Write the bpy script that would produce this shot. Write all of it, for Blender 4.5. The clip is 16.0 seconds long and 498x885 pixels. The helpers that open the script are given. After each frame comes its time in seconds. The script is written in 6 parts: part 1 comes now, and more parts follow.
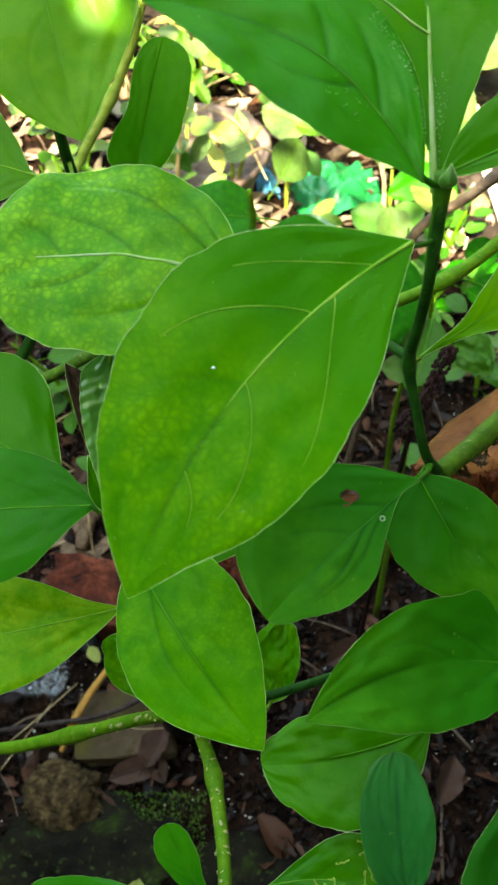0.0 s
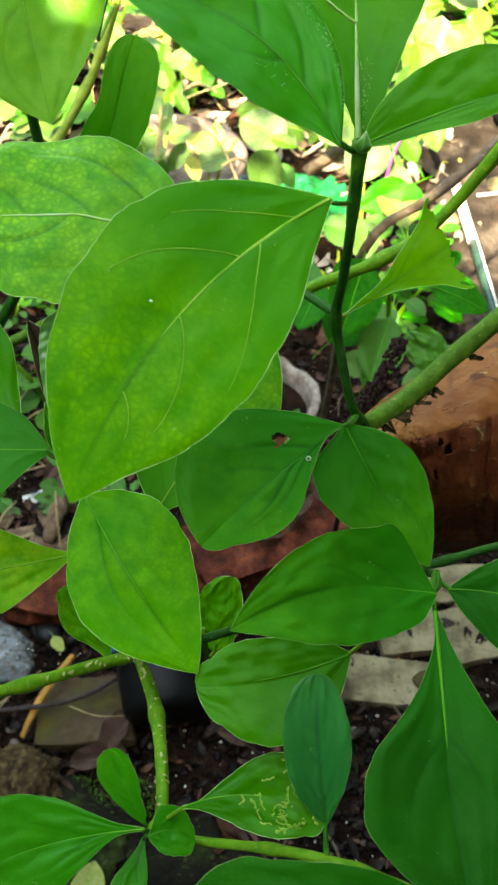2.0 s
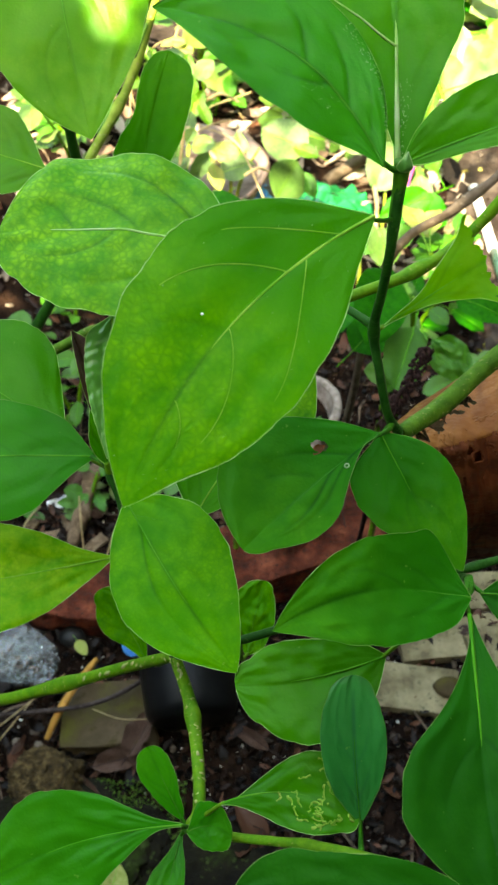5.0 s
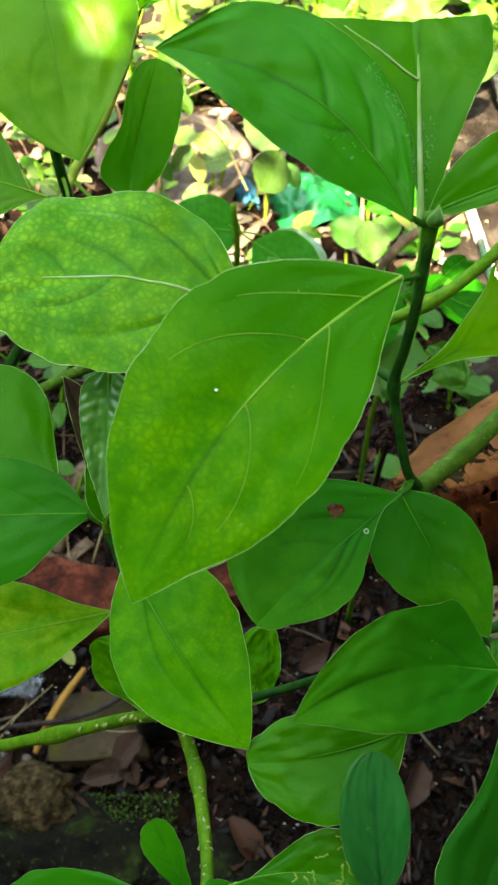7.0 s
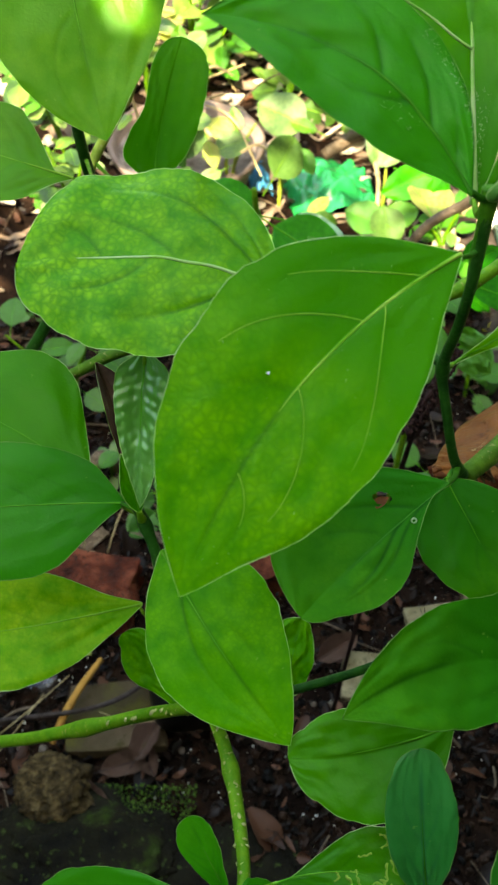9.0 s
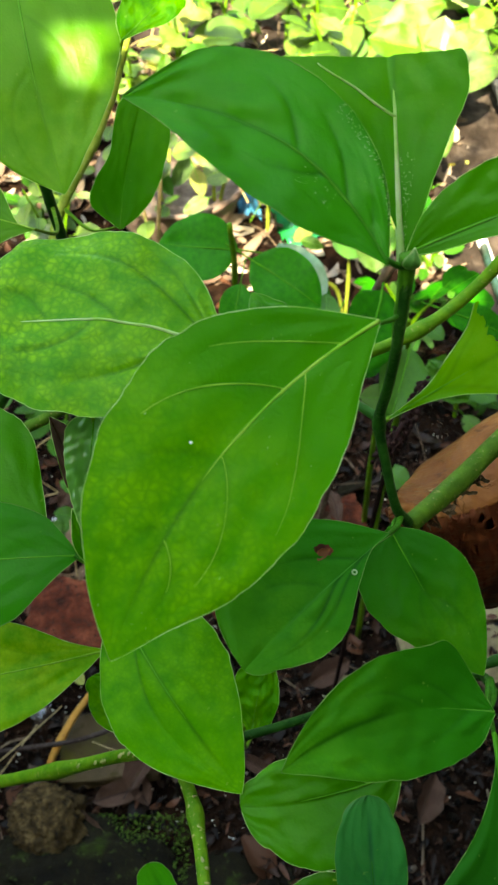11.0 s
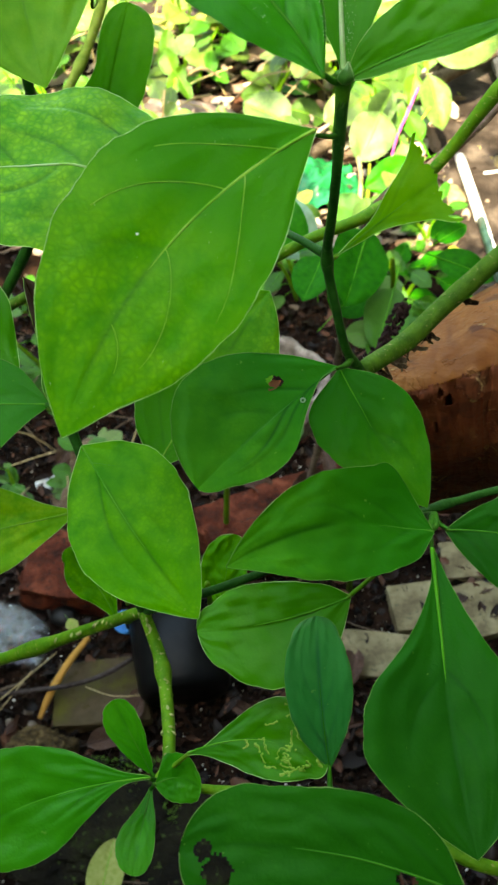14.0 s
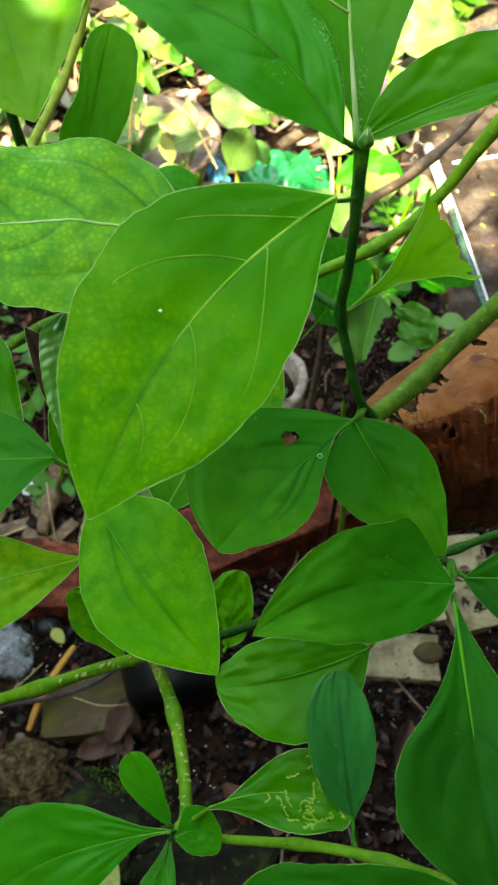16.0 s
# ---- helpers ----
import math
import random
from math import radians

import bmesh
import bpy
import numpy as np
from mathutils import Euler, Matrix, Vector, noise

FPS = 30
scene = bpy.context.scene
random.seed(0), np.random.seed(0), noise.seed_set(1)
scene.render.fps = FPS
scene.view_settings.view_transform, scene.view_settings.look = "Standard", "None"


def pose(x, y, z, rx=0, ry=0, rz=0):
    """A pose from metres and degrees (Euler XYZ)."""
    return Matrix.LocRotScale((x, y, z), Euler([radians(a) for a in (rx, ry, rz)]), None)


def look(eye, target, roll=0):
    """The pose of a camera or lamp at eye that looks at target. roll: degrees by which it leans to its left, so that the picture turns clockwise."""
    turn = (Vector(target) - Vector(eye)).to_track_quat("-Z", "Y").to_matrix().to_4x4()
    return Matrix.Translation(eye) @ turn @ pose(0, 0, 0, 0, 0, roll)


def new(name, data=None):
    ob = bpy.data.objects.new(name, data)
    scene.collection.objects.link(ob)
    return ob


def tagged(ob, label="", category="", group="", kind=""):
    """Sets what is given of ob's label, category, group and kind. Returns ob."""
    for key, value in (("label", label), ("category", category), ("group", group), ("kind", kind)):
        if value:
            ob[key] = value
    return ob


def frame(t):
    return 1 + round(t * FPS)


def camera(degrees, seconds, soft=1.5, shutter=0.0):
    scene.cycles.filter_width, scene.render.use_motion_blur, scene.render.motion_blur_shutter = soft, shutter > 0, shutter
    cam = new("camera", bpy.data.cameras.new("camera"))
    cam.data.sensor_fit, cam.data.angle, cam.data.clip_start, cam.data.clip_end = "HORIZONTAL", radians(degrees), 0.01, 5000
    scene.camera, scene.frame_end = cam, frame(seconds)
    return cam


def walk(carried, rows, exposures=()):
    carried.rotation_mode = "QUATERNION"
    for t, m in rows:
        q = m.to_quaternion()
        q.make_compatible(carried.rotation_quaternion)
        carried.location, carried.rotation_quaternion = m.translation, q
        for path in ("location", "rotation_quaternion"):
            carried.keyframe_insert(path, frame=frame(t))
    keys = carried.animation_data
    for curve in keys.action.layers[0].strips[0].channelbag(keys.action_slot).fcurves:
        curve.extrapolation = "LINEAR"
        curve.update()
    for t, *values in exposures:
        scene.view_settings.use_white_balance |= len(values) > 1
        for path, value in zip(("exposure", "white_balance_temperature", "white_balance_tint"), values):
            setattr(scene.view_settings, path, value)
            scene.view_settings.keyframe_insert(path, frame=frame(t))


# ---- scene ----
cam = camera(27.4, 16.0, soft=2.4)
cam.data.dof.use_dof, cam.data.dof.focus_distance, cam.data.dof.aperture_fstop = True, 0.42, 48.0
METRES, EYE, TILT, LEAN, TURN = 0.55, 1.2, -50.0, 0.0, 0.0
ROWS = [
    (0.0, 0.0, 0.0, 0.0, -0.0, 0.0, 0.0),
    (0.5, 0.0172, 0.0267, 0.0287, -0.21, -0.39, -0.11),
    (1.0, 0.0082, -0.0086, 0.0224, -0.76, 0.42, 1.12),
    (1.5, 0.0118, -0.0424, -0.0348, -1.55, 0.33, 0.04),
    (2.0, 0.0253, -0.0655, -0.0495, -1.33, 1.08, -1.46),
    (2.5, 0.0272, -0.0667, -0.05, 0.47, 1.17, -0.3),
    (3.0, 0.0033, -0.05, -0.0311, -0.27, 0.67, -1.39),
    (5.5, 0.0113, -0.0936, -0.0523, -0.66, 1.52, -1.83),
    (6.0, 0.0316, -0.0816, -0.0493, -1.5, 1.24, -1.29),
    (6.5, 0.0127, -0.0329, -0.0131, -1.59, -0.13, -0.48),
    (7.0, -0.0141, -0.0368, 0.0063, -1.61, 0.3, -1.05),
    (7.5, -0.0266, -0.0638, 0.0116, -2.31, 1.79, -1.33),
    (8.0, -0.0306, -0.0259, -0.0037, -2.7, -0.32, -1.13),
    (8.5, -0.0361, -0.0138, -0.0019, -1.6, -0.4, -1.08),
    (11.0, 0.0042, -0.0284, 0.0301, -0.9, 0.58, 0.26),
    (11.5, 0.028, -0.0531, 0.0003, -0.45, 0.91, 1.36),
    (12.0, 0.0375, -0.091, -0.0283, -0.6, 1.71, 1.42),
    (12.5, 0.0385, -0.0828, -0.0171, -2.17, 0.69, 3.04),
    (13.0, -0.0236, -0.0533, -0.0041, -2.56, 0.68, 3.71),
    (13.5, -0.0125, -0.0583, -0.0497, -2.26, 0.21, 2.04),
    (14.0, 0.0399, -0.0686, -0.0838, -0.42, 0.72, -0.16),
    (14.5, 0.0485, -0.0361, -0.0505, 0.08, -0.07, 0.36),
    (15.0, 0.0501, -0.0209, -0.0397, -1.15, -1.03, 0.96),
    (15.5, 0.0377, -0.0516, -0.0441, -1.21, -0.28, 1.83),
    (16.0, 0.0071, -0.0594, -0.0322, -2.27, -0.33, 1.41),
]
walk(cam, [(t, pose(0, 0, EYE, TILT, LEAN, TURN) @ pose(METRES * x, METRES * y, METRES * z, 90 + pitch, roll, yaw)) for t, x, y, z, yaw, pitch, roll in ROWS],
     exposures=[(0.0, 4.36, 9600, -3.0), (2.0, 4.52, 9600, -3.0), (6.5, 4.46, 9600, -3.0), (8.0, 4.2, 9600, -3.0), (8.5, 4.24, 9600, -3.0), (11.5, 4.22, 9600, -3.0), (14.0, 4.38, 9600, -3.0), (16.0, 4.42, 9600, -3.0)])

# ---- light: a high sun; an added unseen wall puts the shrub in open shade ----
SUN_FROM = Vector((-0.16, -0.64, 0.75)).normalized()
sky_world = bpy.data.worlds.new("sky")
scene.world = sky_world
sky_world.use_nodes = True
wn = sky_world.node_tree.nodes
sky = wn.new("ShaderNodeTexSky")
sky.sky_type, sky.sun_disc = "NISHITA", False
sky.sun_elevation = math.asin(SUN_FROM.z)
sky.sun_rotation = math.atan2(SUN_FROM.x, SUN_FROM.y)
wn["Background"].inputs["Strength"].default_value = 0.09
sky_world.node_tree.links.new(sky.outputs["Color"], wn["Background"].inputs["Color"])
sun = new("sun", bpy.data.lights.new("sun", "SUN"))
sun.data.energy, sun.data.angle, sun.data.color = 1.75, radians(0.53), (1.0, 0.97, 0.92)
sun.matrix_world = look(SUN_FROM * 6, (0, 0, 0))


# ---- materials ----
class Nodes:
    """A material's node tree with short calls."""

    def __init__(self, name, rough=0.5, spec=0.5, metal=0.0):
        self.mat = bpy.data.materials.new(name)
        self.mat.use_nodes = True
        self.tree = self.mat.node_tree
        self.bsdf = self.tree.nodes["Principled BSDF"]
        self.out = self.tree.nodes["Material Output"]
        self.bsdf.inputs["Roughness"].default_value = rough
        self.bsdf.inputs["Specular IOR Level"].default_value = spec
        self.bsdf.inputs["Metallic"].default_value = metal
        self.coord = self.tree.nodes.new("ShaderNodeTexCoord")

    def link(self, a, b):
        self.tree.links.new(a, b)

    def noise(self, scale, detail=4.0, rough=0.55, space="Object", distort=0.0):
        n = self.tree.nodes.new("ShaderNodeTexNoise")
        n.inputs["Scale"].default_value, n.inputs["Detail"].default_value = scale, detail
        n.inputs["Roughness"].default_value, n.inputs["Distortion"].default_value = rough, distort
        self.link(self.coord.outputs[space], n.inputs["Vector"])
        return n.outputs["Fac"]

    def cells(self, scale, bent=0.35):
        """The distance to the edge of an uneven net of cells."""
        w = self.tree.nodes.new("ShaderNodeTexNoise")
        w.inputs["Scale"].default_value, w.inputs["Detail"].default_value = scale * 0.8, 3
        self.link(self.coord.outputs["Object"], w.inputs["Vector"])
        k = self.tree.nodes.new("ShaderNodeVectorMath")
        k.operation, k.inputs["Scale"].default_value = "SCALE", 2.4 * bent / scale
        self.link(w.outputs["Color"], k.inputs[0])
        a = self.tree.nodes.new("ShaderNodeVectorMath")
        self.link(self.coord.outputs["Object"], a.inputs[0])
        self.link(k.outputs[0], a.inputs[1])
        n = self.tree.nodes.new("ShaderNodeTexVoronoi")
        n.feature = "DISTANCE_TO_EDGE"
        n.inputs["Scale"].default_value = scale
        self.link(a.outputs[0], n.inputs["Vector"])
        return n.outputs["Distance"]

    def ramp(self, fac, *stops):
        n = self.tree.nodes.new("ShaderNodeValToRGB")
        e = n.color_ramp.elements
        while len(e) < len(stops):
            e.new(0.5)
        for i, (p, c) in enumerate(stops):
            e[i].position, e[i].color = p, (*c, 1)
        self.link(fac, n.inputs["Fac"])
        return n.outputs["Color"]

    def mix(self, fac, a, b, mode="MIX"):
        n = self.tree.nodes.new("ShaderNodeMix")
        n.data_type, n.blend_type = "RGBA", mode
        for socket, v in ((n.inputs[0], fac), (n.inputs[6], a), (n.inputs[7], b)):
            if isinstance(v, bpy.types.NodeSocket):
                self.link(v, socket)
            elif isinstance(v, (int, float)):
                socket.default_value = v
            else:
                socket.default_value = (*v, 1)
        return n.outputs[2]

    def math(self, op, a, b=0.0):
        n = self.tree.nodes.new("ShaderNodeMath")
        n.operation = op
        for i, v in enumerate((a, b)):
            if isinstance(v, bpy.types.NodeSocket):
                self.link(v, n.inputs[i])
            else:
                n.inputs[i].default_value = v
        return n.outputs[0]

    def random(self):
        return self.tree.nodes.new("ShaderNodeObjectInfo").outputs["Random"]

    def island(self):
        return self.tree.nodes.new("ShaderNodeNewGeometry").outputs["Random Per Island"]

    def color(self, c):
        if isinstance(c, bpy.types.NodeSocket):
            self.link(c, self.bsdf.inputs["Base Color"])
        else:
            self.bsdf.inputs["Base Color"].default_value = (*c, 1)
        self.base = c

    def rough(self, fac, a, b):
        n = self.tree.nodes.new("ShaderNodeMapRange")
        n.inputs[3].default_value, n.inputs[4].default_value = a, b
        self.link(fac, n.inputs[0])
        self.link(n.outputs[0], self.bsdf.inputs["Roughness"])

    def bump(self, height, strength, distance):
        n = self.tree.nodes.new("ShaderNodeBump")
        n.inputs["Strength"].default_value, n.inputs["Distance"].default_value = strength, distance
        self.link(height, n.inputs["Height"])
        self.link(n.outputs[0], self.bsdf.inputs["Normal"])

    def thin(self, amount, tint=(1, 1, 1)):
        """Let light through, as a leaf does."""
        t = self.tree.nodes.new("ShaderNodeBsdfTranslucent")
        m = self.tree.nodes.new("ShaderNodeMixShader")
        m.inputs[0].default_value = amount
        self.link(self.mix(1.0, self.base, tint, "MULTIPLY"), t.inputs["Color"])
        self.link(self.bsdf.outputs[0], m.inputs[1])
        self.link(t.outputs[0], m.inputs[2])
        self.link(m.outputs[0], self.out.inputs["Surface"])


def leaf_material(name, dark, fresh, pale, mottle=0.5, rough=0.42, net=0.25, through_=0.3, wear=0.0, spec=0.11, fade=0.4, cell=430, even=False, relief=0.3, vary=None):
    m = Nodes(name, rough, spec)
    broad = m.ramp(m.noise(15, 2, 0.45), (0.30, dark), (0.70, fresh))
    zone = m.ramp(m.noise(24, 3, 0.5), (0.30, (0.3, 0.3, 0.3)), (0.60, (1, 1, 1)))
    blot = m.ramp(m.noise(125, 4, 0.55, distort=0.2), (0.33, (0.1, 0.1, 0.1)), (0.62, (1, 1, 1)))
    # leaf ends turn yellow first; on dark leaves fade also paints light on tips
    split = m.tree.nodes.new("ShaderNodeSeparateXYZ")
    m.link(m.coord.outputs["UV"], split.inputs[0])
    along = m.ramp(split.outputs[0], (0.32, (0.06, 0.06, 0.06)), (0.70, (1, 1, 1)))
    broad = m.mix(m.math("MULTIPLY", m.math("POWER", split.outputs[0], 2.0), fade), broad, pale)
    if not even:
        zone = m.math("MULTIPLY", zone, along)
    # the flesh pales in blotches, the finest veins stay green
    mesh_ = m.cells(cell, 0.4)
    c = m.mix(m.math("MULTIPLY", m.math("MULTIPLY", blot, zone), mottle), broad, pale)
    veins = m.ramp(mesh_, (0.0, (0.8, 0.8, 0.8)), (0.34, (0, 0, 0)))
    c = m.mix(m.math("MULTIPLY", m.math("MULTIPLY", veins, zone), net), c, dark)
    line = m.tree.nodes.new("ShaderNodeAttribute")
    line.attribute_name = "vein"
    c = m.mix(m.math("MINIMUM", line.outputs["Fac"], 0.85), c, (dark[0] * 0.55, dark[1] * 0.55, dark[2]))
    # tiny scars
    scar = m.ramp(m.noise(340, 2, 0.4), (0.755, (0, 0, 0)), (0.78, (1, 1, 1)))
    c = m.mix(m.math("MULTIPLY", scar, 0.2), c, (0.30, 0.44, 0.10))
    if wear:
        spot = m.ramp(m.noise(210, 2, 0.4), (0.70, (0, 0, 0)), (0.74, (1, 1, 1)))
        c = m.mix(m.math("MULTIPLY", spot, wear), c, (0.16, 0.10, 0.03))
    if vary:
        c = m.mix(0.62, c, m.ramp(m.random(), *vary))
    m.color(c)
    m.rough(m.noise(90, 3), rough - 0.08, rough + 0.14)
    height = m.math("ADD", m.math("MULTIPLY", mesh_, 0.5), m.math("ADD", m.math("MULTIPLY", m.noise(420, 3), 0.5), m.noise(120, 2)))
    m.bump(height, relief, 0.0008)
    m.thin(through_, (1.0, 1.0, 0.55))
    return m.mat


LEAF = leaf_material("leaf_green", (0.022, 0.195, 0.004), (0.044, 0.275, 0.005), (0.115, 0.38, 0.008), 0.95, 0.42, 0.4, 0.3, 0.0, 0.07, 0.10, 460, True)
LEAF_YELLOW = leaf_material("leaf_yellow_green", (0.021, 0.188, 0.005), (0.045, 0.280, 0.007), (0.165, 0.43, 0.012), 1.0, 0.40, 0.7, 0.32, 0.0, 0.10, 0.10, 370, False, 0.6)
LEAF_FRESH = leaf_material("leaf_fresh_green", (0.020, 0.18, 0.004), (0.038, 0.24, 0.005), (0.09, 0.32, 0.008), 0.35, 0.38, 0.2, 0.32, 0.0, 0.14, 0.12)
LEAF_NET = leaf_material("leaf_netted", (0.019, 0.178, 0.005), (0.052, 0.285, 0.007), (0.20, 0.46, 0.013), 1.0, 0.40, 0.75, 0.32, 0.0, 0.14, 0.10, 340, True, 0.8)
# lighter, yellower green that carries some of the sun on the back shrub
LEAF_LIT = leaf_material("leaf_sunlit_green", (0.050, 0.220, 0.006), (0.080, 0.275, 0.008), (0.16, 0.36, 0.024), 0.5, 0.40, 0.3, 0.30, 0.0, 0.14, 0.1)
LEAF_YELLOWED = leaf_material("leaf_yellowed", (0.070, 0.31, 0.007), (0.11, 0.39, 0.009), (0.33, 0.56, 0.024), 0.9, 0.42, 0.35, 0.4, 0.0, 0.08, 0.1, 380, True, 0.4)
LEAF_LIME = leaf_material("leaf_lime_green", (0.070, 0.28, 0.007), (0.11, 0.35, 0.009), (0.20, 0.42, 0.02), 0.4, 0.42, 0.1, 0.45, 0.0, 0.08, 0.1)
LEAF_MIST = leaf_material("leaf_misty_green", (0.10, 0.24, 0.11), (0.16, 0.32, 0.17), (0.26, 0.42, 0.26), 0.4, 0.3, 0.3, 0.25, 0.0, 0.7)
# these two greens are darkened for the shade among the lower leaves
LEAF_DARK = leaf_material("leaf_dark_green", (0.0055, 0.106, 0.0045), (0.013, 0.165, 0.0060), (0.065, 0.26, 0.009), 0.45, 0.42, 0.2, 0.25, 0.0, 0.045, 0.38, 460, False, 0.4)
LEAF_DEEP = leaf_material("leaf_shaded_green", (0.0045, 0.075, 0.0038), (0.009, 0.114, 0.005), (0.022, 0.15, 0.008), 0.25, 0.42, 0.3, 0.22, 0.0, 0.045, 0.0)
LEAF_GLOSS = leaf_material("leaf_glossy_green", (0.0085, 0.152, 0.0045), (0.019, 0.215, 0.0065), (0.05, 0.28, 0.010), 0.3, 0.32, 0.15, 0.25, 0.0, 0.11)
# base made brighter and bluer to imitate the sky's sheen
LEAF_TEAL = leaf_material("leaf_bluish_green", (0.011, 0.165, 0.026), (0.026, 0.225, 0.042), (0.05, 0.26, 0.06), 0.3, 0.30, 0.15, 0.2, 0.0, 0.35, 0.0, 430, False, 0.3)
LEAF_PALE = leaf_material("leaf_silvery_young", (0.050, 0.23, 0.022), (0.085, 0.30, 0.04), (0.17, 0.38, 0.10), 0.4, 0.28, 0.3, 0.25, 0.0, 0.7)
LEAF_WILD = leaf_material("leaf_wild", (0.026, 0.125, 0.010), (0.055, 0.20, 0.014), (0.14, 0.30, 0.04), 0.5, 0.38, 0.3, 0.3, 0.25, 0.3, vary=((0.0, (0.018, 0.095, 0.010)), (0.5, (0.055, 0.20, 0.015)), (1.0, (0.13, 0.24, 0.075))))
# pale, whitened greens: strong sunlight is put into this leaf colour
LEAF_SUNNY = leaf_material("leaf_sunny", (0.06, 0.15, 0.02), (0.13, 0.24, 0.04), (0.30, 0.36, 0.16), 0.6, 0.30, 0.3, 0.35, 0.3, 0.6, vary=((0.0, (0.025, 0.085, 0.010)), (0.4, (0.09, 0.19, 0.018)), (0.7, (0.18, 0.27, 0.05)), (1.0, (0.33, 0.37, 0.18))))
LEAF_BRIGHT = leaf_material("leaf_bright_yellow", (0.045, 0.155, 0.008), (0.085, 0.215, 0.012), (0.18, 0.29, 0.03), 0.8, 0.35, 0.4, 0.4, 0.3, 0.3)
# green whitened to imitate leaves in full sun
LEAF_SUN_PALED = leaf_material("leaf_sun_paled_green", (0.065, 0.145, 0.026), (0.125, 0.22, 0.05), (0.30, 0.37, 0.15), 0.9, 0.35, 0.45, 0.35, 0.3, 0.4)
# dulled green with the shade of neighbouring leaves in its colour
LEAF_OLIVE = leaf_material("leaf_shaded_olive", (0.035, 0.085, 0.014), (0.06, 0.12, 0.022), (0.11, 0.17, 0.05), 0.5, 0.45, 0.3, 0.2, 0.2, 0.2)
LEAF_OLD = leaf_material("leaf_fading", (0.26, 0.31, 0.06), (0.40, 0.40, 0.12), (0.5, 0.45, 0.2), 0.6, 0.55, 0.3, 0.3, 0.9)


def vein_material(name, a, b):
    m = Nodes(name, 0.5, 0.15)
    m.color(m.ramp(m.noise(60, 3), (0.35, a), (0.65, b)))
    m.thin(0.2)
    return m.mat


def bark_material(name, a, b, c, scale=160, rough=0.6, depth=0.001):
    m = Nodes(name, rough, 0.08)
    base = m.ramp(m.noise(scale, 4), (0.35, a), (0.65, b))
    scar = m.ramp(m.noise(scale * 2.6, 3), (0.62, (0, 0, 0)), (0.72, (1, 1, 1)))
    m.color(m.mix(scar, base, c))
    m.bump(m.noise(scale * 4, 4), 0.5, depth)
    return m.mat


MINER = vein_material("miner_trail", (0.16, 0.34, 0.03), (0.30, 0.42, 0.06))
VEIN = vein_material("pale_vein", (0.12, 0.36, 0.015), (0.28, 0.49, 0.06))
VEIN_WHITE = vein_material("whitish_vein", (0.20, 0.42, 0.06), (0.42, 0.54, 0.26))
SCURF = vein_material("white_scurf", (0.14, 0.34, 0.07), (0.34, 0.48, 0.24))
VEIN_DARK = vein_material("green_vein", (0.02, 0.16, 0.008), (0.05, 0.22, 0.012))
VEIN_MID = vein_material("soft_vein", (0.04, 0.25, 0.008), (0.10, 0.33, 0.02))
SIDE_DARK = vein_material("side_vein_dark", (0.012, 0.13, 0.004), (0.03, 0.19, 0.007))
SIDE_MID = vein_material("side_vein", (0.035, 0.22, 0.005), (0.07, 0.29, 0.010))
RIM = vein_material("leaf_margin", (0.20, 0.42, 0.06), (0.46, 0.62, 0.26))
RIM_DARK = vein_material("leaf_margin_dark", (0.03, 0.17, 0.010), (0.20, 0.34, 0.08))
STEM_DARK = bark_material("stem_dark_green", (0.008, 0.048, 0.006), (0.018, 0.085, 0.010), (0.05, 0.12, 0.03), 130, 0.45)
PETIOLE_DARK = bark_material("petiole_green", (0.012, 0.09, 0.006), (0.030, 0.15, 0.008), (0.10, 0.20, 0.03), 200, 0.5)
STEM_NODE = bark_material("stem_joint_green", (0.025, 0.12, 0.007), (0.055, 0.18, 0.011), (0.16, 0.26, 0.06), 200, 0.5)
STEM_GREEN = bark_material("stem_green", (0.06, 0.18, 0.008), (0.115, 0.245, 0.012), (0.26, 0.26, 0.07), 170, 0.5)
STEM_OLIVE = bark_material("stem_olive_bark", (0.036, 0.095, 0.007), (0.072, 0.150, 0.012), (0.22, 0.20, 0.07), 190, 0.6)
TWIG_BROWN = bark_material("twig_brown", (0.085, 0.056, 0.036), (0.16, 0.115, 0.08), (0.27, 0.21, 0.155), 90, 0.8)
TWIG_DARK = bark_material("twig_dark", (0.03, 0.02, 0.018), (0.06, 0.045, 0.04), (0.12, 0.09, 0.07), 120, 0.8)
STEM_YELLOW = bark_material("stem_yellowish", (0.20, 0.27, 0.03), (0.34, 0.39, 0.06), (0.34, 0.32, 0.12), 120, 0.6)
WART = bark_material("corky_wart", (0.26, 0.27, 0.08), (0.46, 0.44, 0.20), (0.6, 0.56, 0.36), 300, 0.8)
ROOT_TAN = bark_material("root_tan", (0.10, 0.062, 0.037), (0.20, 0.135, 0.085), (0.32, 0.24, 0.16), 110, 0.8, 0.003)
STRAW = bark_material("straw", (0.30, 0.21, 0.10), (0.42, 0.32, 0.17), (0.5, 0.42, 0.26), 120, 0.7)
ORANGE_STALK = bark_material("orange_stalk", (0.33, 0.15, 0.03), (0.45, 0.22, 0.05), (0.30, 0.14, 0.05), 90, 0.6)
BRACT = bark_material("withered_bract", (0.010, 0.0045, 0.004), (0.030, 0.013, 0.011), (0.10, 0.05, 0.04), 300, 0.7)
BUD_SCALE = bark_material("dry_bud_scale", (0.03, 0.014, 0.009), (0.10, 0.05, 0.028), (0.28, 0.19, 0.11), 260, 0.8)


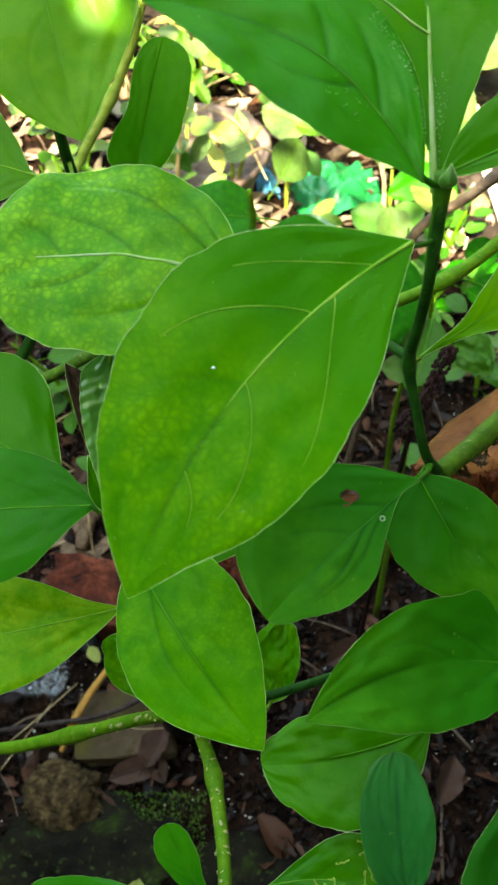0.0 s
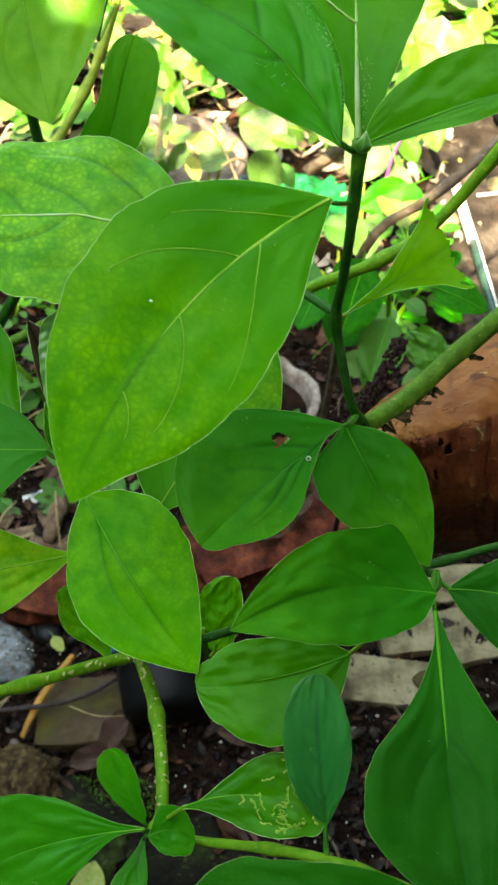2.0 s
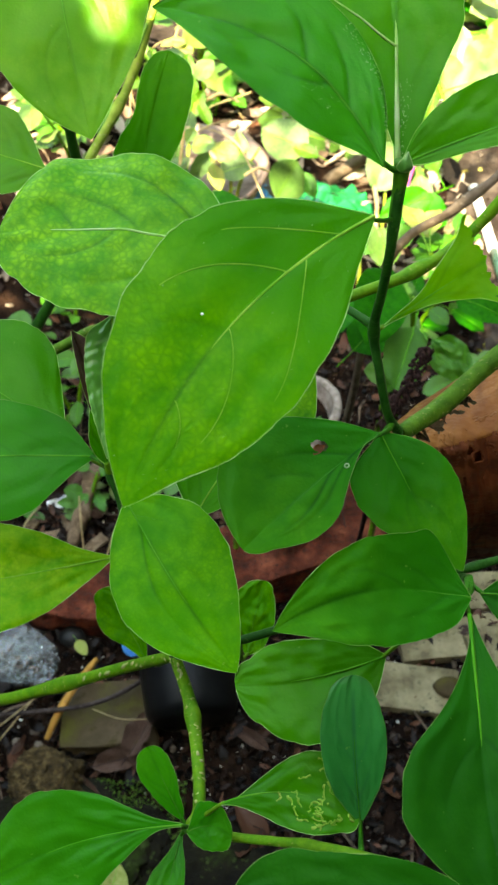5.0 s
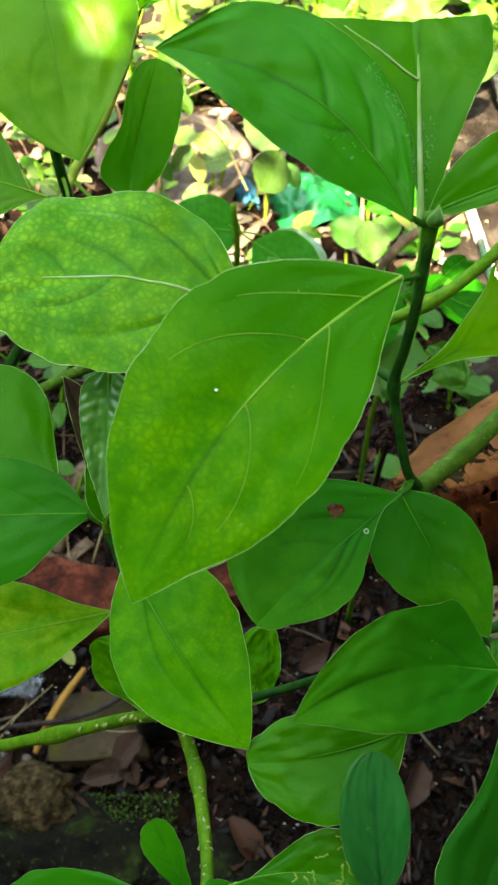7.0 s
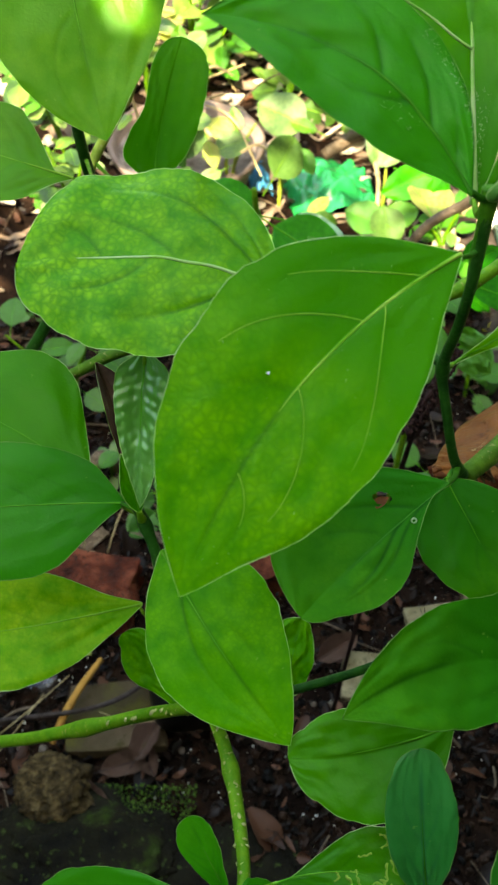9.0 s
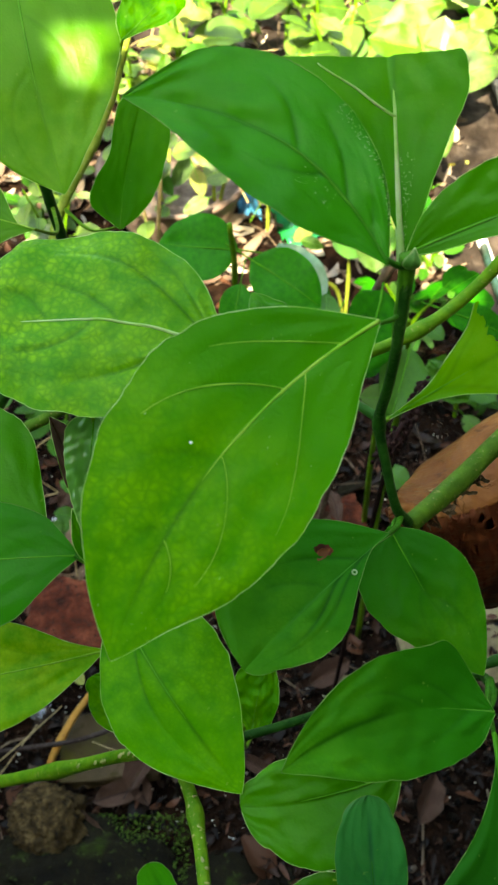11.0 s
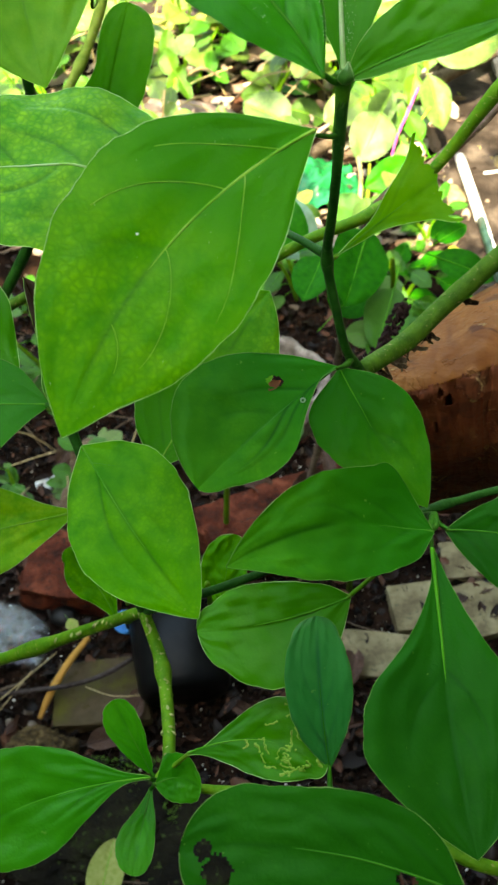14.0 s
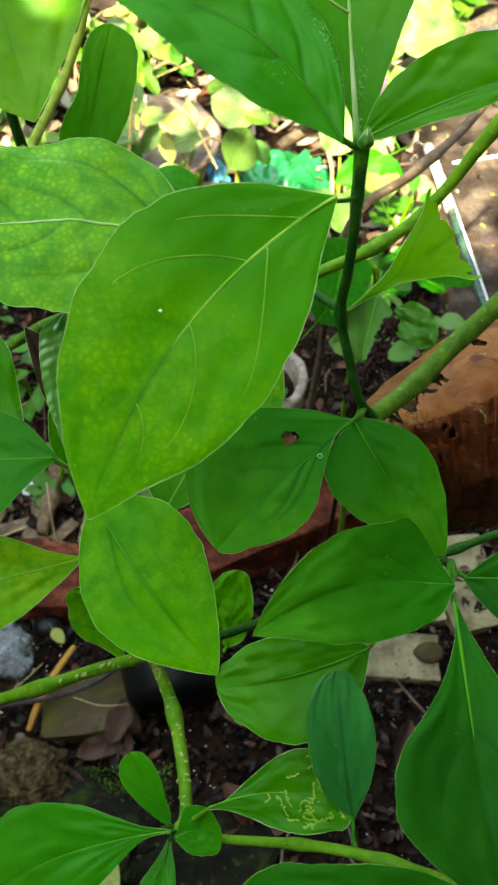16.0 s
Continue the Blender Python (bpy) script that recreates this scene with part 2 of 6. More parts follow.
def surface(name, stops, scale, rough=0.8, spec=0.15, bump=0.5, depth=0.004, fine=9.0, per_island=0.0, speck=None):
    m = Nodes(name, rough, spec)
    c = m.ramp(m.noise(scale, 6, 0.62), *stops)
    if per_island:
        c = m.mix(per_island, c, m.ramp(m.island(), *stops))
    if speck:
        mask = m.ramp(m.noise(scale * 5, 4), (0.60, (0, 0, 0)), (0.68, (1, 1, 1)))
        c = m.mix(mask, c, speck)
    m.color(c)
    m.rough(m.noise(scale * 2, 3), max(rough - 0.2, 0.05), min(rough + 0.12, 1))
    m.bump(m.math("ADD", m.noise(scale * 2.2, 5), m.math("MULTIPLY", m.noise(scale * fine, 4), 0.5)), bump, depth)
    return m.mat


# soil, litter and clods carry the shade under the shrub in their dark colours
SOIL = surface("soil_in_shade", ((0.3, (0.003, 0.0018, 0.0014)), (0.5, (0.011, 0.006, 0.0042)), (0.78, (0.045, 0.022, 0.013))), 22, 0.95, 0.02, 0.8, 0.01)
# lighter than the soil because sunlight is put into its tone
PATH_EARTH = surface("path_earth", ((0.3, (0.010, 0.006, 0.004)), (0.5, (0.032, 0.022, 0.017)), (0.75, (0.13, 0.098, 0.08))), 16, 0.85, 0.14, 0.8, 0.012)
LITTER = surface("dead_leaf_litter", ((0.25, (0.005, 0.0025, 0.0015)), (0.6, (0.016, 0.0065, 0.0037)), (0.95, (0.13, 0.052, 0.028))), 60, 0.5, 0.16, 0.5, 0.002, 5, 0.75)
PEBBLE = surface("pebbles", ((0.25, (0.012, 0.008, 0.006)), (0.6, (0.04, 0.027, 0.02)), (0.95, (0.22, 0.17, 0.13))), 50, 0.8, 0.14, 0.4, 0.002, 5, 0.7)
# dry litter, lightened further to hold the sunlight behind the shrub
LITTER_PALE = surface("sunlit_pale_litter", ((0.25, (0.10, 0.06, 0.04)), (0.6, (0.26, 0.19, 0.14)), (0.95, (0.48, 0.41, 0.34))), 60, 0.6, 0.12, 0.5, 0.002, 5, 0.75)
LITTER_YELLOW = surface("yellow_leaflets", ((0.25, (0.16, 0.14, 0.02)), (0.6, (0.30, 0.27, 0.04)), (0.95, (0.46, 0.40, 0.12))), 60, 0.6, 0.12, 0.5, 0.002, 5, 0.75)
BROWN_LEAF = surface("curled_brown_leaf", ((0.3, (0.035, 0.017, 0.011)), (0.55, (0.10, 0.052, 0.036)), (0.8, (0.22, 0.13, 0.095))), 70, 0.6, 0.15, 0.6, 0.002, 5)
MOSS = surface("moss", ((0.3, (0.02, 0.05, 0.006)), (0.7, (0.08, 0.14, 0.02))), 90, 0.8, 0.1, 0.5, 0.001, 5, 0.6)
# bowl soil made pale to imitate glaring sun on it
PALE_SOIL = surface("sun_paled_soil", ((0.3, (0.06, 0.04, 0.03)), (0.5, (0.17, 0.125, 0.10)), (0.72, (0.34, 0.27, 0.23))), 30, 0.85, 0.1, 0.8, 0.008)
# white-toned grains that imitate wet glints
GLINT_GRAIN = surface("pale_glints", ((0.3, (0.35, 0.32, 0.28)), (0.7, (0.72, 0.68, 0.60))), 60, 0.35, 0.6, 0.3, 0.001, 4, 0.5)
BRICK = surface("worn_red_brick", ((0.32, (0.022, 0.005, 0.003)), (0.5, (0.090, 0.018, 0.008)), (0.72, (0.24, 0.065, 0.032))), 34, 0.7, 0.12, 1.0, 0.008, 7, 0, (0.030, 0.014, 0.009))
TILE_MOSS = surface("mossy_tile", ((0.34, (0.070, 0.062, 0.010)), (0.48, (0.055, 0.038, 0.018)), (0.70, (0.095, 0.062, 0.036))), 14, 0.65, 0.05, 0.7, 0.004, 7, 0, (0.05, 0.036, 0.012))
CRUST = surface("crumbling_rock", ((0.36, (0.014, 0.008, 0.003)), (0.5, (0.060, 0.036, 0.013)), (0.66, (0.15, 0.098, 0.040))), 70, 0.9, 0.14, 1.0, 0.008, 4)
SLAB = surface("pale_stone", ((0.3, (0.06, 0.042, 0.02)), (0.5, (0.19, 0.15, 0.08)), (0.75, (0.33, 0.27, 0.155))), 30, 0.85, 0.14, 0.6, 0.003, 9, 0, (0.10, 0.09, 0.05))
CONCRETE = surface("mossy_concrete", ((0.35, (0.004, 0.003, 0.002)), (0.58, (0.012, 0.010, 0.005)), (0.70, (0.022, 0.036, 0.006))), 22, 0.9, 0.08, 0.9, 0.006, 8, 0, (0.035, 0.05, 0.012))
ROCK_GREY = surface("grey_rock", ((0.3, (0.035, 0.035, 0.035)), (0.6, (0.10, 0.10, 0.10)), (0.8, (0.22, 0.22, 0.22))), 14, 0.8, 0.14, 0.8, 0.008, 6)
POTTERY = surface("weathered_grey_pot", ((0.32, (0.05, 0.036, 0.026)), (0.5, (0.21, 0.16, 0.13)), (0.7, (0.40, 0.33, 0.28))), 40, 0.85, 0.2, 0.6, 0.002, 8, 0, (0.15, 0.15, 0.09))
BASIN = surface("pale_pink_basin", ((0.3, (0.11, 0.065, 0.05)), (0.55, (0.22, 0.15, 0.12)), (0.8, (0.34, 0.26, 0.22))), 12, 0.6, 0.4, 0.2, 0.002, 9)
BLACK = surface("black_plastic", ((0.3, (0.003, 0.003, 0.003)), (0.6, (0.007, 0.007, 0.007)), (0.9, (0.016, 0.014, 0.012))), 40, 0.42, 0.12, 0.1, 0.001, 8)
BLACK_STONE = surface("black_stone", ((0.3, (0.006, 0.006, 0.006)), (0.7, (0.016, 0.015, 0.014))), 60, 0.5, 0.2, 0.4, 0.001)
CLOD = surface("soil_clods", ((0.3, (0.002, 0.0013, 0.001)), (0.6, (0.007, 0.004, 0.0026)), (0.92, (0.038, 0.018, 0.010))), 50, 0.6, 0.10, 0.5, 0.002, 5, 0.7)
NUT = surface("shiny_dark_husk", ((0.3, (0.02, 0.012, 0.012)), (0.7, (0.06, 0.03, 0.03))), 60, 0.22, 0.6, 0.2, 0.001)
WHITE_PAINT = surface("white_paint", ((0.3, (0.6, 0.6, 0.58)), (0.7, (0.82, 0.82, 0.80))), 40, 0.4, 0.5, 0.2, 0.001)
GREEN_PAINT = surface("dark_green_paint", ((0.3, (0.01, 0.03, 0.022)), (0.7, (0.03, 0.07, 0.05))), 60, 0.35, 0.5, 0.2, 0.001)
PLASTER = surface("wall_plaster", ((0.3, (0.05, 0.048, 0.036)), (0.7, (0.12, 0.11, 0.085))), 3, 0.9, 0.2, 0.3, 0.004, 12)
BLUE = surface("blue_plastic", ((0.3, (0.02, 0.16, 0.42)), (0.7, (0.03, 0.22, 0.52))), 60, 0.35, 0.5, 0.1, 0.0005)
SKY_BLUE = surface("sky_blue_plastic", ((0.3, (0.05, 0.32, 0.60)), (0.7, (0.08, 0.42, 0.70))), 40, 0.4, 0.5, 0.2, 0.001)
GREEN_FILM = surface("glossy_green_plastic", ((0.3, (0.003, 0.17, 0.04)), (0.7, (0.006, 0.30, 0.08))), 20, 0.1, 0.7, 0.5, 0.006, 3)
MAGENTA = surface("magenta_stalk", ((0.3, (0.45, 0.03, 0.20)), (0.7, (0.62, 0.10, 0.34))), 80, 0.5, 0.4, 0.2, 0.001)


def dead_leaf_material(name, low, mid, high):
    m = Nodes(name, 0.5, 0.06)
    c = m.ramp(m.noise(20, 5, 0.6, distort=0.8), (0.3, low), (0.5, mid), (0.72, high))
    streak = m.ramp(m.noise(60, 3, 0.5, distort=0.5), (0.62, (0, 0, 0)), (0.72, (1, 1, 1)))
    c = m.mix(m.math("MULTIPLY", streak, 0.35), c, (0.36, 0.17, 0.07))
    blot = m.ramp(m.noise(34, 4, 0.6, distort=1.0), (0.57, (0, 0, 0)), (0.64, (1, 1, 1)))
    c = m.mix(m.math("MULTIPLY", blot, 0.7), c, (0.045, 0.011, 0.006))
    # torn skin with pale edges
    torn = m.noise(42, 4, 0.6, "Object", 0.3)
    edge = m.ramp(torn, (0.575, (0, 0, 0)), (0.60, (1, 1, 1)), (0.625, (0, 0, 0)))
    c = m.mix(m.math("MULTIPLY", m.math("MULTIPLY", edge, blot), 0.8), c, (0.50, 0.32, 0.14))
    m.color(c)
    m.rough(m.noise(60, 3), 0.3, 0.65)
    m.bump(m.math("ADD", m.noise(70, 3), m.math("ADD", m.noise(24, 2, 0.5), m.ramp(torn, (0.59, (0, 0, 0)), (0.61, (0.8, 0.8, 0.8))))), 0.5, 0.006)
    m.thin(0.03, (1, 0.6, 0.35))
    return m.mat


def glass_material():
    """Thin clear plastic; pale crease lines are drawn in as its highlights."""
    m = Nodes("crushed_clear_plastic", 0.12, 0.8)
    m.color((0.62, 0.66, 0.66))
    m.bump(m.math("ADD", m.noise(55, 3, 0.6, "Object", 1.0), m.math("MULTIPLY", m.cells(70), 1.2)), 0.9, 0.006)
    crease = m.ramp(m.cells(75), (0.0, (0.34, 0.34, 0.34)), (0.10, (0.035, 0.035, 0.035)))
    clear = m.tree.nodes.new("ShaderNodeBsdfTransparent")
    both = m.tree.nodes.new("ShaderNodeMixShader")
    m.link(crease, both.inputs[0])
    m.link(clear.outputs[0], both.inputs[1])
    m.link(m.bsdf.outputs[0], both.inputs[2])
    m.link(both.outputs[0], m.out.inputs["Surface"])
    return m.mat


DEAD_LEAF = dead_leaf_material("dead_leaf_red_brown", (0.030, 0.008, 0.005), (0.13, 0.032, 0.012), (0.26, 0.085, 0.030))
DEAD_TAN = dead_leaf_material("dead_leaf_tan", (0.09, 0.024, 0.008), (0.19, 0.062, 0.016), (0.31, 0.125, 0.036))
GLASS = glass_material()


# ---- mesh helpers ----
def thing(name, at, label, category, group="", kind=""):
    ob = new(name)
    ob.location = at
    ob.empty_display_size = 0.02
    return tagged(ob, label, category, group, kind)


def part(name, bm, material, parent=None, label="", smooth=True):
    """Links a bmesh as one mesh object, under a thing where one is given."""
    me = bpy.data.meshes.new(name)
    bm.to_mesh(me)
    bm.free()
    for m in material if isinstance(material, (list, tuple)) else (material,):
        me.materials.append(m)
    if smooth:
        me.polygons.foreach_set("use_smooth", [True] * len(me.polygons))
    ob = new(name, me)
    if parent:
        ob.parent = parent
        up = parent
        at = Vector()
        while up:
            at += up.location
            up = up.parent
        ob.location = -at
    return tagged(ob, label) if label else ob


def spline(points, steps):
    """A smooth curve through points, each with any number of values."""
    p = np.array(points, float)
    p = np.vstack([2 * p[0] - p[1], p, 2 * p[-1] - p[-2]])
    out = []
    for i in range(1, len(p) - 2):
        for k in range(steps):
            u = k / steps
            out.append(0.5 * (2 * p[i] + (p[i + 1] - p[i - 1]) * u + (2 * p[i - 1] - 5 * p[i] + 4 * p[i + 1] - p[i + 2]) * u * u
                              + (3 * p[i] - p[i - 1] - 3 * p[i + 1] + p[i + 2]) * u ** 3))
    out.append(p[-2])
    return np.array(out)


def tube(bm, points, steps=6, sides=8, wobble=0.0, knots=(), mat=0):
    """A tapered tube along points (x, y, z, radius), closed at both ends. knots: places along it, from 0 to 1, that swell."""
    path = spline(points, steps)
    n = len(path)
    side = None
    rings = []
    for i, (x, y, z, r) in enumerate(path):
        here = Vector((x, y, z))
        ahead = Vector(path[min(i + 1, n - 1)][:3]) - Vector(path[max(i - 1, 0)][:3])
        ahead.normalize()
        if side is None:
            side = ahead.orthogonal()
        side = (side - ahead * side.dot(ahead)).normalized()
        up = ahead.cross(side)
        u = i / (n - 1)
        r = max(r, 1e-5) * (1 + sum(0.35 * math.exp(-((u - k) * n * 0.5) ** 2) for k in knots))
        ring = []
        for k in range(sides):
            a = 2 * math.pi * k / sides
            rr = r * (1 + wobble * noise.noise(here * 60 + Vector((math.cos(a), math.sin(a), 0))))
            ring.append(bm.verts.new(here + (side * math.cos(a) + up * math.sin(a)) * rr))
        rings.append(ring)
    for a, b in zip(rings, rings[1:]):
        for k in range(sides):
            bm.faces.new((a[k], a[(k + 1) % sides], b[(k + 1) % sides], b[k])).material_index = mat
    bm.faces.new(rings[0][::-1]).material_index = mat
    bm.faces.new(rings[-1]).material_index = mat
    return bm


def stem(name, points, material, parent, wobble=0.08, knots=(), label="", sides=12, steps=10):
    return part(name, tube(bmesh.new(), points, steps, sides, wobble, knots), material, parent, label)


STATIONS = (0.0, 0.12, 0.30, 0.50, 0.70, 0.88, 1.0)


class Blade:
    """The surface of a leaf: s runs from base to tip, v from -1 to 1 across. Widths in millimetres at STATIONS, seen from its upper face."""

    def __init__(self, base, tip, normal, bend, left, right, arch=4.0, fold=0.08, pucker=0.5, droop=0.0, seed=0, stalk=0.6, wave=0.0, groove=0.12, origins=(0.07, 0.22, 0.40), ink=0.3, reach=0.86, blunt=0.0, net=None, crease=(0.6, 0.95, 0.35), pleat=0.0):
        self.base, tip = Vector(base), Vector(tip)
        self.length = (tip - self.base).length
        self.ax = (tip - self.base).normalized()
        nn = Vector(normal)
        self.n = (nn - self.ax * nn.dot(self.ax)).normalized()
        self.sd = self.n.cross(self.ax)
        self.bend, self.arch, self.fold = bend / 1000, arch / 1000, fold
        self.pucker, self.droop, self.seed, self.wave = pucker / 600, droop / 1000, seed, wave / 1000
        end = 0.0
        self.left = [w / 1000 for w in (stalk, *left, end)]
        self.right = [w / 1000 for w in (stalk, *right, end)]
        self.widest = max(self.left + self.right)
        self.groove, self.blunt = groove / 1000, blunt
        self.crease, self.pleat = crease, pleat / 1000
        # side veins: (where it leaves the midrib, where it ends, how far out, how dark and sunk, how much of it stands out pale)
        if net is None:
            net = []
            for k, o in enumerate(origins):
                for sign in (1, -1):
                    s0 = o + 0.02 * sign + 0.02 * noise.noise(Vector((k * 1.7, sign * 2, seed)))
                    net.append((s0, s0 + 0.50 * (1 - 0.35 * s0), sign * reach, ink, 0))
        self.net = net

    def width(self, s, table):
        i = max(k for k in range(6) if STATIONS[k] <= s) if s < 1 else 5
        x0, x1 = STATIONS[i], STATIONS[i + 1]
        slope = []
        for k in (i, i + 1):
            a, b = max(k - 1, 0), min(k + 1, 6)
            slope.append((table[b] - table[a]) / (STATIONS[b] - STATIONS[a]))
        if i == 5:
            slope[1] = min(slope[1], -1.2 * table[5] / (x1 - x0))
        h, u = x1 - x0, (s - x0) / (x1 - x0)
        w = ((2 * u ** 3 - 3 * u * u + 1) * table[i] + (u ** 3 - 2 * u * u + u) * h * slope[0]
             + (3 * u * u - 2 * u ** 3) * table[i + 1] + (u ** 3 - u * u) * h * slope[1])
        if i == 5 and self.blunt:
            w += self.blunt * (table[5] * math.sqrt(max(0.0, 1 - u * u)) - w)
        return max(w, 0.00012)

    def line(self, vein, u):
        """A side vein: where it runs, from the midrib at u = 0 to its end at 1."""
        s0, s1, out = vein[:3]
        return s0 + (s1 - s0) * u ** 1.25, out * (1 - (1 - u) ** 1.7)

    def sunk(self, s, v, wide=0.0014):
        """How deep a vein lies here: 0 away from all. wide: its half width in metres."""
        best = 0.0
        w = self.width(s, self.left if v > 0 else self.right)
        for k, (s0, s1, out, ink, _) in enumerate(self.net):
            a = v / out
            if not 0 < a < 1:
                continue
            u = 1 - (1 - a) ** (1 / 1.7)
            slope = (s1 - s0) * 1.25 * u ** 0.25 / (abs(out) * 1.7 * max(1 - u, 0.05) ** 0.7) * self.length / max(w, 1e-5)
            d = (s - self.line((s0, s1, out), u)[0]) * self.length / math.sqrt(1 + slope * slope) / wide
            if abs(d) < 3:
                vary = 0.8 + 0.5 * noise.noise(Vector((k * 3.1 + s * 4, self.seed * 2.3, math.copysign(2, v))))
                best = max(best, ink * math.exp(-d * d) * vary * (1 - a ** 4) * min(1.0, 0.4 + a * 3))
        return max(best, 0.0)

    def furrow(self, s, v, wide=0.0011):
        """The part of the midrib that lies in a dark furrow."""
        a, b, ink = self.crease
        if not a < s < b:
            return 0.0
        w = self.width(s, self.left if v > 0 else self.right)
        return ink * math.exp(-(v * w / wide) ** 2) * min(1.0, (s - a) * 12, (b - s) * 6)

    def at(self, s, v, lift=0.0):
        w = self.width(s, self.left) if v > 0 else self.width(s, self.right)
        k = 4 * s * (1 - s)
        p = self.base + self.ax * (self.length * s) + self.sd * (self.bend * k + w * v)
        up = self.arch * k - self.droop * s * s + abs(v) * w * self.fold * 2 - self.fold * w - 0.18 * w * v * v * 0.5
        rise = self.pucker * min(1.0, w / (0.55 * self.widest)) ** 1.5
        # swelling between the side veins
        up -= (self.groove + rise * 0.6) * 1.6 * self.sunk(s, v)
        up += rise * 2.2 * noise.noise(Vector((s * 3.1 + self.seed, v * 1.7, self.seed * 1.3)))
        up += rise * 1.0 * noise.noise(Vector((s * 9 + self.seed, v * 4, 5)))
        up += self.wave * v * v * math.sin(s * 17 + self.seed + 2 * v)
        if self.pleat:
            up += self.pleat * math.sin(s * 88 - 7 * abs(v) + 2 * noise.noise(Vector((s * 9, v * 2, 1)))) * min(1.0, abs(v) * 4) * min(1.0, 5 * s, 6 * (1 - s))
        return p + self.n * (up + lift)

    def edge(self, s, v):
        """The unevenness of the margin."""
        q = Vector((s * 11, math.copysign(3, v), self.seed))
        return 0.028 * noise.noise(q) + 0.012 * noise.noise(q * 3.7)

    def mesh(self, ns=100, nv=44, holes=(), cut=1.0, jag=1.0):
        bm = bmesh.new()
        uv = bm.loops.layers.uv.new("UVMap")
        vein = bm.verts.layers.float.new("vein")
        grid = []
        for i in range(ns + 1):
            row = []
            for j in range(nv + 1):
                v = -1 + 2 * j / nv
                v = math.copysign(abs(v) ** 0.85, v)
                stop = cut if cut >= 1 else cut + jag * (0.09 * noise.noise(Vector((v * 3.3, self.seed, 2))) + 0.05 * noise.noise(Vector((v * 11, self.seed, 5))))
                s = i / ns
                s = stop * (0.5 - 0.5 * math.cos(math.pi * s)) * 0.6 + stop * s * 0.4
                ragged = 1 + abs(v) ** 6 * self.edge(s, v)
                q = bm.verts.new(self.at(s, v * ragged))
                q[vein] = min(1.0, self.sunk(s, v, 0.0007) + self.furrow(s, v, 0.0008))
                row.append((q, s, v))
            grid.append(row)
        for a, b in zip(grid, grid[1:]):
            for j in range(nv):
                s, v = (a[j][1] + b[j][1]) / 2, (a[j][2] + a[j + 1][2]) / 2
                if any(((s - hs) / hr) ** 2 + ((v - hv) / hw) ** 2 < 1 + 0.5 * noise.noise(Vector((s * 60, v * 30, 0))) for hs, hv, hr, hw in holes):
                    continue
                f = bm.faces.new((a[j][0], a[j + 1][0], b[j + 1][0], b[j][0]))
                for loop, c in zip(f.loops, (a[j], a[j + 1], b[j + 1], b[j])):
                    loop[uv].uv = (c[1], c[2] * 0.5 + 0.5)
        bm.normal_update()
        # the thickened, paler margin
        for sign in (1, -1):
            edge = [self.at(i / 90 * min(cut, 1.0) * 0.999, sign * (1 + self.edge(i / 90 * cut, sign)), 0.0) for i in range(91)]
            tube(bm, [(*p, 0.00009 + 0.00017 * abs(noise.noise(p * 90))) for p in edge], 1, 4, mat=1)
        return bm

    def veins(self, thick=0.55, top=0.75):
        """The raised part of the midrib, which sinks into the blade towards top, and those side veins that stand out."""
        bm = bmesh.new()
        r = thick / 1000
        tube(bm, [(*self.at(top * i / 30, 0, r * (0.1 - 1.2 * (i / 30) ** 5)), r * (1 - 0.72 * i / 30)) for i in range(31)], 2, 8)
        for vein in self.net:
            if vein[4] <= 0:
                continue
            pts = []
            for i in range(37):
                u = vein[4] * i / 36
                rr = r * 0.36 * (1 - 0.5 * i / 36)
                sink = self.groove + self.pucker * 0.6
                pts.append((*self.at(*self.line(vein, u), rr * (0.35 - 0.9 * (i / 36) ** 6) + 0.1 * sink), rr))
            tube(bm, pts, 1, 6, mat=1)
        return bm


def leaf(parent, base, tip, normal, bend, left, right, mat=LEAF, label="", stalk_to=None, stalk_mat=STEM_GREEN, stalk_r=1.1, holes=(), cut=1.0, jag=1.0, thick=0.45, top=0.75, rib=None, name="leaf", **shape):
    b = Blade(base, tip, normal, bend, left, right, **shape)
    vein = rib if rib else VEIN_DARK if mat in (LEAF_DARK, LEAF_DEEP, LEAF_TEAL, LEAF_GLOSS) else VEIN_MID if mat in (LEAF, LEAF_FRESH) else VEIN
    fine = (170, 116) if shape.get("net") else (100, 44)
    rim = RIM_DARK if mat in (LEAF_DARK, LEAF_DEEP, LEAF_TEAL, LEAF_GLOSS) else RIM
    ob = part(name, b.mesh(*fine, holes=holes, cut=cut, jag=jag), (mat, rim), parent, label)
    side = {LEAF_DARK: SIDE_DARK, LEAF_DEEP: SIDE_DARK, LEAF_GLOSS: SIDE_DARK, LEAF_TEAL: SIDE_DARK, LEAF: SIDE_MID, LEAF_FRESH: SIDE_MID}.get(mat, VEIN_MID if mat != LEAF_YELLOW else vein)
    if rib is VEIN_WHITE:
        side = VEIN_WHITE
    part("midrib", b.veins(thick, min(top, cut)), (vein, side), ob)
    if stalk_to:
        s, e = b.at(0.02, 0), Vector(stalk_to)
        m = (s + e) / 2 - b.ax * (s - e).length * 0.08 + Vector((0, 0, -0.1 * (s - e).length))
        r = stalk_r / 1000
        part("petiole", tube(bmesh.new(), [(*e, r * 1.25), (*m, r), (*s, r * 0.75)], 6, 8), PETIOLE_DARK if mat in (LEAF_DARK, LEAF_DEEP, LEAF_TEAL, LEAF_GLOSS) else stalk_mat, ob)
    return b, ob


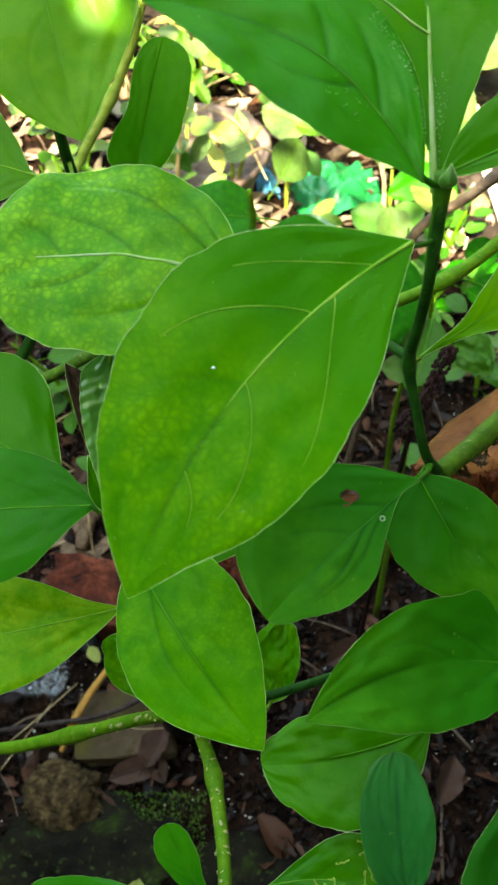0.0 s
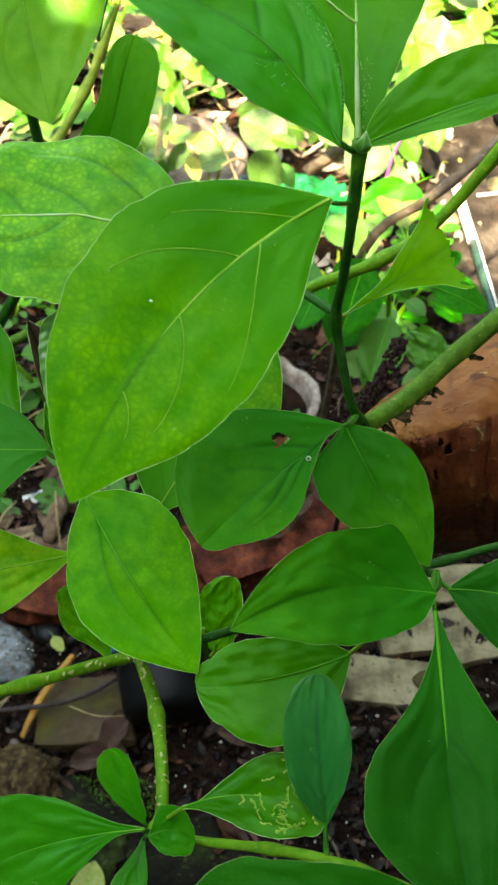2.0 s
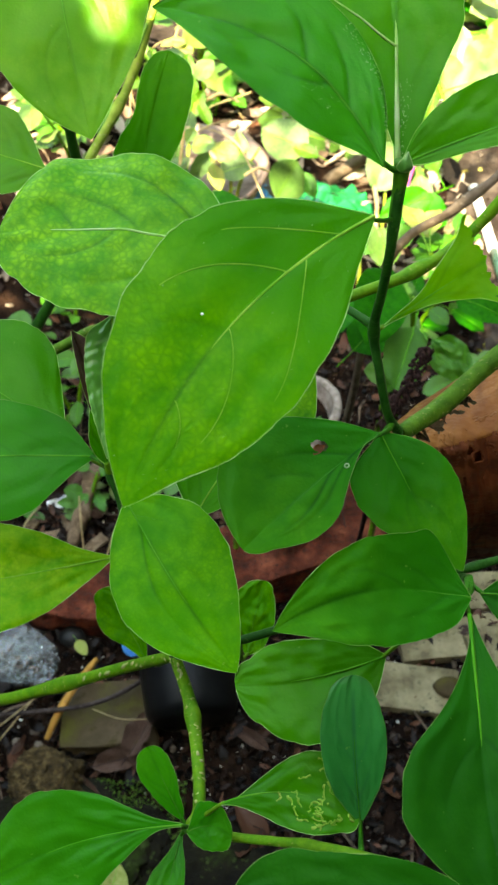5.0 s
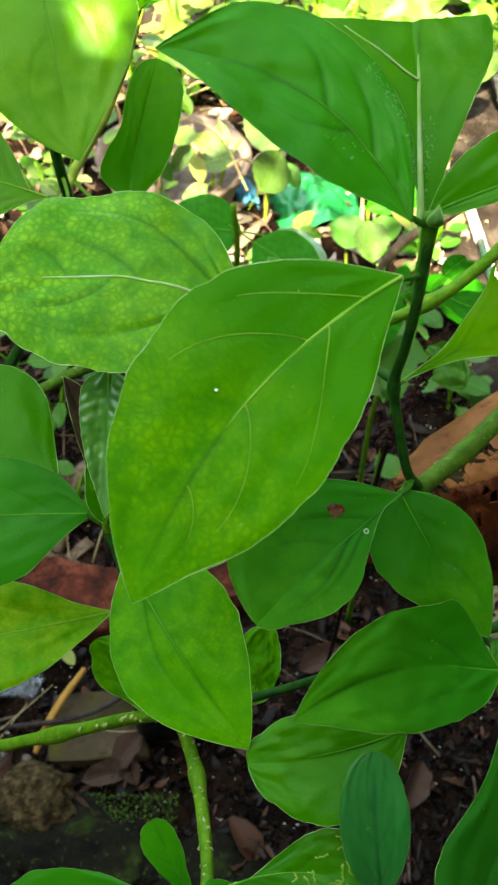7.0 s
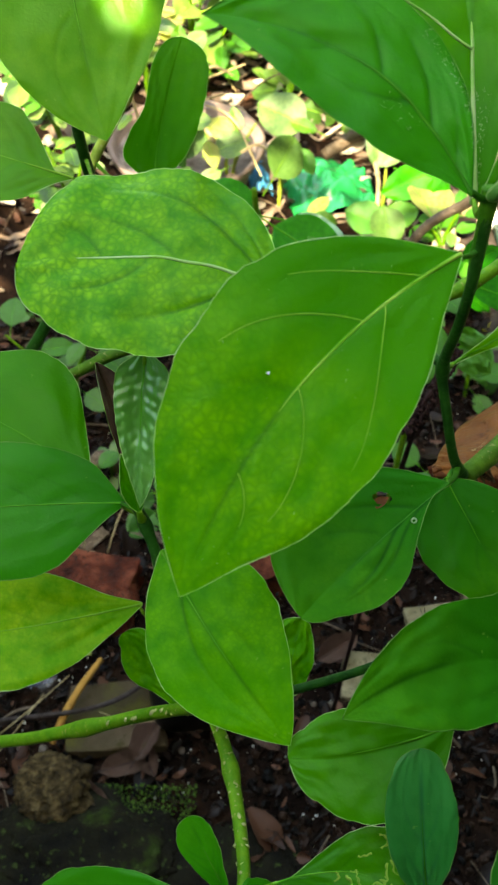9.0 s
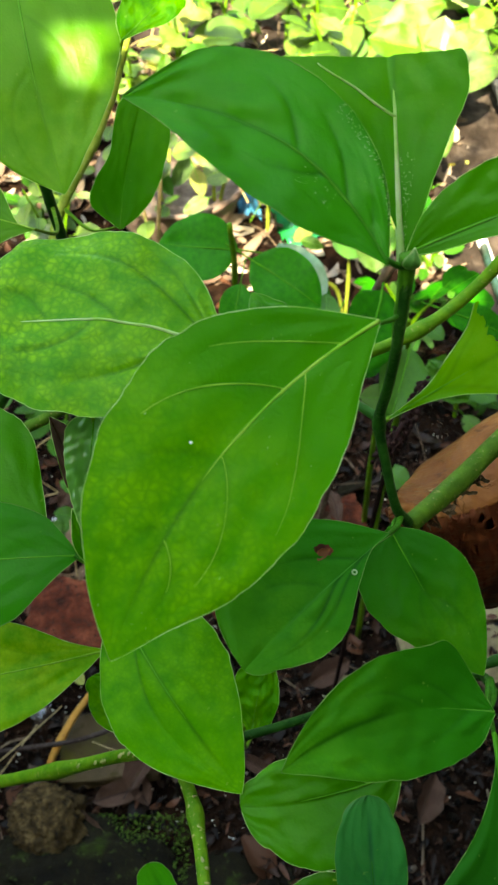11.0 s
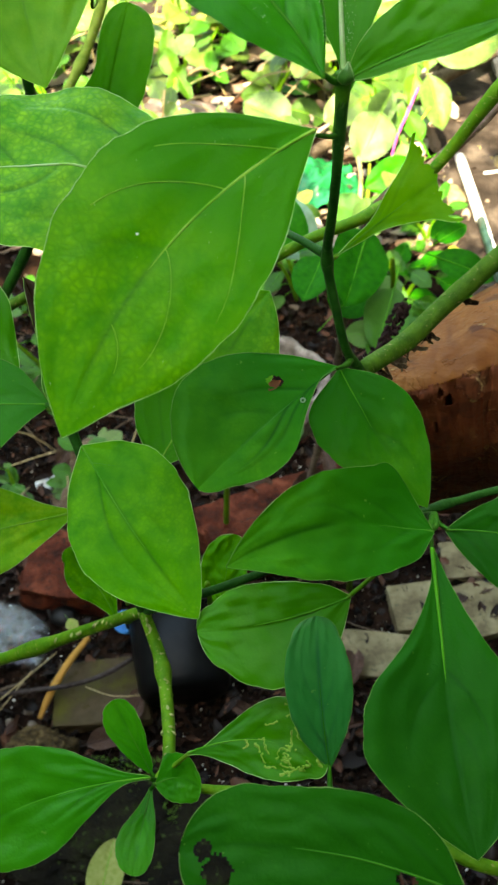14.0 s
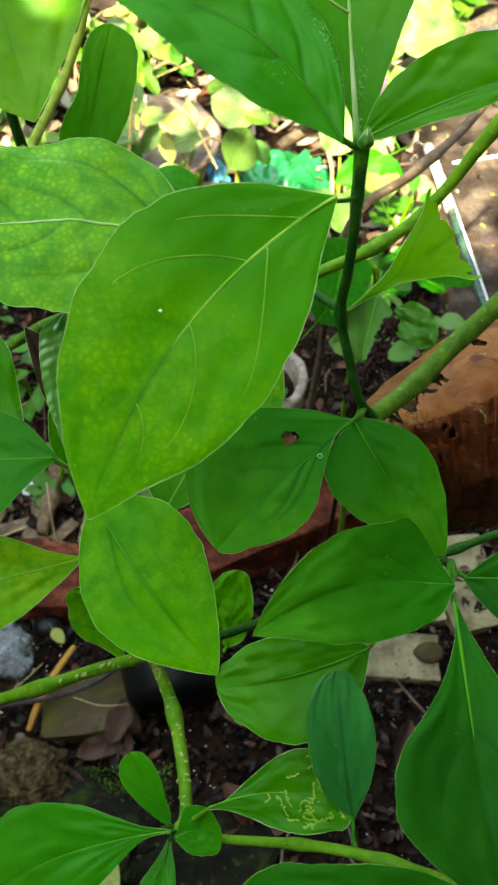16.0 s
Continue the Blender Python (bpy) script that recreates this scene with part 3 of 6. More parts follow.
def box(bm, size, m=Matrix(), mat=0):
    vs = bmesh.ops.create_cube(bm, size=1, matrix=m @ Matrix.Diagonal((*size, 1)))["verts"]
    for f in {f for v in vs for f in v.link_faces}:
        f.material_index = mat
    return vs


def lump(size, seed, rough=0.25, cubic=0.0, cuts=3, freq=1.6, grit=0.0):
    """A stone: a rounded block with an uneven surface. size: its full extents."""
    bm = bmesh.new()
    if cubic:
        box(bm, (2, 2, 2))
        bmesh.ops.bevel(bm, geom=bm.edges[:], offset=0.22 * (1.2 - cubic), segments=2, affect="EDGES", profile=0.6)
        bmesh.ops.subdivide_edges(bm, edges=bm.edges[:], cuts=cuts, use_grid_fill=True)
    else:
        bmesh.ops.create_icosphere(bm, subdivisions=cuts + 1, radius=1)
    off = Vector((seed * 7.1, seed * 3.3, seed))
    for v in bm.verts:
        d = noise.noise(v.co * freq + off) + 0.4 * noise.noise(v.co * freq * 3.7 + off) + grit * noise.noise(v.co * freq * 9 + off)
        v.co += v.co.normalized() * d * rough
        v.co = Vector((v.co.x * size[0] / 2, v.co.y * size[1] / 2, v.co.z * size[2] / 2))
    return bm


def turned(bm, m):
    bmesh.ops.transform(bm, matrix=m, verts=bm.verts[:])
    return bm


def ground_height(x, y):
    p = Vector((x, y, 0))
    near = 1 / (1 + ((x - 0.1) ** 2 + (y - 1) ** 2) / 16)
    return (0.016 * noise.noise(p * 3.1) + 0.009 * noise.noise(p * 11) + 0.004 * noise.noise(p * 37)) * near


# ---- the setting ----
def build_ground():
    def axis(a, b, step):
        inner = list(np.arange(a, b, step))
        out, d = [], step
        lo, hi = a, inner[-1]
        while d < 90:
            d *= 1.45
            lo, hi = lo - d, hi + d
            out.append(hi)
            inner.insert(0, lo)
        return inner + out

    xs, ys = axis(-0.7, 1.0, 0.016), axis(0.1, 2.8, 0.016)
    verts = [(x, y, ground_height(x, y)) for y in ys for x in xs]
    w = len(xs)
    faces = [(j * w + i, j * w + i + 1, (j + 1) * w + i + 1, (j + 1) * w + i) for j in range(len(ys) - 1) for i in range(w - 1)]
    me = bpy.data.meshes.new("ground")
    me.from_pydata(verts, [], faces)
    me.polygons.foreach_set("use_smooth", [True] * len(faces))
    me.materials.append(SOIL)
    return tagged(new("ground", me), "damp crumbly garden soil with stains, darkened for the shrub's shade", "ground", kind="structure")


def build_wall(name, centre, length, turn, top):
    bm = bmesh.new()
    box(bm, (length, 0.16, top + 0.3), pose(0, 0, top / 2 - 0.15))
    box(bm, (length, 0.24, 0.06), pose(0, 0, top + 0.032))
    bmesh.ops.bevel(bm, geom=bm.edges[:], offset=0.008, segments=2, affect="EDGES")
    turned(bm, pose(*centre, 0, 0, 0, turn))
    return tagged(part(name, bm, PLASTER, smooth=False), "plain weathered wall with a coping, added unseen to shape the light", "wall", kind="structure")


def build_path():
    """A trodden strip of earth beside the bed, its colour paled for sunlight."""
    bm = bmesh.new()
    nx, ny = 110, 110
    grid = []
    for j in range(ny + 1):
        y = 0.95 + 2.6 * j / ny
        row = []
        for i in range(nx + 1):
            u = i / nx
            left = 0.40 - 1.05 * min(1.0, max(0.0, (y - 2.12) / 0.25)) + 0.05 * noise.noise(Vector((y * 2.2, 0, 4))) + 0.02 * noise.noise(Vector((y * 9, 0, 4)))
            x = left + u * (0.96 - left)
            edge = min(1, u * 14) * min(1, (ny - j) / 6) * min(1, j / 6)
            z = ground_height(x, y) * (1 - 0.7 * edge) + 0.017 * edge - 0.012 * (1 - edge) + 0.003 * noise.noise(Vector((x * 14, y * 14, 1)))
            row.append(bm.verts.new((x, y, z)))
        grid.append(row)
    for a, c in zip(grid, grid[1:]):
        for i in range(nx):
            bm.faces.new((a[i], a[i + 1], c[i + 1], c[i]))
    return tagged(part("path", bm, PATH_EARTH), "trodden brown earth path, paled for the sun on it", "path", kind="structure")


build_ground()
build_path()
# walls out of view, added to block the sun and cut the skylight
build_wall("wall_south", (-0.45, -0.78), 3.2, 0, 2.17)
build_wall("wall_west", (-1.9, 1.9), 5.2, 90, 1.6)
build_wall("wall_east", (1.05, 1.9), 5.2, 90, 2.9)
build_wall("wall_north", (-0.45, 4.6), 3.1, 0, 1.5)


def creeper():
    """Unseen leafy growth with loose tall shoots, added atop the wall to dapple the sun."""
    rng = random.Random(3)
    verts, faces = [], []

    def sprig(x, y, z, low, high):
        m = pose(x, y, z, rng.uniform(-70, 70), rng.uniform(-70, 70), rng.uniform(0, 360))
        ln = rng.uniform(low, high)
        # a gap along the sun's rays, left to light the back shrub's leaf
        if -0.64 < x - 0.25 * (y + 0.78) < -0.425 and 2.43 < z + 1.17 * (y + 0.78) < 2.76 and rng.random() < 0.80:
            return
        k0 = len(verts)
        for u, w in ((0, 0.02), (0.25, 0.42), (0.55, 0.40), (0.85, 0.18), (1, 0.01)):
            for v in (-1, 0, 1):
                verts.append(m @ Vector((ln * (u - 0.5), ln * w * v * 0.6, ln * 0.12 * v * v - ln * 0.2 * u * u)))
        for i in range(4):
            for j in range(2):
                a = k0 + i * 3 + j
                faces.append((a, a + 1, a + 4, a + 3))

    for _ in range(3400):
        x, z = rng.uniform(-2.0, 1.05), 2.10 + abs(rng.gauss(0, 0.15))
        if abs(x + 0.43) > 0.24 or z < 2.38:
            sprig(x, -0.78 + rng.gauss(0, 0.09), z, 0.05, 0.11)
    for _ in range(170):
        sprig(rng.uniform(-0.68, -0.18), -0.78 + rng.gauss(0, 0.06), rng.uniform(2.15, 2.35), 0.05, 0.09)
    for _ in range(58):
        x, lean, top = rng.uniform(-2.0, 1.05), rng.uniform(-0.25, 0.25), rng.uniform(2.6, 3.7)
        for k in range(int((top - 2.2) * 17)):
            z = rng.uniform(2.2, top)
            if abs(x + 0.43) < 0.32 and z < 2.70:
                continue
            sprig(x + lean * (z - 2.2) + rng.gauss(0, 0.05), -0.78 + rng.gauss(0, 0.08), z, 0.06, 0.13)
        k0 = len(verts)
        for z in (2.05, top):
            for c, d in ((-1, -1), (1, -1), (1, 1), (-1, 1)):
                verts.append(Vector((x + lean * (z - 2.2) + 0.005 * c, -0.78 + 0.005 * d, z)))
        faces += [(k0, k0 + 1, k0 + 5, k0 + 4), (k0 + 1, k0 + 2, k0 + 6, k0 + 5), (k0 + 2, k0 + 3, k0 + 7, k0 + 6), (k0 + 3, k0, k0 + 4, k0 + 7)]
    me = bpy.data.meshes.new("creeper")
    me.from_pydata(verts, [], faces)
    me.materials.append(LEAF_DARK)
    return tagged(new("creeper", me), "dense green creeper, added unseen on the wall to break the sun", "creeper", kind="stuff")


creeper()


# ---- the large shrub ----
shrub = thing("shrub", (0.47, 0.38, 0.0), "leafy green shrub with broad glossy veined leaves", "shrub")
stem("trunk", [(0.47, 0.38, -0.03, 0.014), (0.46, 0.38, 0.25, 0.0125), (0.42, 0.38, 0.5, 0.012), (0.36, 0.37, 0.72, 0.011), (0.27, 0.34, 0.90, 0.0095)], STEM_OLIVE, shrub)
stem("thick_branch", [(0.27, 0.34, 0.90, 0.0075), (0.20, 0.311, 0.943, 0.0050), (0.145, 0.288, 0.931, 0.0046), (0.116, 0.276, 0.910, 0.0045), (0.092, 0.258, 0.897, 0.0043), (0.071, 0.236, 0.901, 0.0036)], STEM_OLIVE, shrub, 0.16, (), "thick green branch with peeling scars")
stem("stem", [(0.070, 0.236, 0.902, 0.0023), (0.063, 0.232, 0.918, 0.0019), (0.0575, 0.236, 0.938, 0.0018), (0.0535, 0.240, 0.956, 0.0019), (0.0535, 0.235, 0.978, 0.0018), (0.0535, 0.232, 1.000, 0.0018), (0.0535, 0.234, 1.020, 0.0020), (0.0535, 0.236, 1.032, 0.0024)], STEM_DARK, shrub, 0.05, (0.42,), "slender dark green upright stem")
stem("node", [(0.0535, 0.2325, 1.004, 0.0019), (0.0535, 0.2335, 1.012, 0.0022), (0.0535, 0.2345, 1.022, 0.0022), (0.0535, 0.236, 1.033, 0.0028)], STEM_NODE, shrub, 0.06, (), "paler green joint below the bud")
stem("branch", [(0.010, 0.32, 0.872, 0.0028), (-0.044, 0.338, 0.870, 0.0028), (-0.072, 0.334, 0.865, 0.0028), (-0.093, 0.334, 0.851, 0.0028), (-0.136, 0.327, 0.830, 0.0028)], STEM_OLIVE, shrub, 0.08)
stem("shoot", [(0.0535, 0.241, 0.957, 0.0019), (0.044, 0.250, 0.957, 0.0016), (0.034, 0.262, 0.954, 0.0015)], STEM_DARK, shrub)
stem("branch", [(0.42, 0.45, 0.55, 0.009), (0.34, 0.43, 0.86, 0.007), (0.25, 0.40, 1.0, 0.0052), (0.160, 0.369, 0.977, 0.0030), (0.114, 0.360, 0.914, 0.0030), (0.086, 0.346, 0.899, 0.0029), (0.050, 0.334, 0.889, 0.0028), (0.010, 0.32, 0.872, 0.003), (-0.03, 0.31, 0.86, 0.0035)], STEM_GREEN, shrub, 0.06, (0.42, 0.62), "long smooth green branch with joints")
stem("branch", [(0.36, 0.37, 0.72, 0.007), (0.25, 0.29, 0.80, 0.0040), (0.150, 0.222, 0.847, 0.0020), (0.123, 0.208, 0.8545, 0.0018), (0.102, 0.198, 0.8585, 0.0018), (0.088, 0.192, 0.860, 0.0018)], STEM_DARK, shrub, 0.05, (0.75,))
stem("branch", [(0.098, 0.182, 0.874, 0.0018), (0.096, 0.192, 0.860, 0.0018), (0.066, 0.20, 0.835, 0.0020), (0.036, 0.20, 0.81, 0.0020), (0.006, 0.20, 0.79, 0.0022), (-0.026, 0.205, 0.765, 0.0028)], STEM_DARK, shrub, 0.05)
stem("branch", [(-0.026, 0.205, 0.765, 0.0030), (-0.056, 0.221, 0.722, 0.0033), (-0.094, 0.229, 0.686, 0.0036), (-0.15, 0.245, 0.63, 0.0036), (-0.24, 0.28, 0.55, 0.004)], STEM_GREEN, shrub, 0.08, (0.5,), "green branch with knotty joints")
stem("shoot", [(-0.026, 0.205, 0.765, 0.0026), (-0.038, 0.212, 0.810, 0.0025), (-0.046, 0.221, 0.853, 0.0024), (-0.048, 0.225, 0.863, 0.0023), (-0.053, 0.233, 0.875, 0.0022), (-0.057, 0.235, 0.884, 0.0019)], STEM_DARK, shrub, 0.06, (0.75,))
stem("shoot", [(-0.026, 0.205, 0.765, 0.0031), (-0.017, 0.184, 0.753, 0.0032), (-0.012, 0.155, 0.757, 0.0030), (-0.010, 0.128, 0.765, 0.0028), (-0.014, 0.120, 0.763, 0.0028)], STEM_GREEN, shrub, 0.08, (0.3,), "green shoot spotted with pale warts")
stem("shoot", [(-0.014, 0.120, 0.763, 0.0024), (0.008, 0.1135, 0.770, 0.0021), (0.034, 0.1045, 0.789, 0.0021), (0.057, 0.095, 0.804, 0.0023), (0.084, 0.084, 0.809, 0.0026), (0.13, 0.07, 0.80, 0.0028), (0.24, 0.12, 0.72, 0.004), (0.40, 0.36, 0.56, 0.006)], STEM_GREEN, shrub, 0.08, (0.3, 0.5))
blade_a, leaf_a = leaf(shrub, (0.0443, 0.2185, 1.0239), (-0.0319, 0.1409, 0.9682), (0.14, -0.66, 0.73), -11.8, (11.1, 25.1, 31.1, 26.3, 11.4), (18.5, 31.6, 32.3, 27.7, 15.3), mat=LEAF_YELLOW, label="broad yellow-green leaf with pale veins", stalk_to=(0.0535, 0.234, 1.012), stalk_mat=PETIOLE_DARK, stalk_r=0.8, arch=5, fold=0.05, pucker=0.35, thick=0.62, top=0.66, seed=1, crease=(0.50, 0.93, 0.55), net=[(0.10, 0.40, -0.82, 0.12, 0.74), (0.27, 0.60, -0.82, 0.25, 0.80), (0.21, 0.62, 0.86, 0.10, 0.85), (0.48, 0.78, 0.60, 0.35, 0.92), (0.49, 0.70, -0.78, 0.3, 0), (0.71, 0.88, 0.5, 0.45, 0.6), (0.68, 0.84, -0.5, 0.35, 0)])
leaf(shrub, (0.0007, 0.2645, 0.9666), (-0.0945, 0.2736, 0.9700), (0.00, -0.35, 0.94), -7.3, (17.4, 31.4, 36.0, 33.1, 21.5), (23.6, 35.1, 37.6, 35.4, 30.0), mat=LEAF_NET, label="mottled yellow-green leaf with fine netted veins", stalk_to=(0.03, 0.33, 0.885), arch=2, fold=0.02, pucker=0.7, wave=1.2, groove=0.25, top=0.95, thick=0.8, rib=VEIN_WHITE, blunt=0.85, seed=2, crease=(0.45, 0.85, 0.4), net=[(0.03, 0.80, -0.82, 0.95, 0), (0.42, 0.88, -0.5, 0.8, 0), (0.70, 0.93, -0.45, 0.7, 0), (0.05, 0.78, 0.72, 0.95, 0), (0.52, 0.92, 0.5, 0.8, 0), (0.02, 0.50, 0.93, 0.5, 0), (0.01, 0.42, -0.93, 0.6, 0)])
leaf(shrub, (-0.0597, 0.2368, 0.8797), (-0.1557, 0.2214, 0.8876), (0.15, -0.50, 0.85), -1.4, (9.6, 25.0, 27.9, 20.6, 8.6), (15.4, 22.8, 25.1, 21.2, 9.7), mat=LEAF_GLOSS, label="deep green leaf with a shiny blistered edge", stalk_to=(-0.056, 0.234, 0.880), arch=3, fold=0.04, pucker=0.2, groove=0.05, top=0.9, thick=0.4, rib=VEIN_MID, seed=3, wave=0.3, crease=(0.0, 0.0, 0.0), net=[(0.15, 0.50, -0.6, 0.28, 0), (0.35, 0.72, -0.55, 0.28, 0), (0.20, 0.60, 0.6, 0.12, 0)])
leaf(shrub, (-0.0752, 0.2521, 0.8731), (-0.1556, 0.2826, 0.9005), (0.10, -0.50, 0.86), -4.1, (13.0, 22.1, 25.2, 19.9, 9.0), (14.4, 31.6, 33.4, 22.7, 10.1), mat=LEAF_FRESH, stalk_to=(-0.054, 0.234, 0.876), arch=3, fold=0.04, pucker=0.4, top=0.7, seed=33, net=[(0.1, 0.5, -0.6, 0.1, 0), (0.3, 0.7, 0.6, 0.1, 0)])
leaf(shrub, (-0.0535, 0.2300, 0.8830), (-0.0605, 0.2430, 0.9030), (0.25, -0.70, 0.66), -0.1, (2.6, 4.2, 4.4, 3.0, 1.4), (2.6, 4.0, 4.0, 2.6, 1.2), mat=LEAF_FRESH, label="small young leaf at the shoot", stalk_to=(-0.053, 0.231, 0.877), stalk_r=1.6, arch=1, fold=0.22, pucker=0.2, thick=0.3, rib=SIDE_MID, seed=34, crease=(0.0, 0.0, 0.0))
leaf(shrub, (-0.0566, 0.2339, 0.8076), (-0.1741, 0.2233, 0.7888), (-0.10, -0.45, 0.89), 2.9, (9.9, 21.0, 26.3, 23.8, 11.9), (7.0, 19.7, 27.6, 24.2, 12.3), mat=LEAF_YELLOWED, rib=VEIN, stalk_to=(-0.035, 0.215, 0.755), arch=3, seed=4, net=[(0.15, 0.6, -0.6, 0.25, 0), (0.4, 0.8, -0.6, 0.25, 0), (0.2, 0.65, 0.6, 0.25, 0)])
leaf(shrub, (-0.0449, 0.2187, 0.8736), (0.0052, 0.1511, 0.8473), (-0.24, -0.50, 0.83), -1.5, (17.3, 27.6, 27.1, 19.8, 9.8), (12.6, 23.3, 26.3, 21.1, 9.7), stalk_to=(-0.047, 0.222, 0.858), arch=3, fold=0.04, pucker=0.35, groove=0.2, top=0.74, seed=5, thick=0.35, mat=LEAF, crease=(0.18, 0.85, 0.6), net=[(0.16, 0.66, -0.40, 0.75, 0), (0.30, 0.72, 0.45, 0.3, 0), (0.10, 0.50, 0.8, 0.15, 0.3)])
leaf(shrub, (-0.0740, 0.2890, 0.9050), (-0.0640, 0.2625, 0.8770), (0.55, -0.65, 0.50), 2.5, (4.0, 6.6, 7.6, 6.4, 3.0), (3.2, 5.4, 6.2, 5.0, 2.4), mat=BROWN_LEAF, label="withered pinkish-brown leaf curled at the shoot", name="withered_leaf", arch=2, fold=0.5, pucker=0.3, thick=0.3, rib=BUD_SCALE, seed=44)
blade_e, leaf_e = leaf(shrub, (0.0579, 0.2135, 0.9260), (0.0059, 0.1716, 0.9046), (-0.10, -0.35, 0.93), -1.4, (0.4, 7.2, 16.0, 15.6, 8.2), (13.2, 26.6, 34.6, 34.1, 24.0), mat=LEAF_DARK, label="dark green leaf with a bitten hole", stalk_to=(0.066, 0.233, 0.911), arch=2, pucker=0.5, groove=0.1, holes=((0.30, -0.40, 0.04, 0.10),), blunt=0.6, seed=6, crease=(0.1, 0.8, 0.4), rib=SIDE_DARK, net=[(0.14, 0.66, 0.62, 0.9, 0), (0.34, 0.82, 0.5, 0.9, 0), (0.20, 0.62, -0.55, 0.6, 0), (0.02, 0.45, 0.86, 0.7, 0), (0.42, 0.8, -0.5, 0.3, 0)])
leaf(shrub, (0.0610, 0.2280, 0.9108), (0.0949, 0.1819, 0.8797), (0.10, -0.50, 0.86), -2.1, (10.2, 18.1, 19.3, 14.9, 7.2), (18.0, 22.6, 19.9, 12.9, 5.3), mat=LEAF_DARK, stalk_to=(0.066, 0.233, 0.911), arch=3, seed=7, crease=(0.2, 0.55, 0.3), rib=VEIN_MID, thick=0.3, top=0.5, net=[(0.45, 0.82, 0.5, 0.3, 0), (0.40, 0.8, -0.55, 0.25, 0), (0.2, 0.6, -0.7, 0.12, 0)])
leaf(shrub, (0.0930, 0.1613, 0.8925), (0.0168, 0.1319, 0.9128), (0.35, -0.30, 0.89), -8.5, (12.3, 19.2, 21.0, 16.5, 7.1), (20.9, 19.9, 18.4, 14.1, 7.1), mat=LEAF_DARK, label="dark green pointed leaf", stalk_to=(0.099, 0.184, 0.873), arch=3, fold=0.15, pucker=0.6, seed=8, top=0.3, crease=(0.45, 0.97, 0.5), net=[(0.32, 0.76, -0.55, 0.25, 0), (0.10, 0.42, 0.6, 0.3, 0), (0.12, 0.4, -0.5, 0.3, 0)])
# a darker green here imitates the shade of the leaf above
leaf(shrub, (0.0650, 0.1567, 0.8551), (0.0045, 0.1478, 0.8437), (-0.10, -0.45, 0.89), 3.0, (13.7, 21.6, 25.5, 23.4, 15.3), (7.3, 12.4, 15.6, 15.7, 10.1), mat=LEAF_FRESH, stalk_to=(0.09, 0.186, 0.866), arch=2, blunt=0.85, seed=9, crease=(0.2, 0.8, 0.5), net=[(0.3, 0.7, 0.6, 0.2, 0), (0.15, 0.55, -0.6, 0.15, 0)])
leaf(shrub, (0.0573, 0.1073, 0.8076), (0.0505, 0.1398, 0.8623), (-0.05, -0.86, 0.51), 0.9, (5.4, 10.3, 13.0, 13.1, 10.0), (4.3, 9.2, 12.3, 12.1, 8.3), mat=LEAF_TEAL, label="small oval bluish-green leaf", stalk_to=(0.0575, 0.095, 0.804), arch=3, droop=7, fold=0.1, pucker=0.4, rib=SIDE_DARK, blunt=0.85, seed=10, thick=0.35, crease=(0.02, 0.95, 0.8), net=[(0.15, 0.55, 0.62, 0.5, 0), (0.18, 0.58, -0.62, 0.5, 0), (0.45, 0.8, 0.55, 0.4, 0), (0.42, 0.8, -0.55, 0.4, 0)])
blade_v, leaf_v = leaf(shrub, (0.0003, 0.1160, 0.8008), (0.0565, 0.1074, 0.8091), (-0.20, -0.50, 0.84), 7.6, (0.4, 7.0, 14.8, 19.1, 18.3), (3.2, 8.9, 13.8, 13.6, 8.3), mat=LEAF_FRESH, label="green leaf scribbled with pale miner trails", stalk_to=(-0.010, 0.120, 0.768), arch=2, blunt=0.85, seed=11)
leaf(shrub, (0.0914, 0.1537, 0.8929), (0.0990, 0.0534, 0.8605), (0.10, -0.30, 0.95), -2.4, (4.6, 12.9, 23.6, 22.1, 13.8), (1.7, 11.1, 29.0, 31.2, 16.3), mat=LEAF_DEEP, label="large leaf darkened for shade, on a drawn-out stalk", stalk_to=(0.098, 0.183, 0.874), arch=4, fold=0.12, pucker=0.5, seed=12, thick=0.9, top=0.55, rib=SIDE_MID, crease=(0.5, 0.95, 0.3), net=[(0.42, 0.72, 0.55, 0.45, 0), (0.42, 0.74, -0.55, 0.45, 0), (0.58, 0.85, 0.4, 0.3, 0)])
leaf(shrub, (0.1022, 0.1755, 0.8739), (0.1595, 0.1601, 0.8716), (-0.10, -0.50, 0.86), 4.0, (7.3, 14.4, 19.5, 17.9, 8.8), (8.8, 17.5, 24.4, 24.2, 16.5), mat=LEAF_DEEP, stalk_to=(0.098, 0.183, 0.874), arch=2, seed=13)
leaf(shrub, (0.0890, 0.0347, 0.8851), (0.0040, 0.0469, 0.8923), (0.00, -0.51, 0.86), -5.9, (13.9, 19.9, 22.5, 22.9, 16.6), (12.9, 18.3, 18.4, 16.9, 15.5), mat=LEAF_DEEP, label="dark green leaf with several ragged holes", stalk_to=(0.12, 0.065, 0.80), arch=3, holes=((0.86, 0.45, 0.05, 0.3), (0.92, 0.1, 0.03, 0.2), (0.22, 0.12, 0.04, 0.12), (0.16, 0.42, 0.02, 0.08)), blunt=0.8, seed=14)
leaf(shrub, (-0.0160, 0.1145, 0.7803), (-0.1088, 0.0959, 0.7443), (-0.20, -0.55, 0.81), -6.5, (1.9, 12.1, 22.5, 22.5, 13.3), (4.5, 16.6, 24.3, 24.4, 12.1), mat=LEAF_GLOSS, rib=VEIN_MID,  stalk_to=(-0.014, 0.120, 0.763), arch=3, fold=0.07, seed=15, net=[(0.2, 0.6, 0.6, 0.2, 0.5), (0.25, 0.65, -0.6, 0.2, 0)])
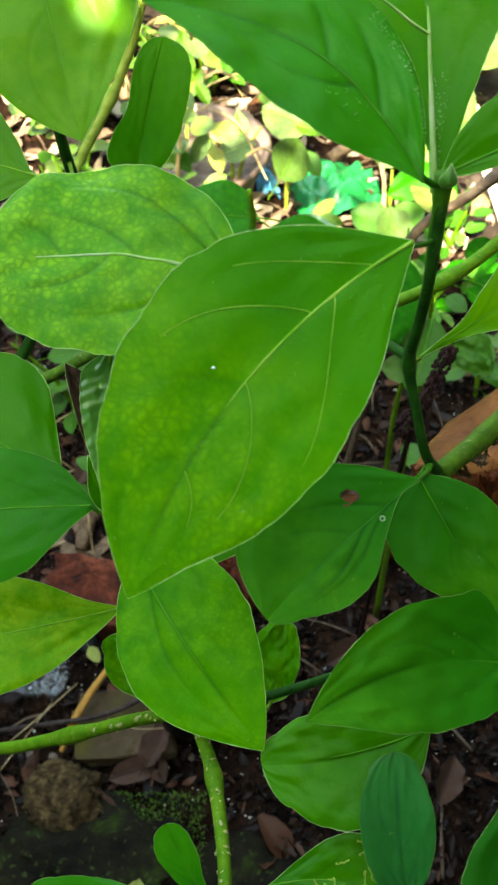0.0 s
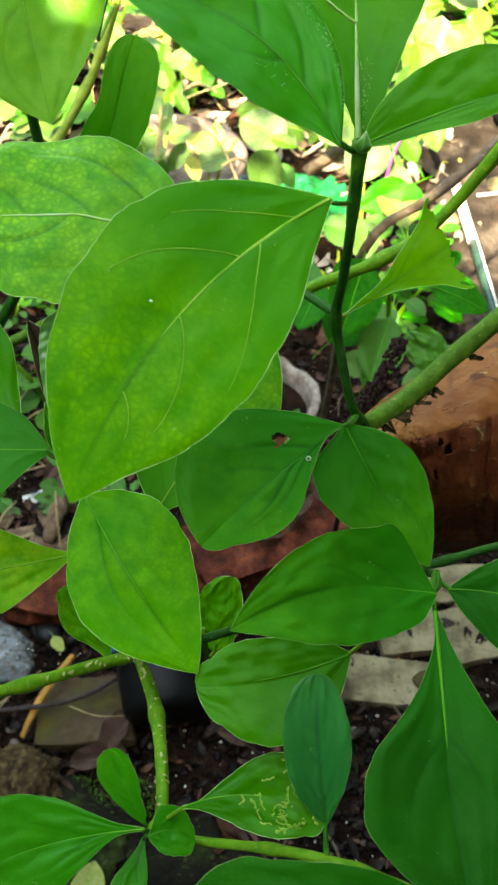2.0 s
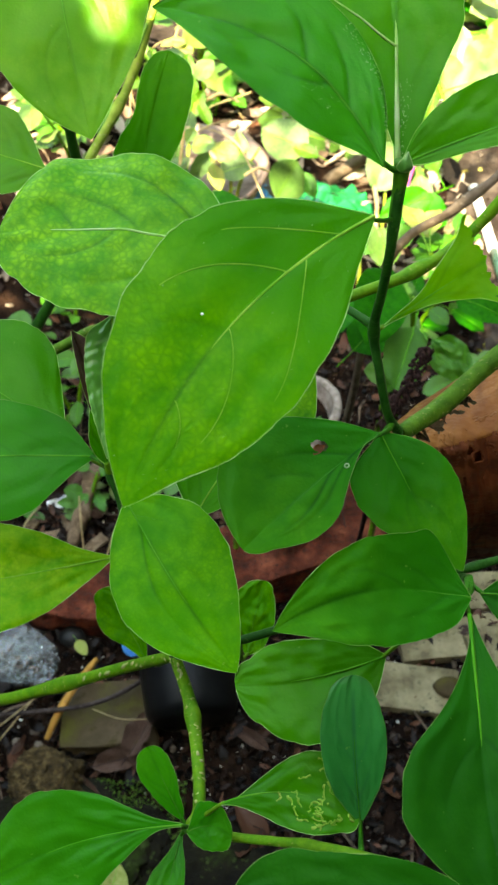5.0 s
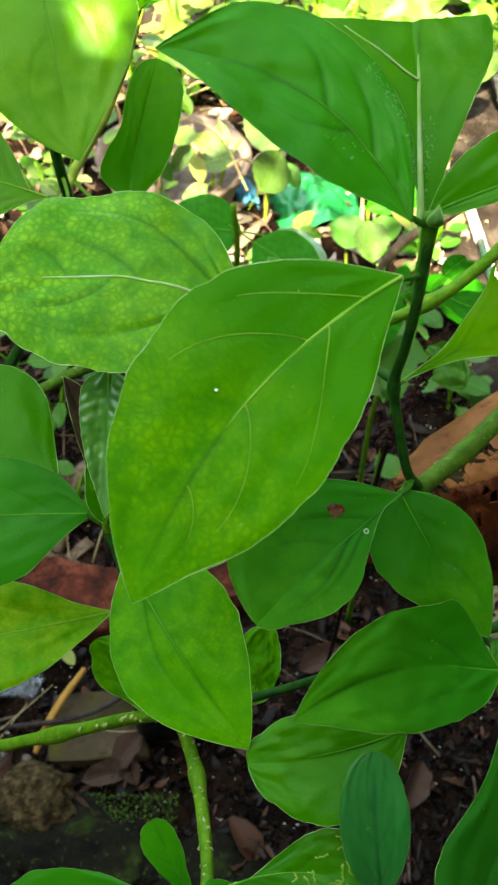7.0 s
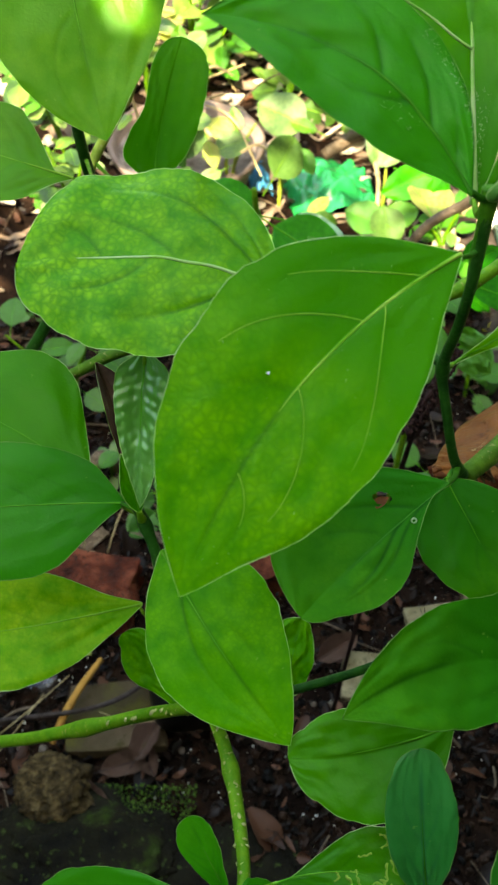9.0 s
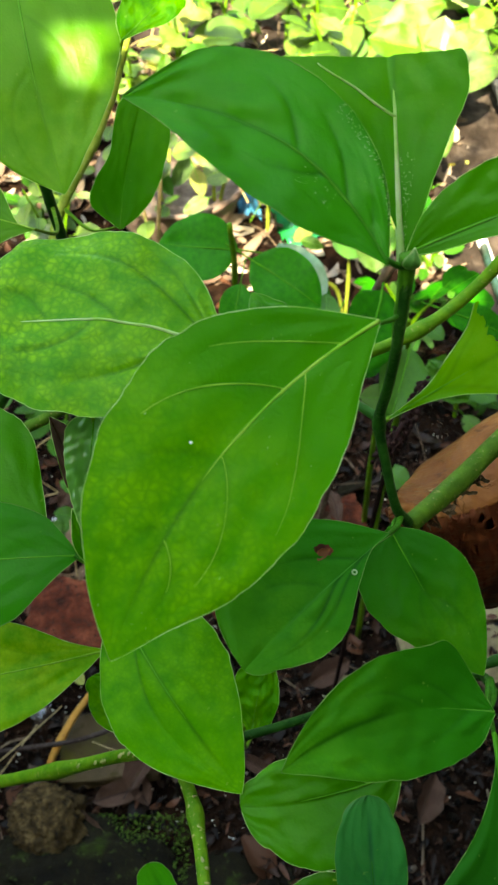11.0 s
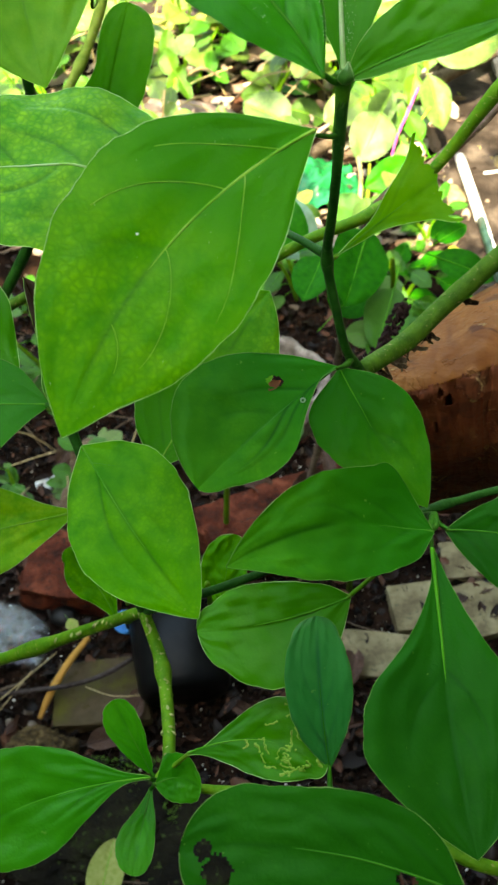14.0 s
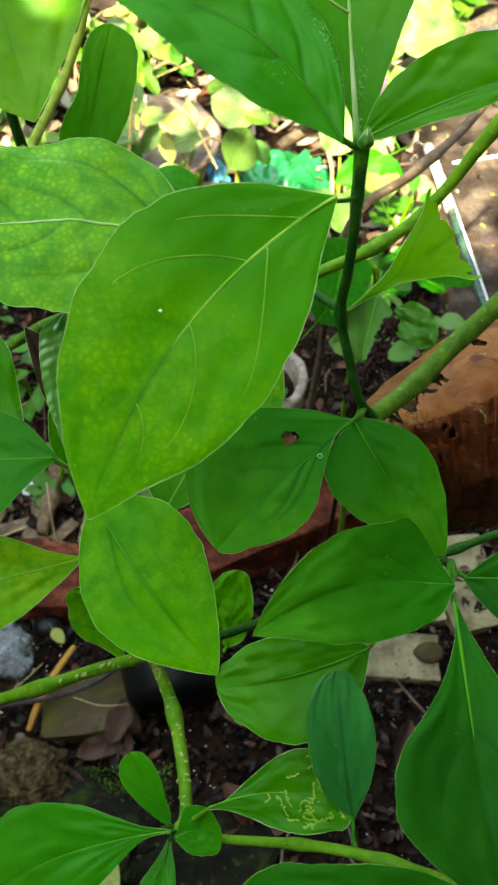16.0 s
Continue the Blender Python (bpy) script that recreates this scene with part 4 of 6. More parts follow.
leaf(shrub, (-0.0171, 0.1224, 0.7659), (-0.0337, 0.1455, 0.7890), (0.00, -0.71, 0.71), -0.1, (3.0, 5.6, 7.7, 8.9, 7.0), (2.7, 3.9, 6.1, 6.8, 5.9), mat=LEAF_GLOSS, stalk_to=(-0.014, 0.120, 0.763), arch=1, fold=0.12, pucker=0.2, thick=0.35, blunt=0.85, seed=16)
leaf(shrub, (-0.0140, 0.1122, 0.7784), (0.0053, 0.1109, 0.7774), (0.00, -0.60, 0.80), 3.6, (9.9, 10.8, 10.4, 9.3, 5.7), (4.5, 8.6, 10.0, 9.3, 7.1), mat=LEAF_GLOSS, stalk_to=(-0.014, 0.120, 0.763), arch=1, pucker=0.2, thick=0.35, blunt=0.85, seed=17)
leaf(shrub, (-0.0175, 0.1194, 0.7575), (-0.0241, 0.0851, 0.7466), (0.00, -0.30, 0.95), -0.5, (1.9, 4.6, 6.3, 7.0, 5.7), (1.7, 4.4, 8.3, 9.6, 7.3), mat=LEAF_GLOSS, stalk_to=(-0.014, 0.120, 0.763), arch=1, pucker=0.2, thick=0.35, blunt=0.85, seed=18)
blade_t, leaf_t = leaf(shrub, (0.0470, 0.2303, 1.0344), (-0.0282, 0.2601, 1.0696), (0.20, -0.50, 0.84), -13.6, (7.6, 17.8, 19.9, 15.8, 6.2), (12.6, 19.6, 22.4, 22.8, 18.0), mat=LEAF_GLOSS, label="glossy blistered leaf at the shoot tip", stalk_to=(0.0535, 0.236, 1.030), arch=4, fold=0.1, pucker=0.45, groove=0.30, wave=0.5, seed=19, thick=0.6, top=0.9, crease=(0.02, 0.92, 0.6), net=[(0.08, 0.30, -0.75, 0.55, 0), (0.22, 0.54, -0.78, 0.75, 0), (0.44, 0.74, -0.75, 0.7, 0), (0.34, 0.56, 0.5, 0.65, 0), (0.62, 0.86, 0.5, 0.2, 0)])
blade_u, leaf_u = leaf(shrub, (0.0577, 0.2641, 1.0064), (0.0544, 0.3165, 1.0661), (0.00, -0.75, 0.66), 0.6, (0.6, 6.2, 14.3, 27.1, 42.6), (5.3, 10.2, 16.8, 23.0, 18.4), mat=LEAF_FRESH, stalk_to=(0.0535, 0.238, 1.030), arch=1, fold=0.16, cut=0.84, jag=0.06, seed=20, thick=1.5, top=0.84, rib=VEIN_WHITE, net=[(0.60, 0.84, 0.62, 0.1, 0.9), (0.3, 0.7, -0.7, 0.1, 0)])
leaf(shrub, (0.0556, 0.2490, 1.0231), (0.1219, 0.2597, 1.0432), (-0.10, -0.70, 0.70), 1.9, (9.2, 14.6, 16.8, 16.2, 10.3), (3.2, 4.6, 6.1, 4.8, 2.3), mat=LEAF_FRESH, pucker=0.35, stalk_to=(0.0535, 0.236, 1.030), arch=3, fold=0.1, seed=21, net=[(0.2, 0.6, 0.6, 0.2, 0), (0.4, 0.8, 0.55, 0.2, 0)])
leaf(shrub, (0.0570, 0.2425, 0.9550), (0.0950, 0.2345, 1.0025), (-0.68, -0.60, 0.43), 0.0, (0.8, 2.4, 6.5, 12.5, 18.0), (0.8, 2.2, 5.5, 11.0, 17.0), cut=0.82, mat=LEAF_LIME, rib=VEIN_MID, label="torn light green leaf with a ragged end", stalk_to=(0.0535, 0.240, 0.956), arch=1, pucker=0.2, wave=0.8, seed=22, thick=0.4)
leaf(shrub, (-0.0513, 0.2687, 0.9334), (-0.0530, 0.2294, 0.8868), (-0.31, -0.72, 0.62), -1.1, (10.6, 10.8, 9.6, 8.1, 4.3), (9.3, 10.0, 7.9, 5.0, 2.0), mat=LEAF_PALE, label="folded pale leaf hanging below", stalk_to=(-0.054, 0.234, 0.876), arch=2, fold=0.2, pucker=0.5, seed=23, pleat=0.22, rib=VEIN_MID)
leaf(shrub, (-0.0177, 0.2378, 0.8353), (0.0352, 0.3116, 0.8787), (0.00, -0.51, 0.86), 0.8, (18.1, 26.7, 26.9, 24.1, 18.8), (9.1, 17.4, 23.9, 23.1, 12.4), mat=LEAF_YELLOW, stalk_to=(-0.04, 0.235, 0.80), arch=2, seed=24)
leaf(shrub, (0.0108, 0.2250, 0.7325), (0.0193, 0.2570, 0.7565), (0.00, -0.60, 0.80), 1.0, (6.4, 13.0, 13.9, 13.4, 9.7), (7.4, 9.7, 10.9, 9.3, 5.9), mat=LEAF, stalk_to=(0.006, 0.205, 0.79), arch=2, pucker=0.9, blunt=0.85, seed=25)
leaf(shrub, (-0.0426, 0.2173, 0.7355), (-0.0698, 0.2468, 0.7576), (0.00, -0.60, 0.80), -2.1, (2.5, 6.3, 11.3, 11.1, 6.0), (3.2, 7.8, 9.8, 11.9, 9.0), mat=LEAF, stalk_to=(-0.03, 0.207, 0.762), arch=1, blunt=0.85, seed=26)
leaf(shrub, (0.034, 0.262, 0.954), (0.010, 0.31, 0.955), (0.1, -0.4, 0.9), 1.0, (4, 8, 10, 8, 4), (4, 8, 10, 8, 4), mat=LEAF_DARK, seed=27)


def bud(at, axis, size):
    """A closed leaf bud: two clasping scales."""
    bm = bmesh.new()
    for k in (-1, 1):
        b = Blade(at, Vector(at) + Vector(axis) * size, Vector((k * 0.3, -1, 0.2)), 0.4 * k, (1.6, 2.4, 2.2, 1.4, 0.6), (1.6, 2.4, 2.2, 1.4, 0.6), arch=1.6, fold=-0.35, pucker=0.1, seed=k)
        n = b.mesh(16, 8)
        me = bpy.data.meshes.new("scale")
        n.to_mesh(me)
        n.free()
        bm.from_mesh(me)
        bpy.data.meshes.remove(me)
    return bm


part("bud", bud((0.0535, 0.2325, 1.031), (0.12, 0.1, 0.98), 0.0075), (LEAF_PALE, VEIN_WHITE), shrub, "small pale green bud")


def dots(spots):
    bm = bmesh.new()
    for (x, y, z), r in spots:
        bmesh.ops.create_icosphere(bm, subdivisions=2, radius=r, matrix=Matrix.Translation((x, y, z)) @ Matrix.Diagonal((1, 1, 0.5, 1)))
    return bm


part("speck", dots([(blade_a.at(0.50, -0.28, 0.0003), 0.0005)]), WHITE_PAINT, leaf_a, "tiny white speck")


def scurf(b, count, seed, s_range, v_range, r):
    """Pale flecks of dry skin on a leaf."""
    rng = random.Random(seed)
    bm = bmesh.new()
    for _ in range(count):
        p = b.at(rng.uniform(*s_range), rng.uniform(*v_range), 0.0001)
        q = r * rng.uniform(0.4, 1.3)
        m = Matrix((b.ax, b.sd, b.n)).transposed().to_4x4()
        bmesh.ops.create_icosphere(bm, subdivisions=1, radius=q, matrix=Matrix.Translation(p) @ m @ pose(0, 0, 0, 0, 0, rng.uniform(-50, 50)) @ Matrix.Diagonal((rng.uniform(0.8, 2.6), 0.6, 0.25, 1)))
    return bm


part("scurf", scurf(blade_t, 130, 1, (0.06, 0.40), (-0.97, -0.78), 0.00020), SCURF, leaf_t, "pale flaky skin along the margin")
part("scurf", scurf(blade_t, 26, 2, (0.26, 0.40), (0.12, 0.45), 0.00016), SCURF, leaf_t, "pale scrape marks")
part("scurf", scurf(blade_u, 110, 3, (0.05, 0.45), (-0.42, -0.05), 0.00020), SCURF, leaf_u, "pale flaky skin beside the midrib")
part("scurf", scurf(blade_a, 34, 4, (0.12, 0.95), (-0.9, 0.9), 0.00016), SCURF, leaf_a, "tiny pale flecks")


def ring_mark(b, s, v, r):
    bm = bmesh.new()
    c = b.at(s, v, 0.0003)
    loop = [c + b.ax * r * math.cos(a) + b.sd * r * math.sin(a) for a in np.linspace(0, 2 * math.pi, 15)]
    return tube(bm, [(*p, 0.0003) for p in loop], 1, 5)


def dry_patch(b, s, v, r):
    bm = bmesh.new()
    c = b.at(s, v, -0.0004)
    rim = [bm.verts.new(c + b.ax * r * math.cos(a) * (1 + 0.3 * math.sin(3 * a)) + b.sd * 0.7 * r * math.sin(a)) for a in np.linspace(0, 2 * math.pi, 24, endpoint=False)]
    mid = bm.verts.new(c - b.n * 0.0006)
    for k in range(24):
        bm.faces.new((mid, rim[k], rim[(k + 1) % 24]))
    return bm


part("dry_patch", dry_patch(blade_e, 0.315, -0.37, 0.0026), DEAD_TAN, leaf_e, "dry brown patch in the hole")
part("ring_mark", ring_mark(blade_e, 0.27, 0.45, 0.0008), SCURF, leaf_e, "small pale ring mark")


def miner_trails(b, count):
    rng = random.Random(4)
    bm = bmesh.new()
    for _ in range(count):
        s, v, a = min(0.93, rng.gauss(0.72, 0.12)), rng.gauss(-0.25, 0.35), rng.uniform(0, 6.28)
        pts = []
        for _ in range(rng.randint(4, 9)):
            pts.append((*b.at(min(max(s, 0.3), 0.96), min(max(v, -0.85), 0.85), -0.0002), rng.uniform(0.0003, 0.0007)))
            a += rng.uniform(-1.2, 1.2)
            s, v = s + 0.020 * math.cos(a), v + 0.06 * math.sin(a)
        tube(bm, pts, 3, 6, 0.4)
    return bm


part("miner_trail", miner_trails(blade_v, 26), MINER, leaf_v, "pale winding miner trails")


def warts(path, count, seed, r):
    """Pale bark scales on a shoot."""
    rng = random.Random(seed)
    pts = spline(path, 12)
    bm = bmesh.new()
    for _ in range(count):
        x, y, z, rr = pts[rng.randrange(len(pts))]
        d = Vector((rng.uniform(-1, 1), rng.uniform(-1, 0.2), rng.uniform(-0.3, 1))).normalized()
        m = Matrix.Translation(Vector((x, y, z)) + d * rr * 0.95) @ d.to_track_quat("Z", "Y").to_matrix().to_4x4()
        bmesh.ops.create_icosphere(bm, subdivisions=1, radius=r * rng.uniform(0.5, 1.3), matrix=m @ Matrix.Diagonal((rng.uniform(0.5, 1.0), rng.uniform(0.7, 1.9), rng.uniform(0.4, 1.1), 1)))
    return bm


part("wart", warts([(-0.026, 0.205, 0.765, 0.0031), (-0.017, 0.184, 0.753, 0.0032), (-0.012, 0.155, 0.757, 0.0030), (-0.010, 0.128, 0.765, 0.0028)], 80, 1, 0.0011), WART, shrub, "pale corky warts")
part("wart", warts([(-0.026, 0.205, 0.765, 0.0030), (-0.056, 0.221, 0.722, 0.0034), (-0.094, 0.229, 0.686, 0.0038)], 70, 2, 0.0011), WART, shrub, "pale corky warts")

def bark_flake(at, axis, out, ln, wd, curl, seed):
    """A curled strip of bark that peels away from its branch."""
    axis, out = Vector(axis).normalized(), Vector(out).normalized()
    out = (out - axis * out.dot(axis)).normalized()
    side = axis.cross(out)
    bm = bmesh.new()
    grid = []
    for i in range(9):
        u = i / 8
        w = wd * (0.35 + 0.65 * math.sin(math.pi * (0.1 + 0.8 * u))) * (1 + 0.4 * noise.noise(Vector((u * 5, seed, 0))))
        row = []
        for j in range(5):
            v = -1 + j / 2
            a = curl * (v + 1)
            p = Vector(at) + axis * ln * (u - 0.5) + side * w * (math.sin(a) / max(curl, 0.1) - 0.5) + out * w * (1 - math.cos(a)) / max(curl, 0.1)
            row.append(bm.verts.new(p + out * 0.0008 * noise.noise(Vector((u * 7, v * 3, seed)))))
        grid.append(row)
    for a, b in zip(grid, grid[1:]):
        for j in range(4):
            bm.faces.new((a[j], a[j + 1], b[j + 1], b[j]))
    return bm


rng_f = random.Random(12)
branch_path = spline([(0.071, 0.236, 0.901, 0.0040), (0.092, 0.258, 0.896, 0.0048), (0.116, 0.278, 0.909, 0.0051), (0.145, 0.288, 0.935, 0.0053)], 12)
for k in range(20):
    i = min(int(abs(rng_f.gauss(0, 0.25)) * 34), 34) if k % 2 else rng_f.randrange(35)
    at, ahead = Vector(branch_path[i][:3]), Vector(branch_path[i + 1][:3]) - Vector(branch_path[i][:3])
    out = Vector((rng_f.uniform(0.2, 0.9), rng_f.uniform(-0.9, -0.2), rng_f.uniform(-1.0, -0.1))).normalized()
    part("bark_flake", bark_flake(at + out * (branch_path[i][3] + 0.0002), ahead + out * rng_f.uniform(-0.01, 0.006), out, rng_f.uniform(0.005, 0.012), rng_f.uniform(0.0010, 0.0022), rng_f.uniform(0.2, 0.6), k), ROOT_TAN if k % 3 else BUD_SCALE, shrub, "peeling brown bark flake")

# ---- the shrub behind it ----
shrub_b = thing("shrub", (-0.12, 0.56, 0.0), "taller leafy shrub with broad leaves touched by sun", "shrub")
stem("stem", [(-0.36, 0.56, -0.03, 0.008), (-0.34, 0.54, 0.2, 0.006), (-0.23, 0.50, 0.55, 0.0045), (-0.125, 0.515, 0.75, 0.004), (-0.106, 0.524, 0.80, 0.0036), (-0.111, 0.522, 0.865, 0.0034), (-0.118, 0.545, 0.96, 0.003), (-0.112, 0.545, 1.03, 0.0025)], STEM_DARK, shrub_b)
stem("stem", [(-0.108, 0.525, 0.76, 0.0034), (-0.116, 0.54, 0.79, 0.0034), (-0.110, 0.562, 0.810, 0.0034), (-0.093, 0.588, 0.832, 0.0032), (-0.080, 0.610, 0.853, 0.003), (-0.062, 0.64, 0.90, 0.0026), (-0.05, 0.66, 0.96, 0.0024)], STEM_YELLOW, shrub_b, 0.08, (0.55, 0.7), "yellowish jointed stem")
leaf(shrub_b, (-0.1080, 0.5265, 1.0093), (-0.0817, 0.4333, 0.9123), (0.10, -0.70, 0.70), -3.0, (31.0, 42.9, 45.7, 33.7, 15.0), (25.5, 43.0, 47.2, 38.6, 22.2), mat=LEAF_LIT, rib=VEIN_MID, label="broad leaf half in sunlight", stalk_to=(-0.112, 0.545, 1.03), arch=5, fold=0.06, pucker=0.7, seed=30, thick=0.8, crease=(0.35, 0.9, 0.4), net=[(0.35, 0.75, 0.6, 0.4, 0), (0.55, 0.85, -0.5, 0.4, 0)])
leaf(shrub_b, (-0.0685, 0.5281, 0.8175), (-0.0511, 0.5804, 0.8872), (0.00, -0.80, 0.60), 2.6, (18.9, 18.3, 11.7, 12.5, 11.2), (11.3, 20.1, 23.3, 23.0, 18.6), mat=LEAF_FRESH, rib=VEIN_MID, crease=(0.0, 0.0, 0.0), net=[(0.3, 0.7, 0.6, 0.15, 0)], pucker=0.3, label="narrow upright green leaf", stalk_to=(-0.11, 0.562, 0.81), arch=2, blunt=0.85, seed=31)
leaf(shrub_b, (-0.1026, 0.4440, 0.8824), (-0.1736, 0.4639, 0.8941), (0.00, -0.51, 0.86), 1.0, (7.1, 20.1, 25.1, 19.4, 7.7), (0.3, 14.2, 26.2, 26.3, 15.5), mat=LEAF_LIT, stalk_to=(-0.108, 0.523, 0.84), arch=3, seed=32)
leaf(shrub_b, (-0.0516, 0.4796, 0.9696), (-0.0250, 0.5009, 0.9909), (0.00, -0.71, 0.71), -1.9, (8.5, 12.8, 15.1, 16.2, 11.8), (2.0, 5.0, 9.5, 11.4, 10.5), mat=LEAF, stalk_to=(-0.07, 0.63, 0.88), arch=2, seed=33)

# ---- fallen and dead things ----
dead_leaf = thing("dead_leaf", (0.15, 0.30, 0.80), "large curled brown dead leaf caught on the branches", "dead leaf")


def curled_sheet(upper, ridge, lower, v0=0.0, v1=1.0, nu=70, nv=26, holes=()):
    """A dry leaf bent over a ridge; upper, ridge and lower are its three long lines."""
    lines_ = [spline(p, 24) for p in (upper, ridge, lower)]
    bm = bmesh.new()
    grid = []
    for i in range(nu + 1):
        u = i / nu
        a, b, c = (Vector(l[min(int(u * (len(l) - 1)), len(l) - 1)]) for l in lines_)
        row = []
        for j in range(nv + 1):
            v = v0 + (v1 - v0) * j / nv
            w0, w1, w2 = (1 - v) ** 2, 2 * v * (1 - v), v * v
            k = b * 2 - (a + c) * 0.5
            k = b.lerp(k, 0.8)
            p = a * w0 + k * w1 + c * w2
            q = Vector((u * 6, v * 5, 1))
            p += Vector((0.1, -0.7, 0.7)) * (0.0045 * noise.noise(q) + 0.002 * noise.noise(q * 3) + 0.0012 * math.sin(u * 40 + 3 * v))
            row.append(bm.verts.new(p))
        grid.append(row)
    for i in range(nu):
        for j in range(nv):
            u, v = i / nu, v0 + (v1 - v0) * j / nv
            if any(((u - hu) / ru) ** 2 + ((v - hv) / rv) ** 2 < 1 + 0.7 * noise.noise(Vector((u * 50, v * 40, 0))) for hu, hv, ru, rv in holes):
                continue
            bm.faces.new((grid[i][j], grid[i + 1][j], grid[i + 1][j + 1], grid[i][j + 1]))
    return bm


DEAD_LINES = (
    [(0.075, 0.290, 0.838), (0.100, 0.335, 0.815), (0.150, 0.365, 0.830), (0.215, 0.395, 0.845), (0.28, 0.41, 0.85)],
    [(0.076, 0.282, 0.836), (0.114, 0.281, 0.822), (0.143, 0.282, 0.823), (0.167, 0.282, 0.824), (0.26, 0.285, 0.828)],
    [(0.087, 0.285, 0.809), (0.141, 0.332, 0.680), (0.178, 0.343, 0.666), (0.209, 0.344, 0.668), (0.273, 0.344, 0.672)])
DEAD_HOLES = ((0.36, 0.40, 0.017, 0.028), (0.335, 0.36, 0.008, 0.03), (0.30, 0.52, 0.010, 0.030))
# the upper fold gets a lighter brown for the light that falls on it
flap = part("fold", curled_sheet(*DEAD_LINES, v0=0.0, v1=0.325, holes=DEAD_HOLES), DEAD_TAN, dead_leaf, "smooth tan fold, lightened for light from above")
sheet = part("blade", curled_sheet(*DEAD_LINES, v0=0.31, v1=1.0, nu=170, nv=110, holes=DEAD_HOLES), DEAD_LEAF, dead_leaf, "wrinkled red-brown blade")
# extra sheet added behind the blade so its holes look dark
inner = part("inner_layer", curled_sheet(*[[(x, y + 0.010, z - 0.008) for x, y, z in line_] for line_ in DEAD_LINES], v0=0.2, v1=0.7, nu=40, nv=16), DEAD_LEAF, dead_leaf, "added backing that keeps the holes dark")
for sheet_part in (flap, sheet, inner):
    sheet_part.modifiers.new("thickness", "SOLIDIFY").thickness = 0.0006


def fragment(name, at, size, turn, material, label, category, seed, cubic=1.0, rough=0.06, tilt=0.0, lift=0.0, cuts=4, grit=0.0):
    """A broken block or stone that lies on the soil."""
    bm = turned(lump(size, seed, rough, cubic, cuts, grit=grit), pose(0, 0, 0, tilt, tilt * 0.4, turn))
    low = min(v.co.z for v in bm.verts)
    ob = part(name, bm, material, None)
    ob.location = (at[0], at[1], ground_height(*at) - low - 0.004 + lift)
    return tagged(ob, label, category)


fragment("tile_fragment", (-0.150, 0.540), (0.118, 0.092, 0.018), 4, TILE_MOSS, "mossy brown broken tile lying on the soil", "tile", 1, 1.0, 0.13, tilt=-5, cuts=7)
fragment("rock", (-0.212, 0.447), (0.088, 0.080, 0.055), 20, CRUST, "crumbling yellowish-brown rock on the soil", "rock", 2, 0, 0.28, cuts=5, grit=0.35)
fragment("brick_fragment", (-0.205, 0.715), (0.13, 0.10, 0.05), -8, BRICK, "worn red brick fragment half buried in litter", "brick", 3, 0.8, 0.2, cuts=7)
# brick-shaped block that takes the place of a large dead leaf sheath
fragment("brick", (0.085, 0.80), (0.24, 0.11, 0.06), 24, BRICK, "chipped red-brown block in place of a large dead leaf sheath", "brick", 4, 1.0, 0.15, cuts=11, grit=0.4)
fragment("mossy_stone", (-0.17, 0.375), (0.22, 0.14, 0.035), -4, CONCRETE, "dark mossy flat stone bedded in the soil", "stone", 5, 0, 0.35, cuts=5)
fragment("mossy_stone", (-0.02, 0.33), (0.20, 0.14, 0.03), 30, CONCRETE, "dark mossy flat stone bedded in the soil", "stone", 15, 0, 0.35, cuts=5)
fragment("stone_slab", (0.215, 0.598), (0.165, 0.066, 0.020), -6, SLAB, "pale weathered stone slab, layered along its edge", "stone", 6, 1.0, 0.05, cuts=8)
fragment("stone_slab", (0.268, 0.672), (0.088, 0.070, 0.018), 8, SLAB, "pale weathered stone slab, cracked", "stone", 7, 1.0, 0.05, cuts=6)
fragment("stone_slab", (0.352, 0.668), (0.072, 0.082, 0.018), 14, SLAB, "pale weathered stone slab, cracked", "stone", 8, 1.0, 0.06, cuts=6)
fragment("stone_slab", (0.345, 0.748), (0.085, 0.060, 0.016), 4, SLAB, "pale weathered stone slab, cracked", "stone", 18, 1.0, 0.06, cuts=6)
fragment("pebble", (0.285, 0.595), (0.04, 0.03, 0.02), 0, TILE_MOSS, "smooth brown pebble on the slabs", "pebble", 9, 0, 0.12, lift=0.018, cuts=2)
fragment("pebble", (-0.215, 0.655), (0.035, 0.030, 0.026), 0, BLACK_STONE, "black rounded pebble in the litter", "pebble", 10, 0, 0.08, cuts=2)
fragment("rock", (0.66, 1.93), (0.20, 0.26, 0.13), 20, ROCK_GREY, "grey rock in dappled sun", "rock", 11, 0, 0.25, cuts=4)
fragment("rock", (0.42, 1.58), (0.07, 0.06, 0.04), 20, SLAB, "small pale stone in the sun", "rock", 12, 0, 0.2, cuts=3)
fragment("rock", (0.55, 1.70), (0.06, 0.05, 0.03), 60, SLAB, "small pale stone in the sun", "rock", 13, 0, 0.2, cuts=3)
for k, (x, y, sx, sy, a) in enumerate(((-0.275, 0.820, 0.05, 0.018, 20), (-0.235, 0.795, 0.06, 0.02, -25), (-0.300, 0.850, 0.04, 0.016, 70), (-0.250, 0.855, 0.035, 0.014, 110), (-0.205, 0.81, 0.045, 0.016, 50), (-0.33, 0.81, 0.05, 0.02, -60))):
    tagged(fragment("bark_chip", (x, y), (sx, sy, 0.006), a, ROOT_TAN, "dry tan bark chip on dark soil", "bark", 40 + k, 1.0, 0.2, tilt=9, lift=0.004, cuts=3), group="bark chips")
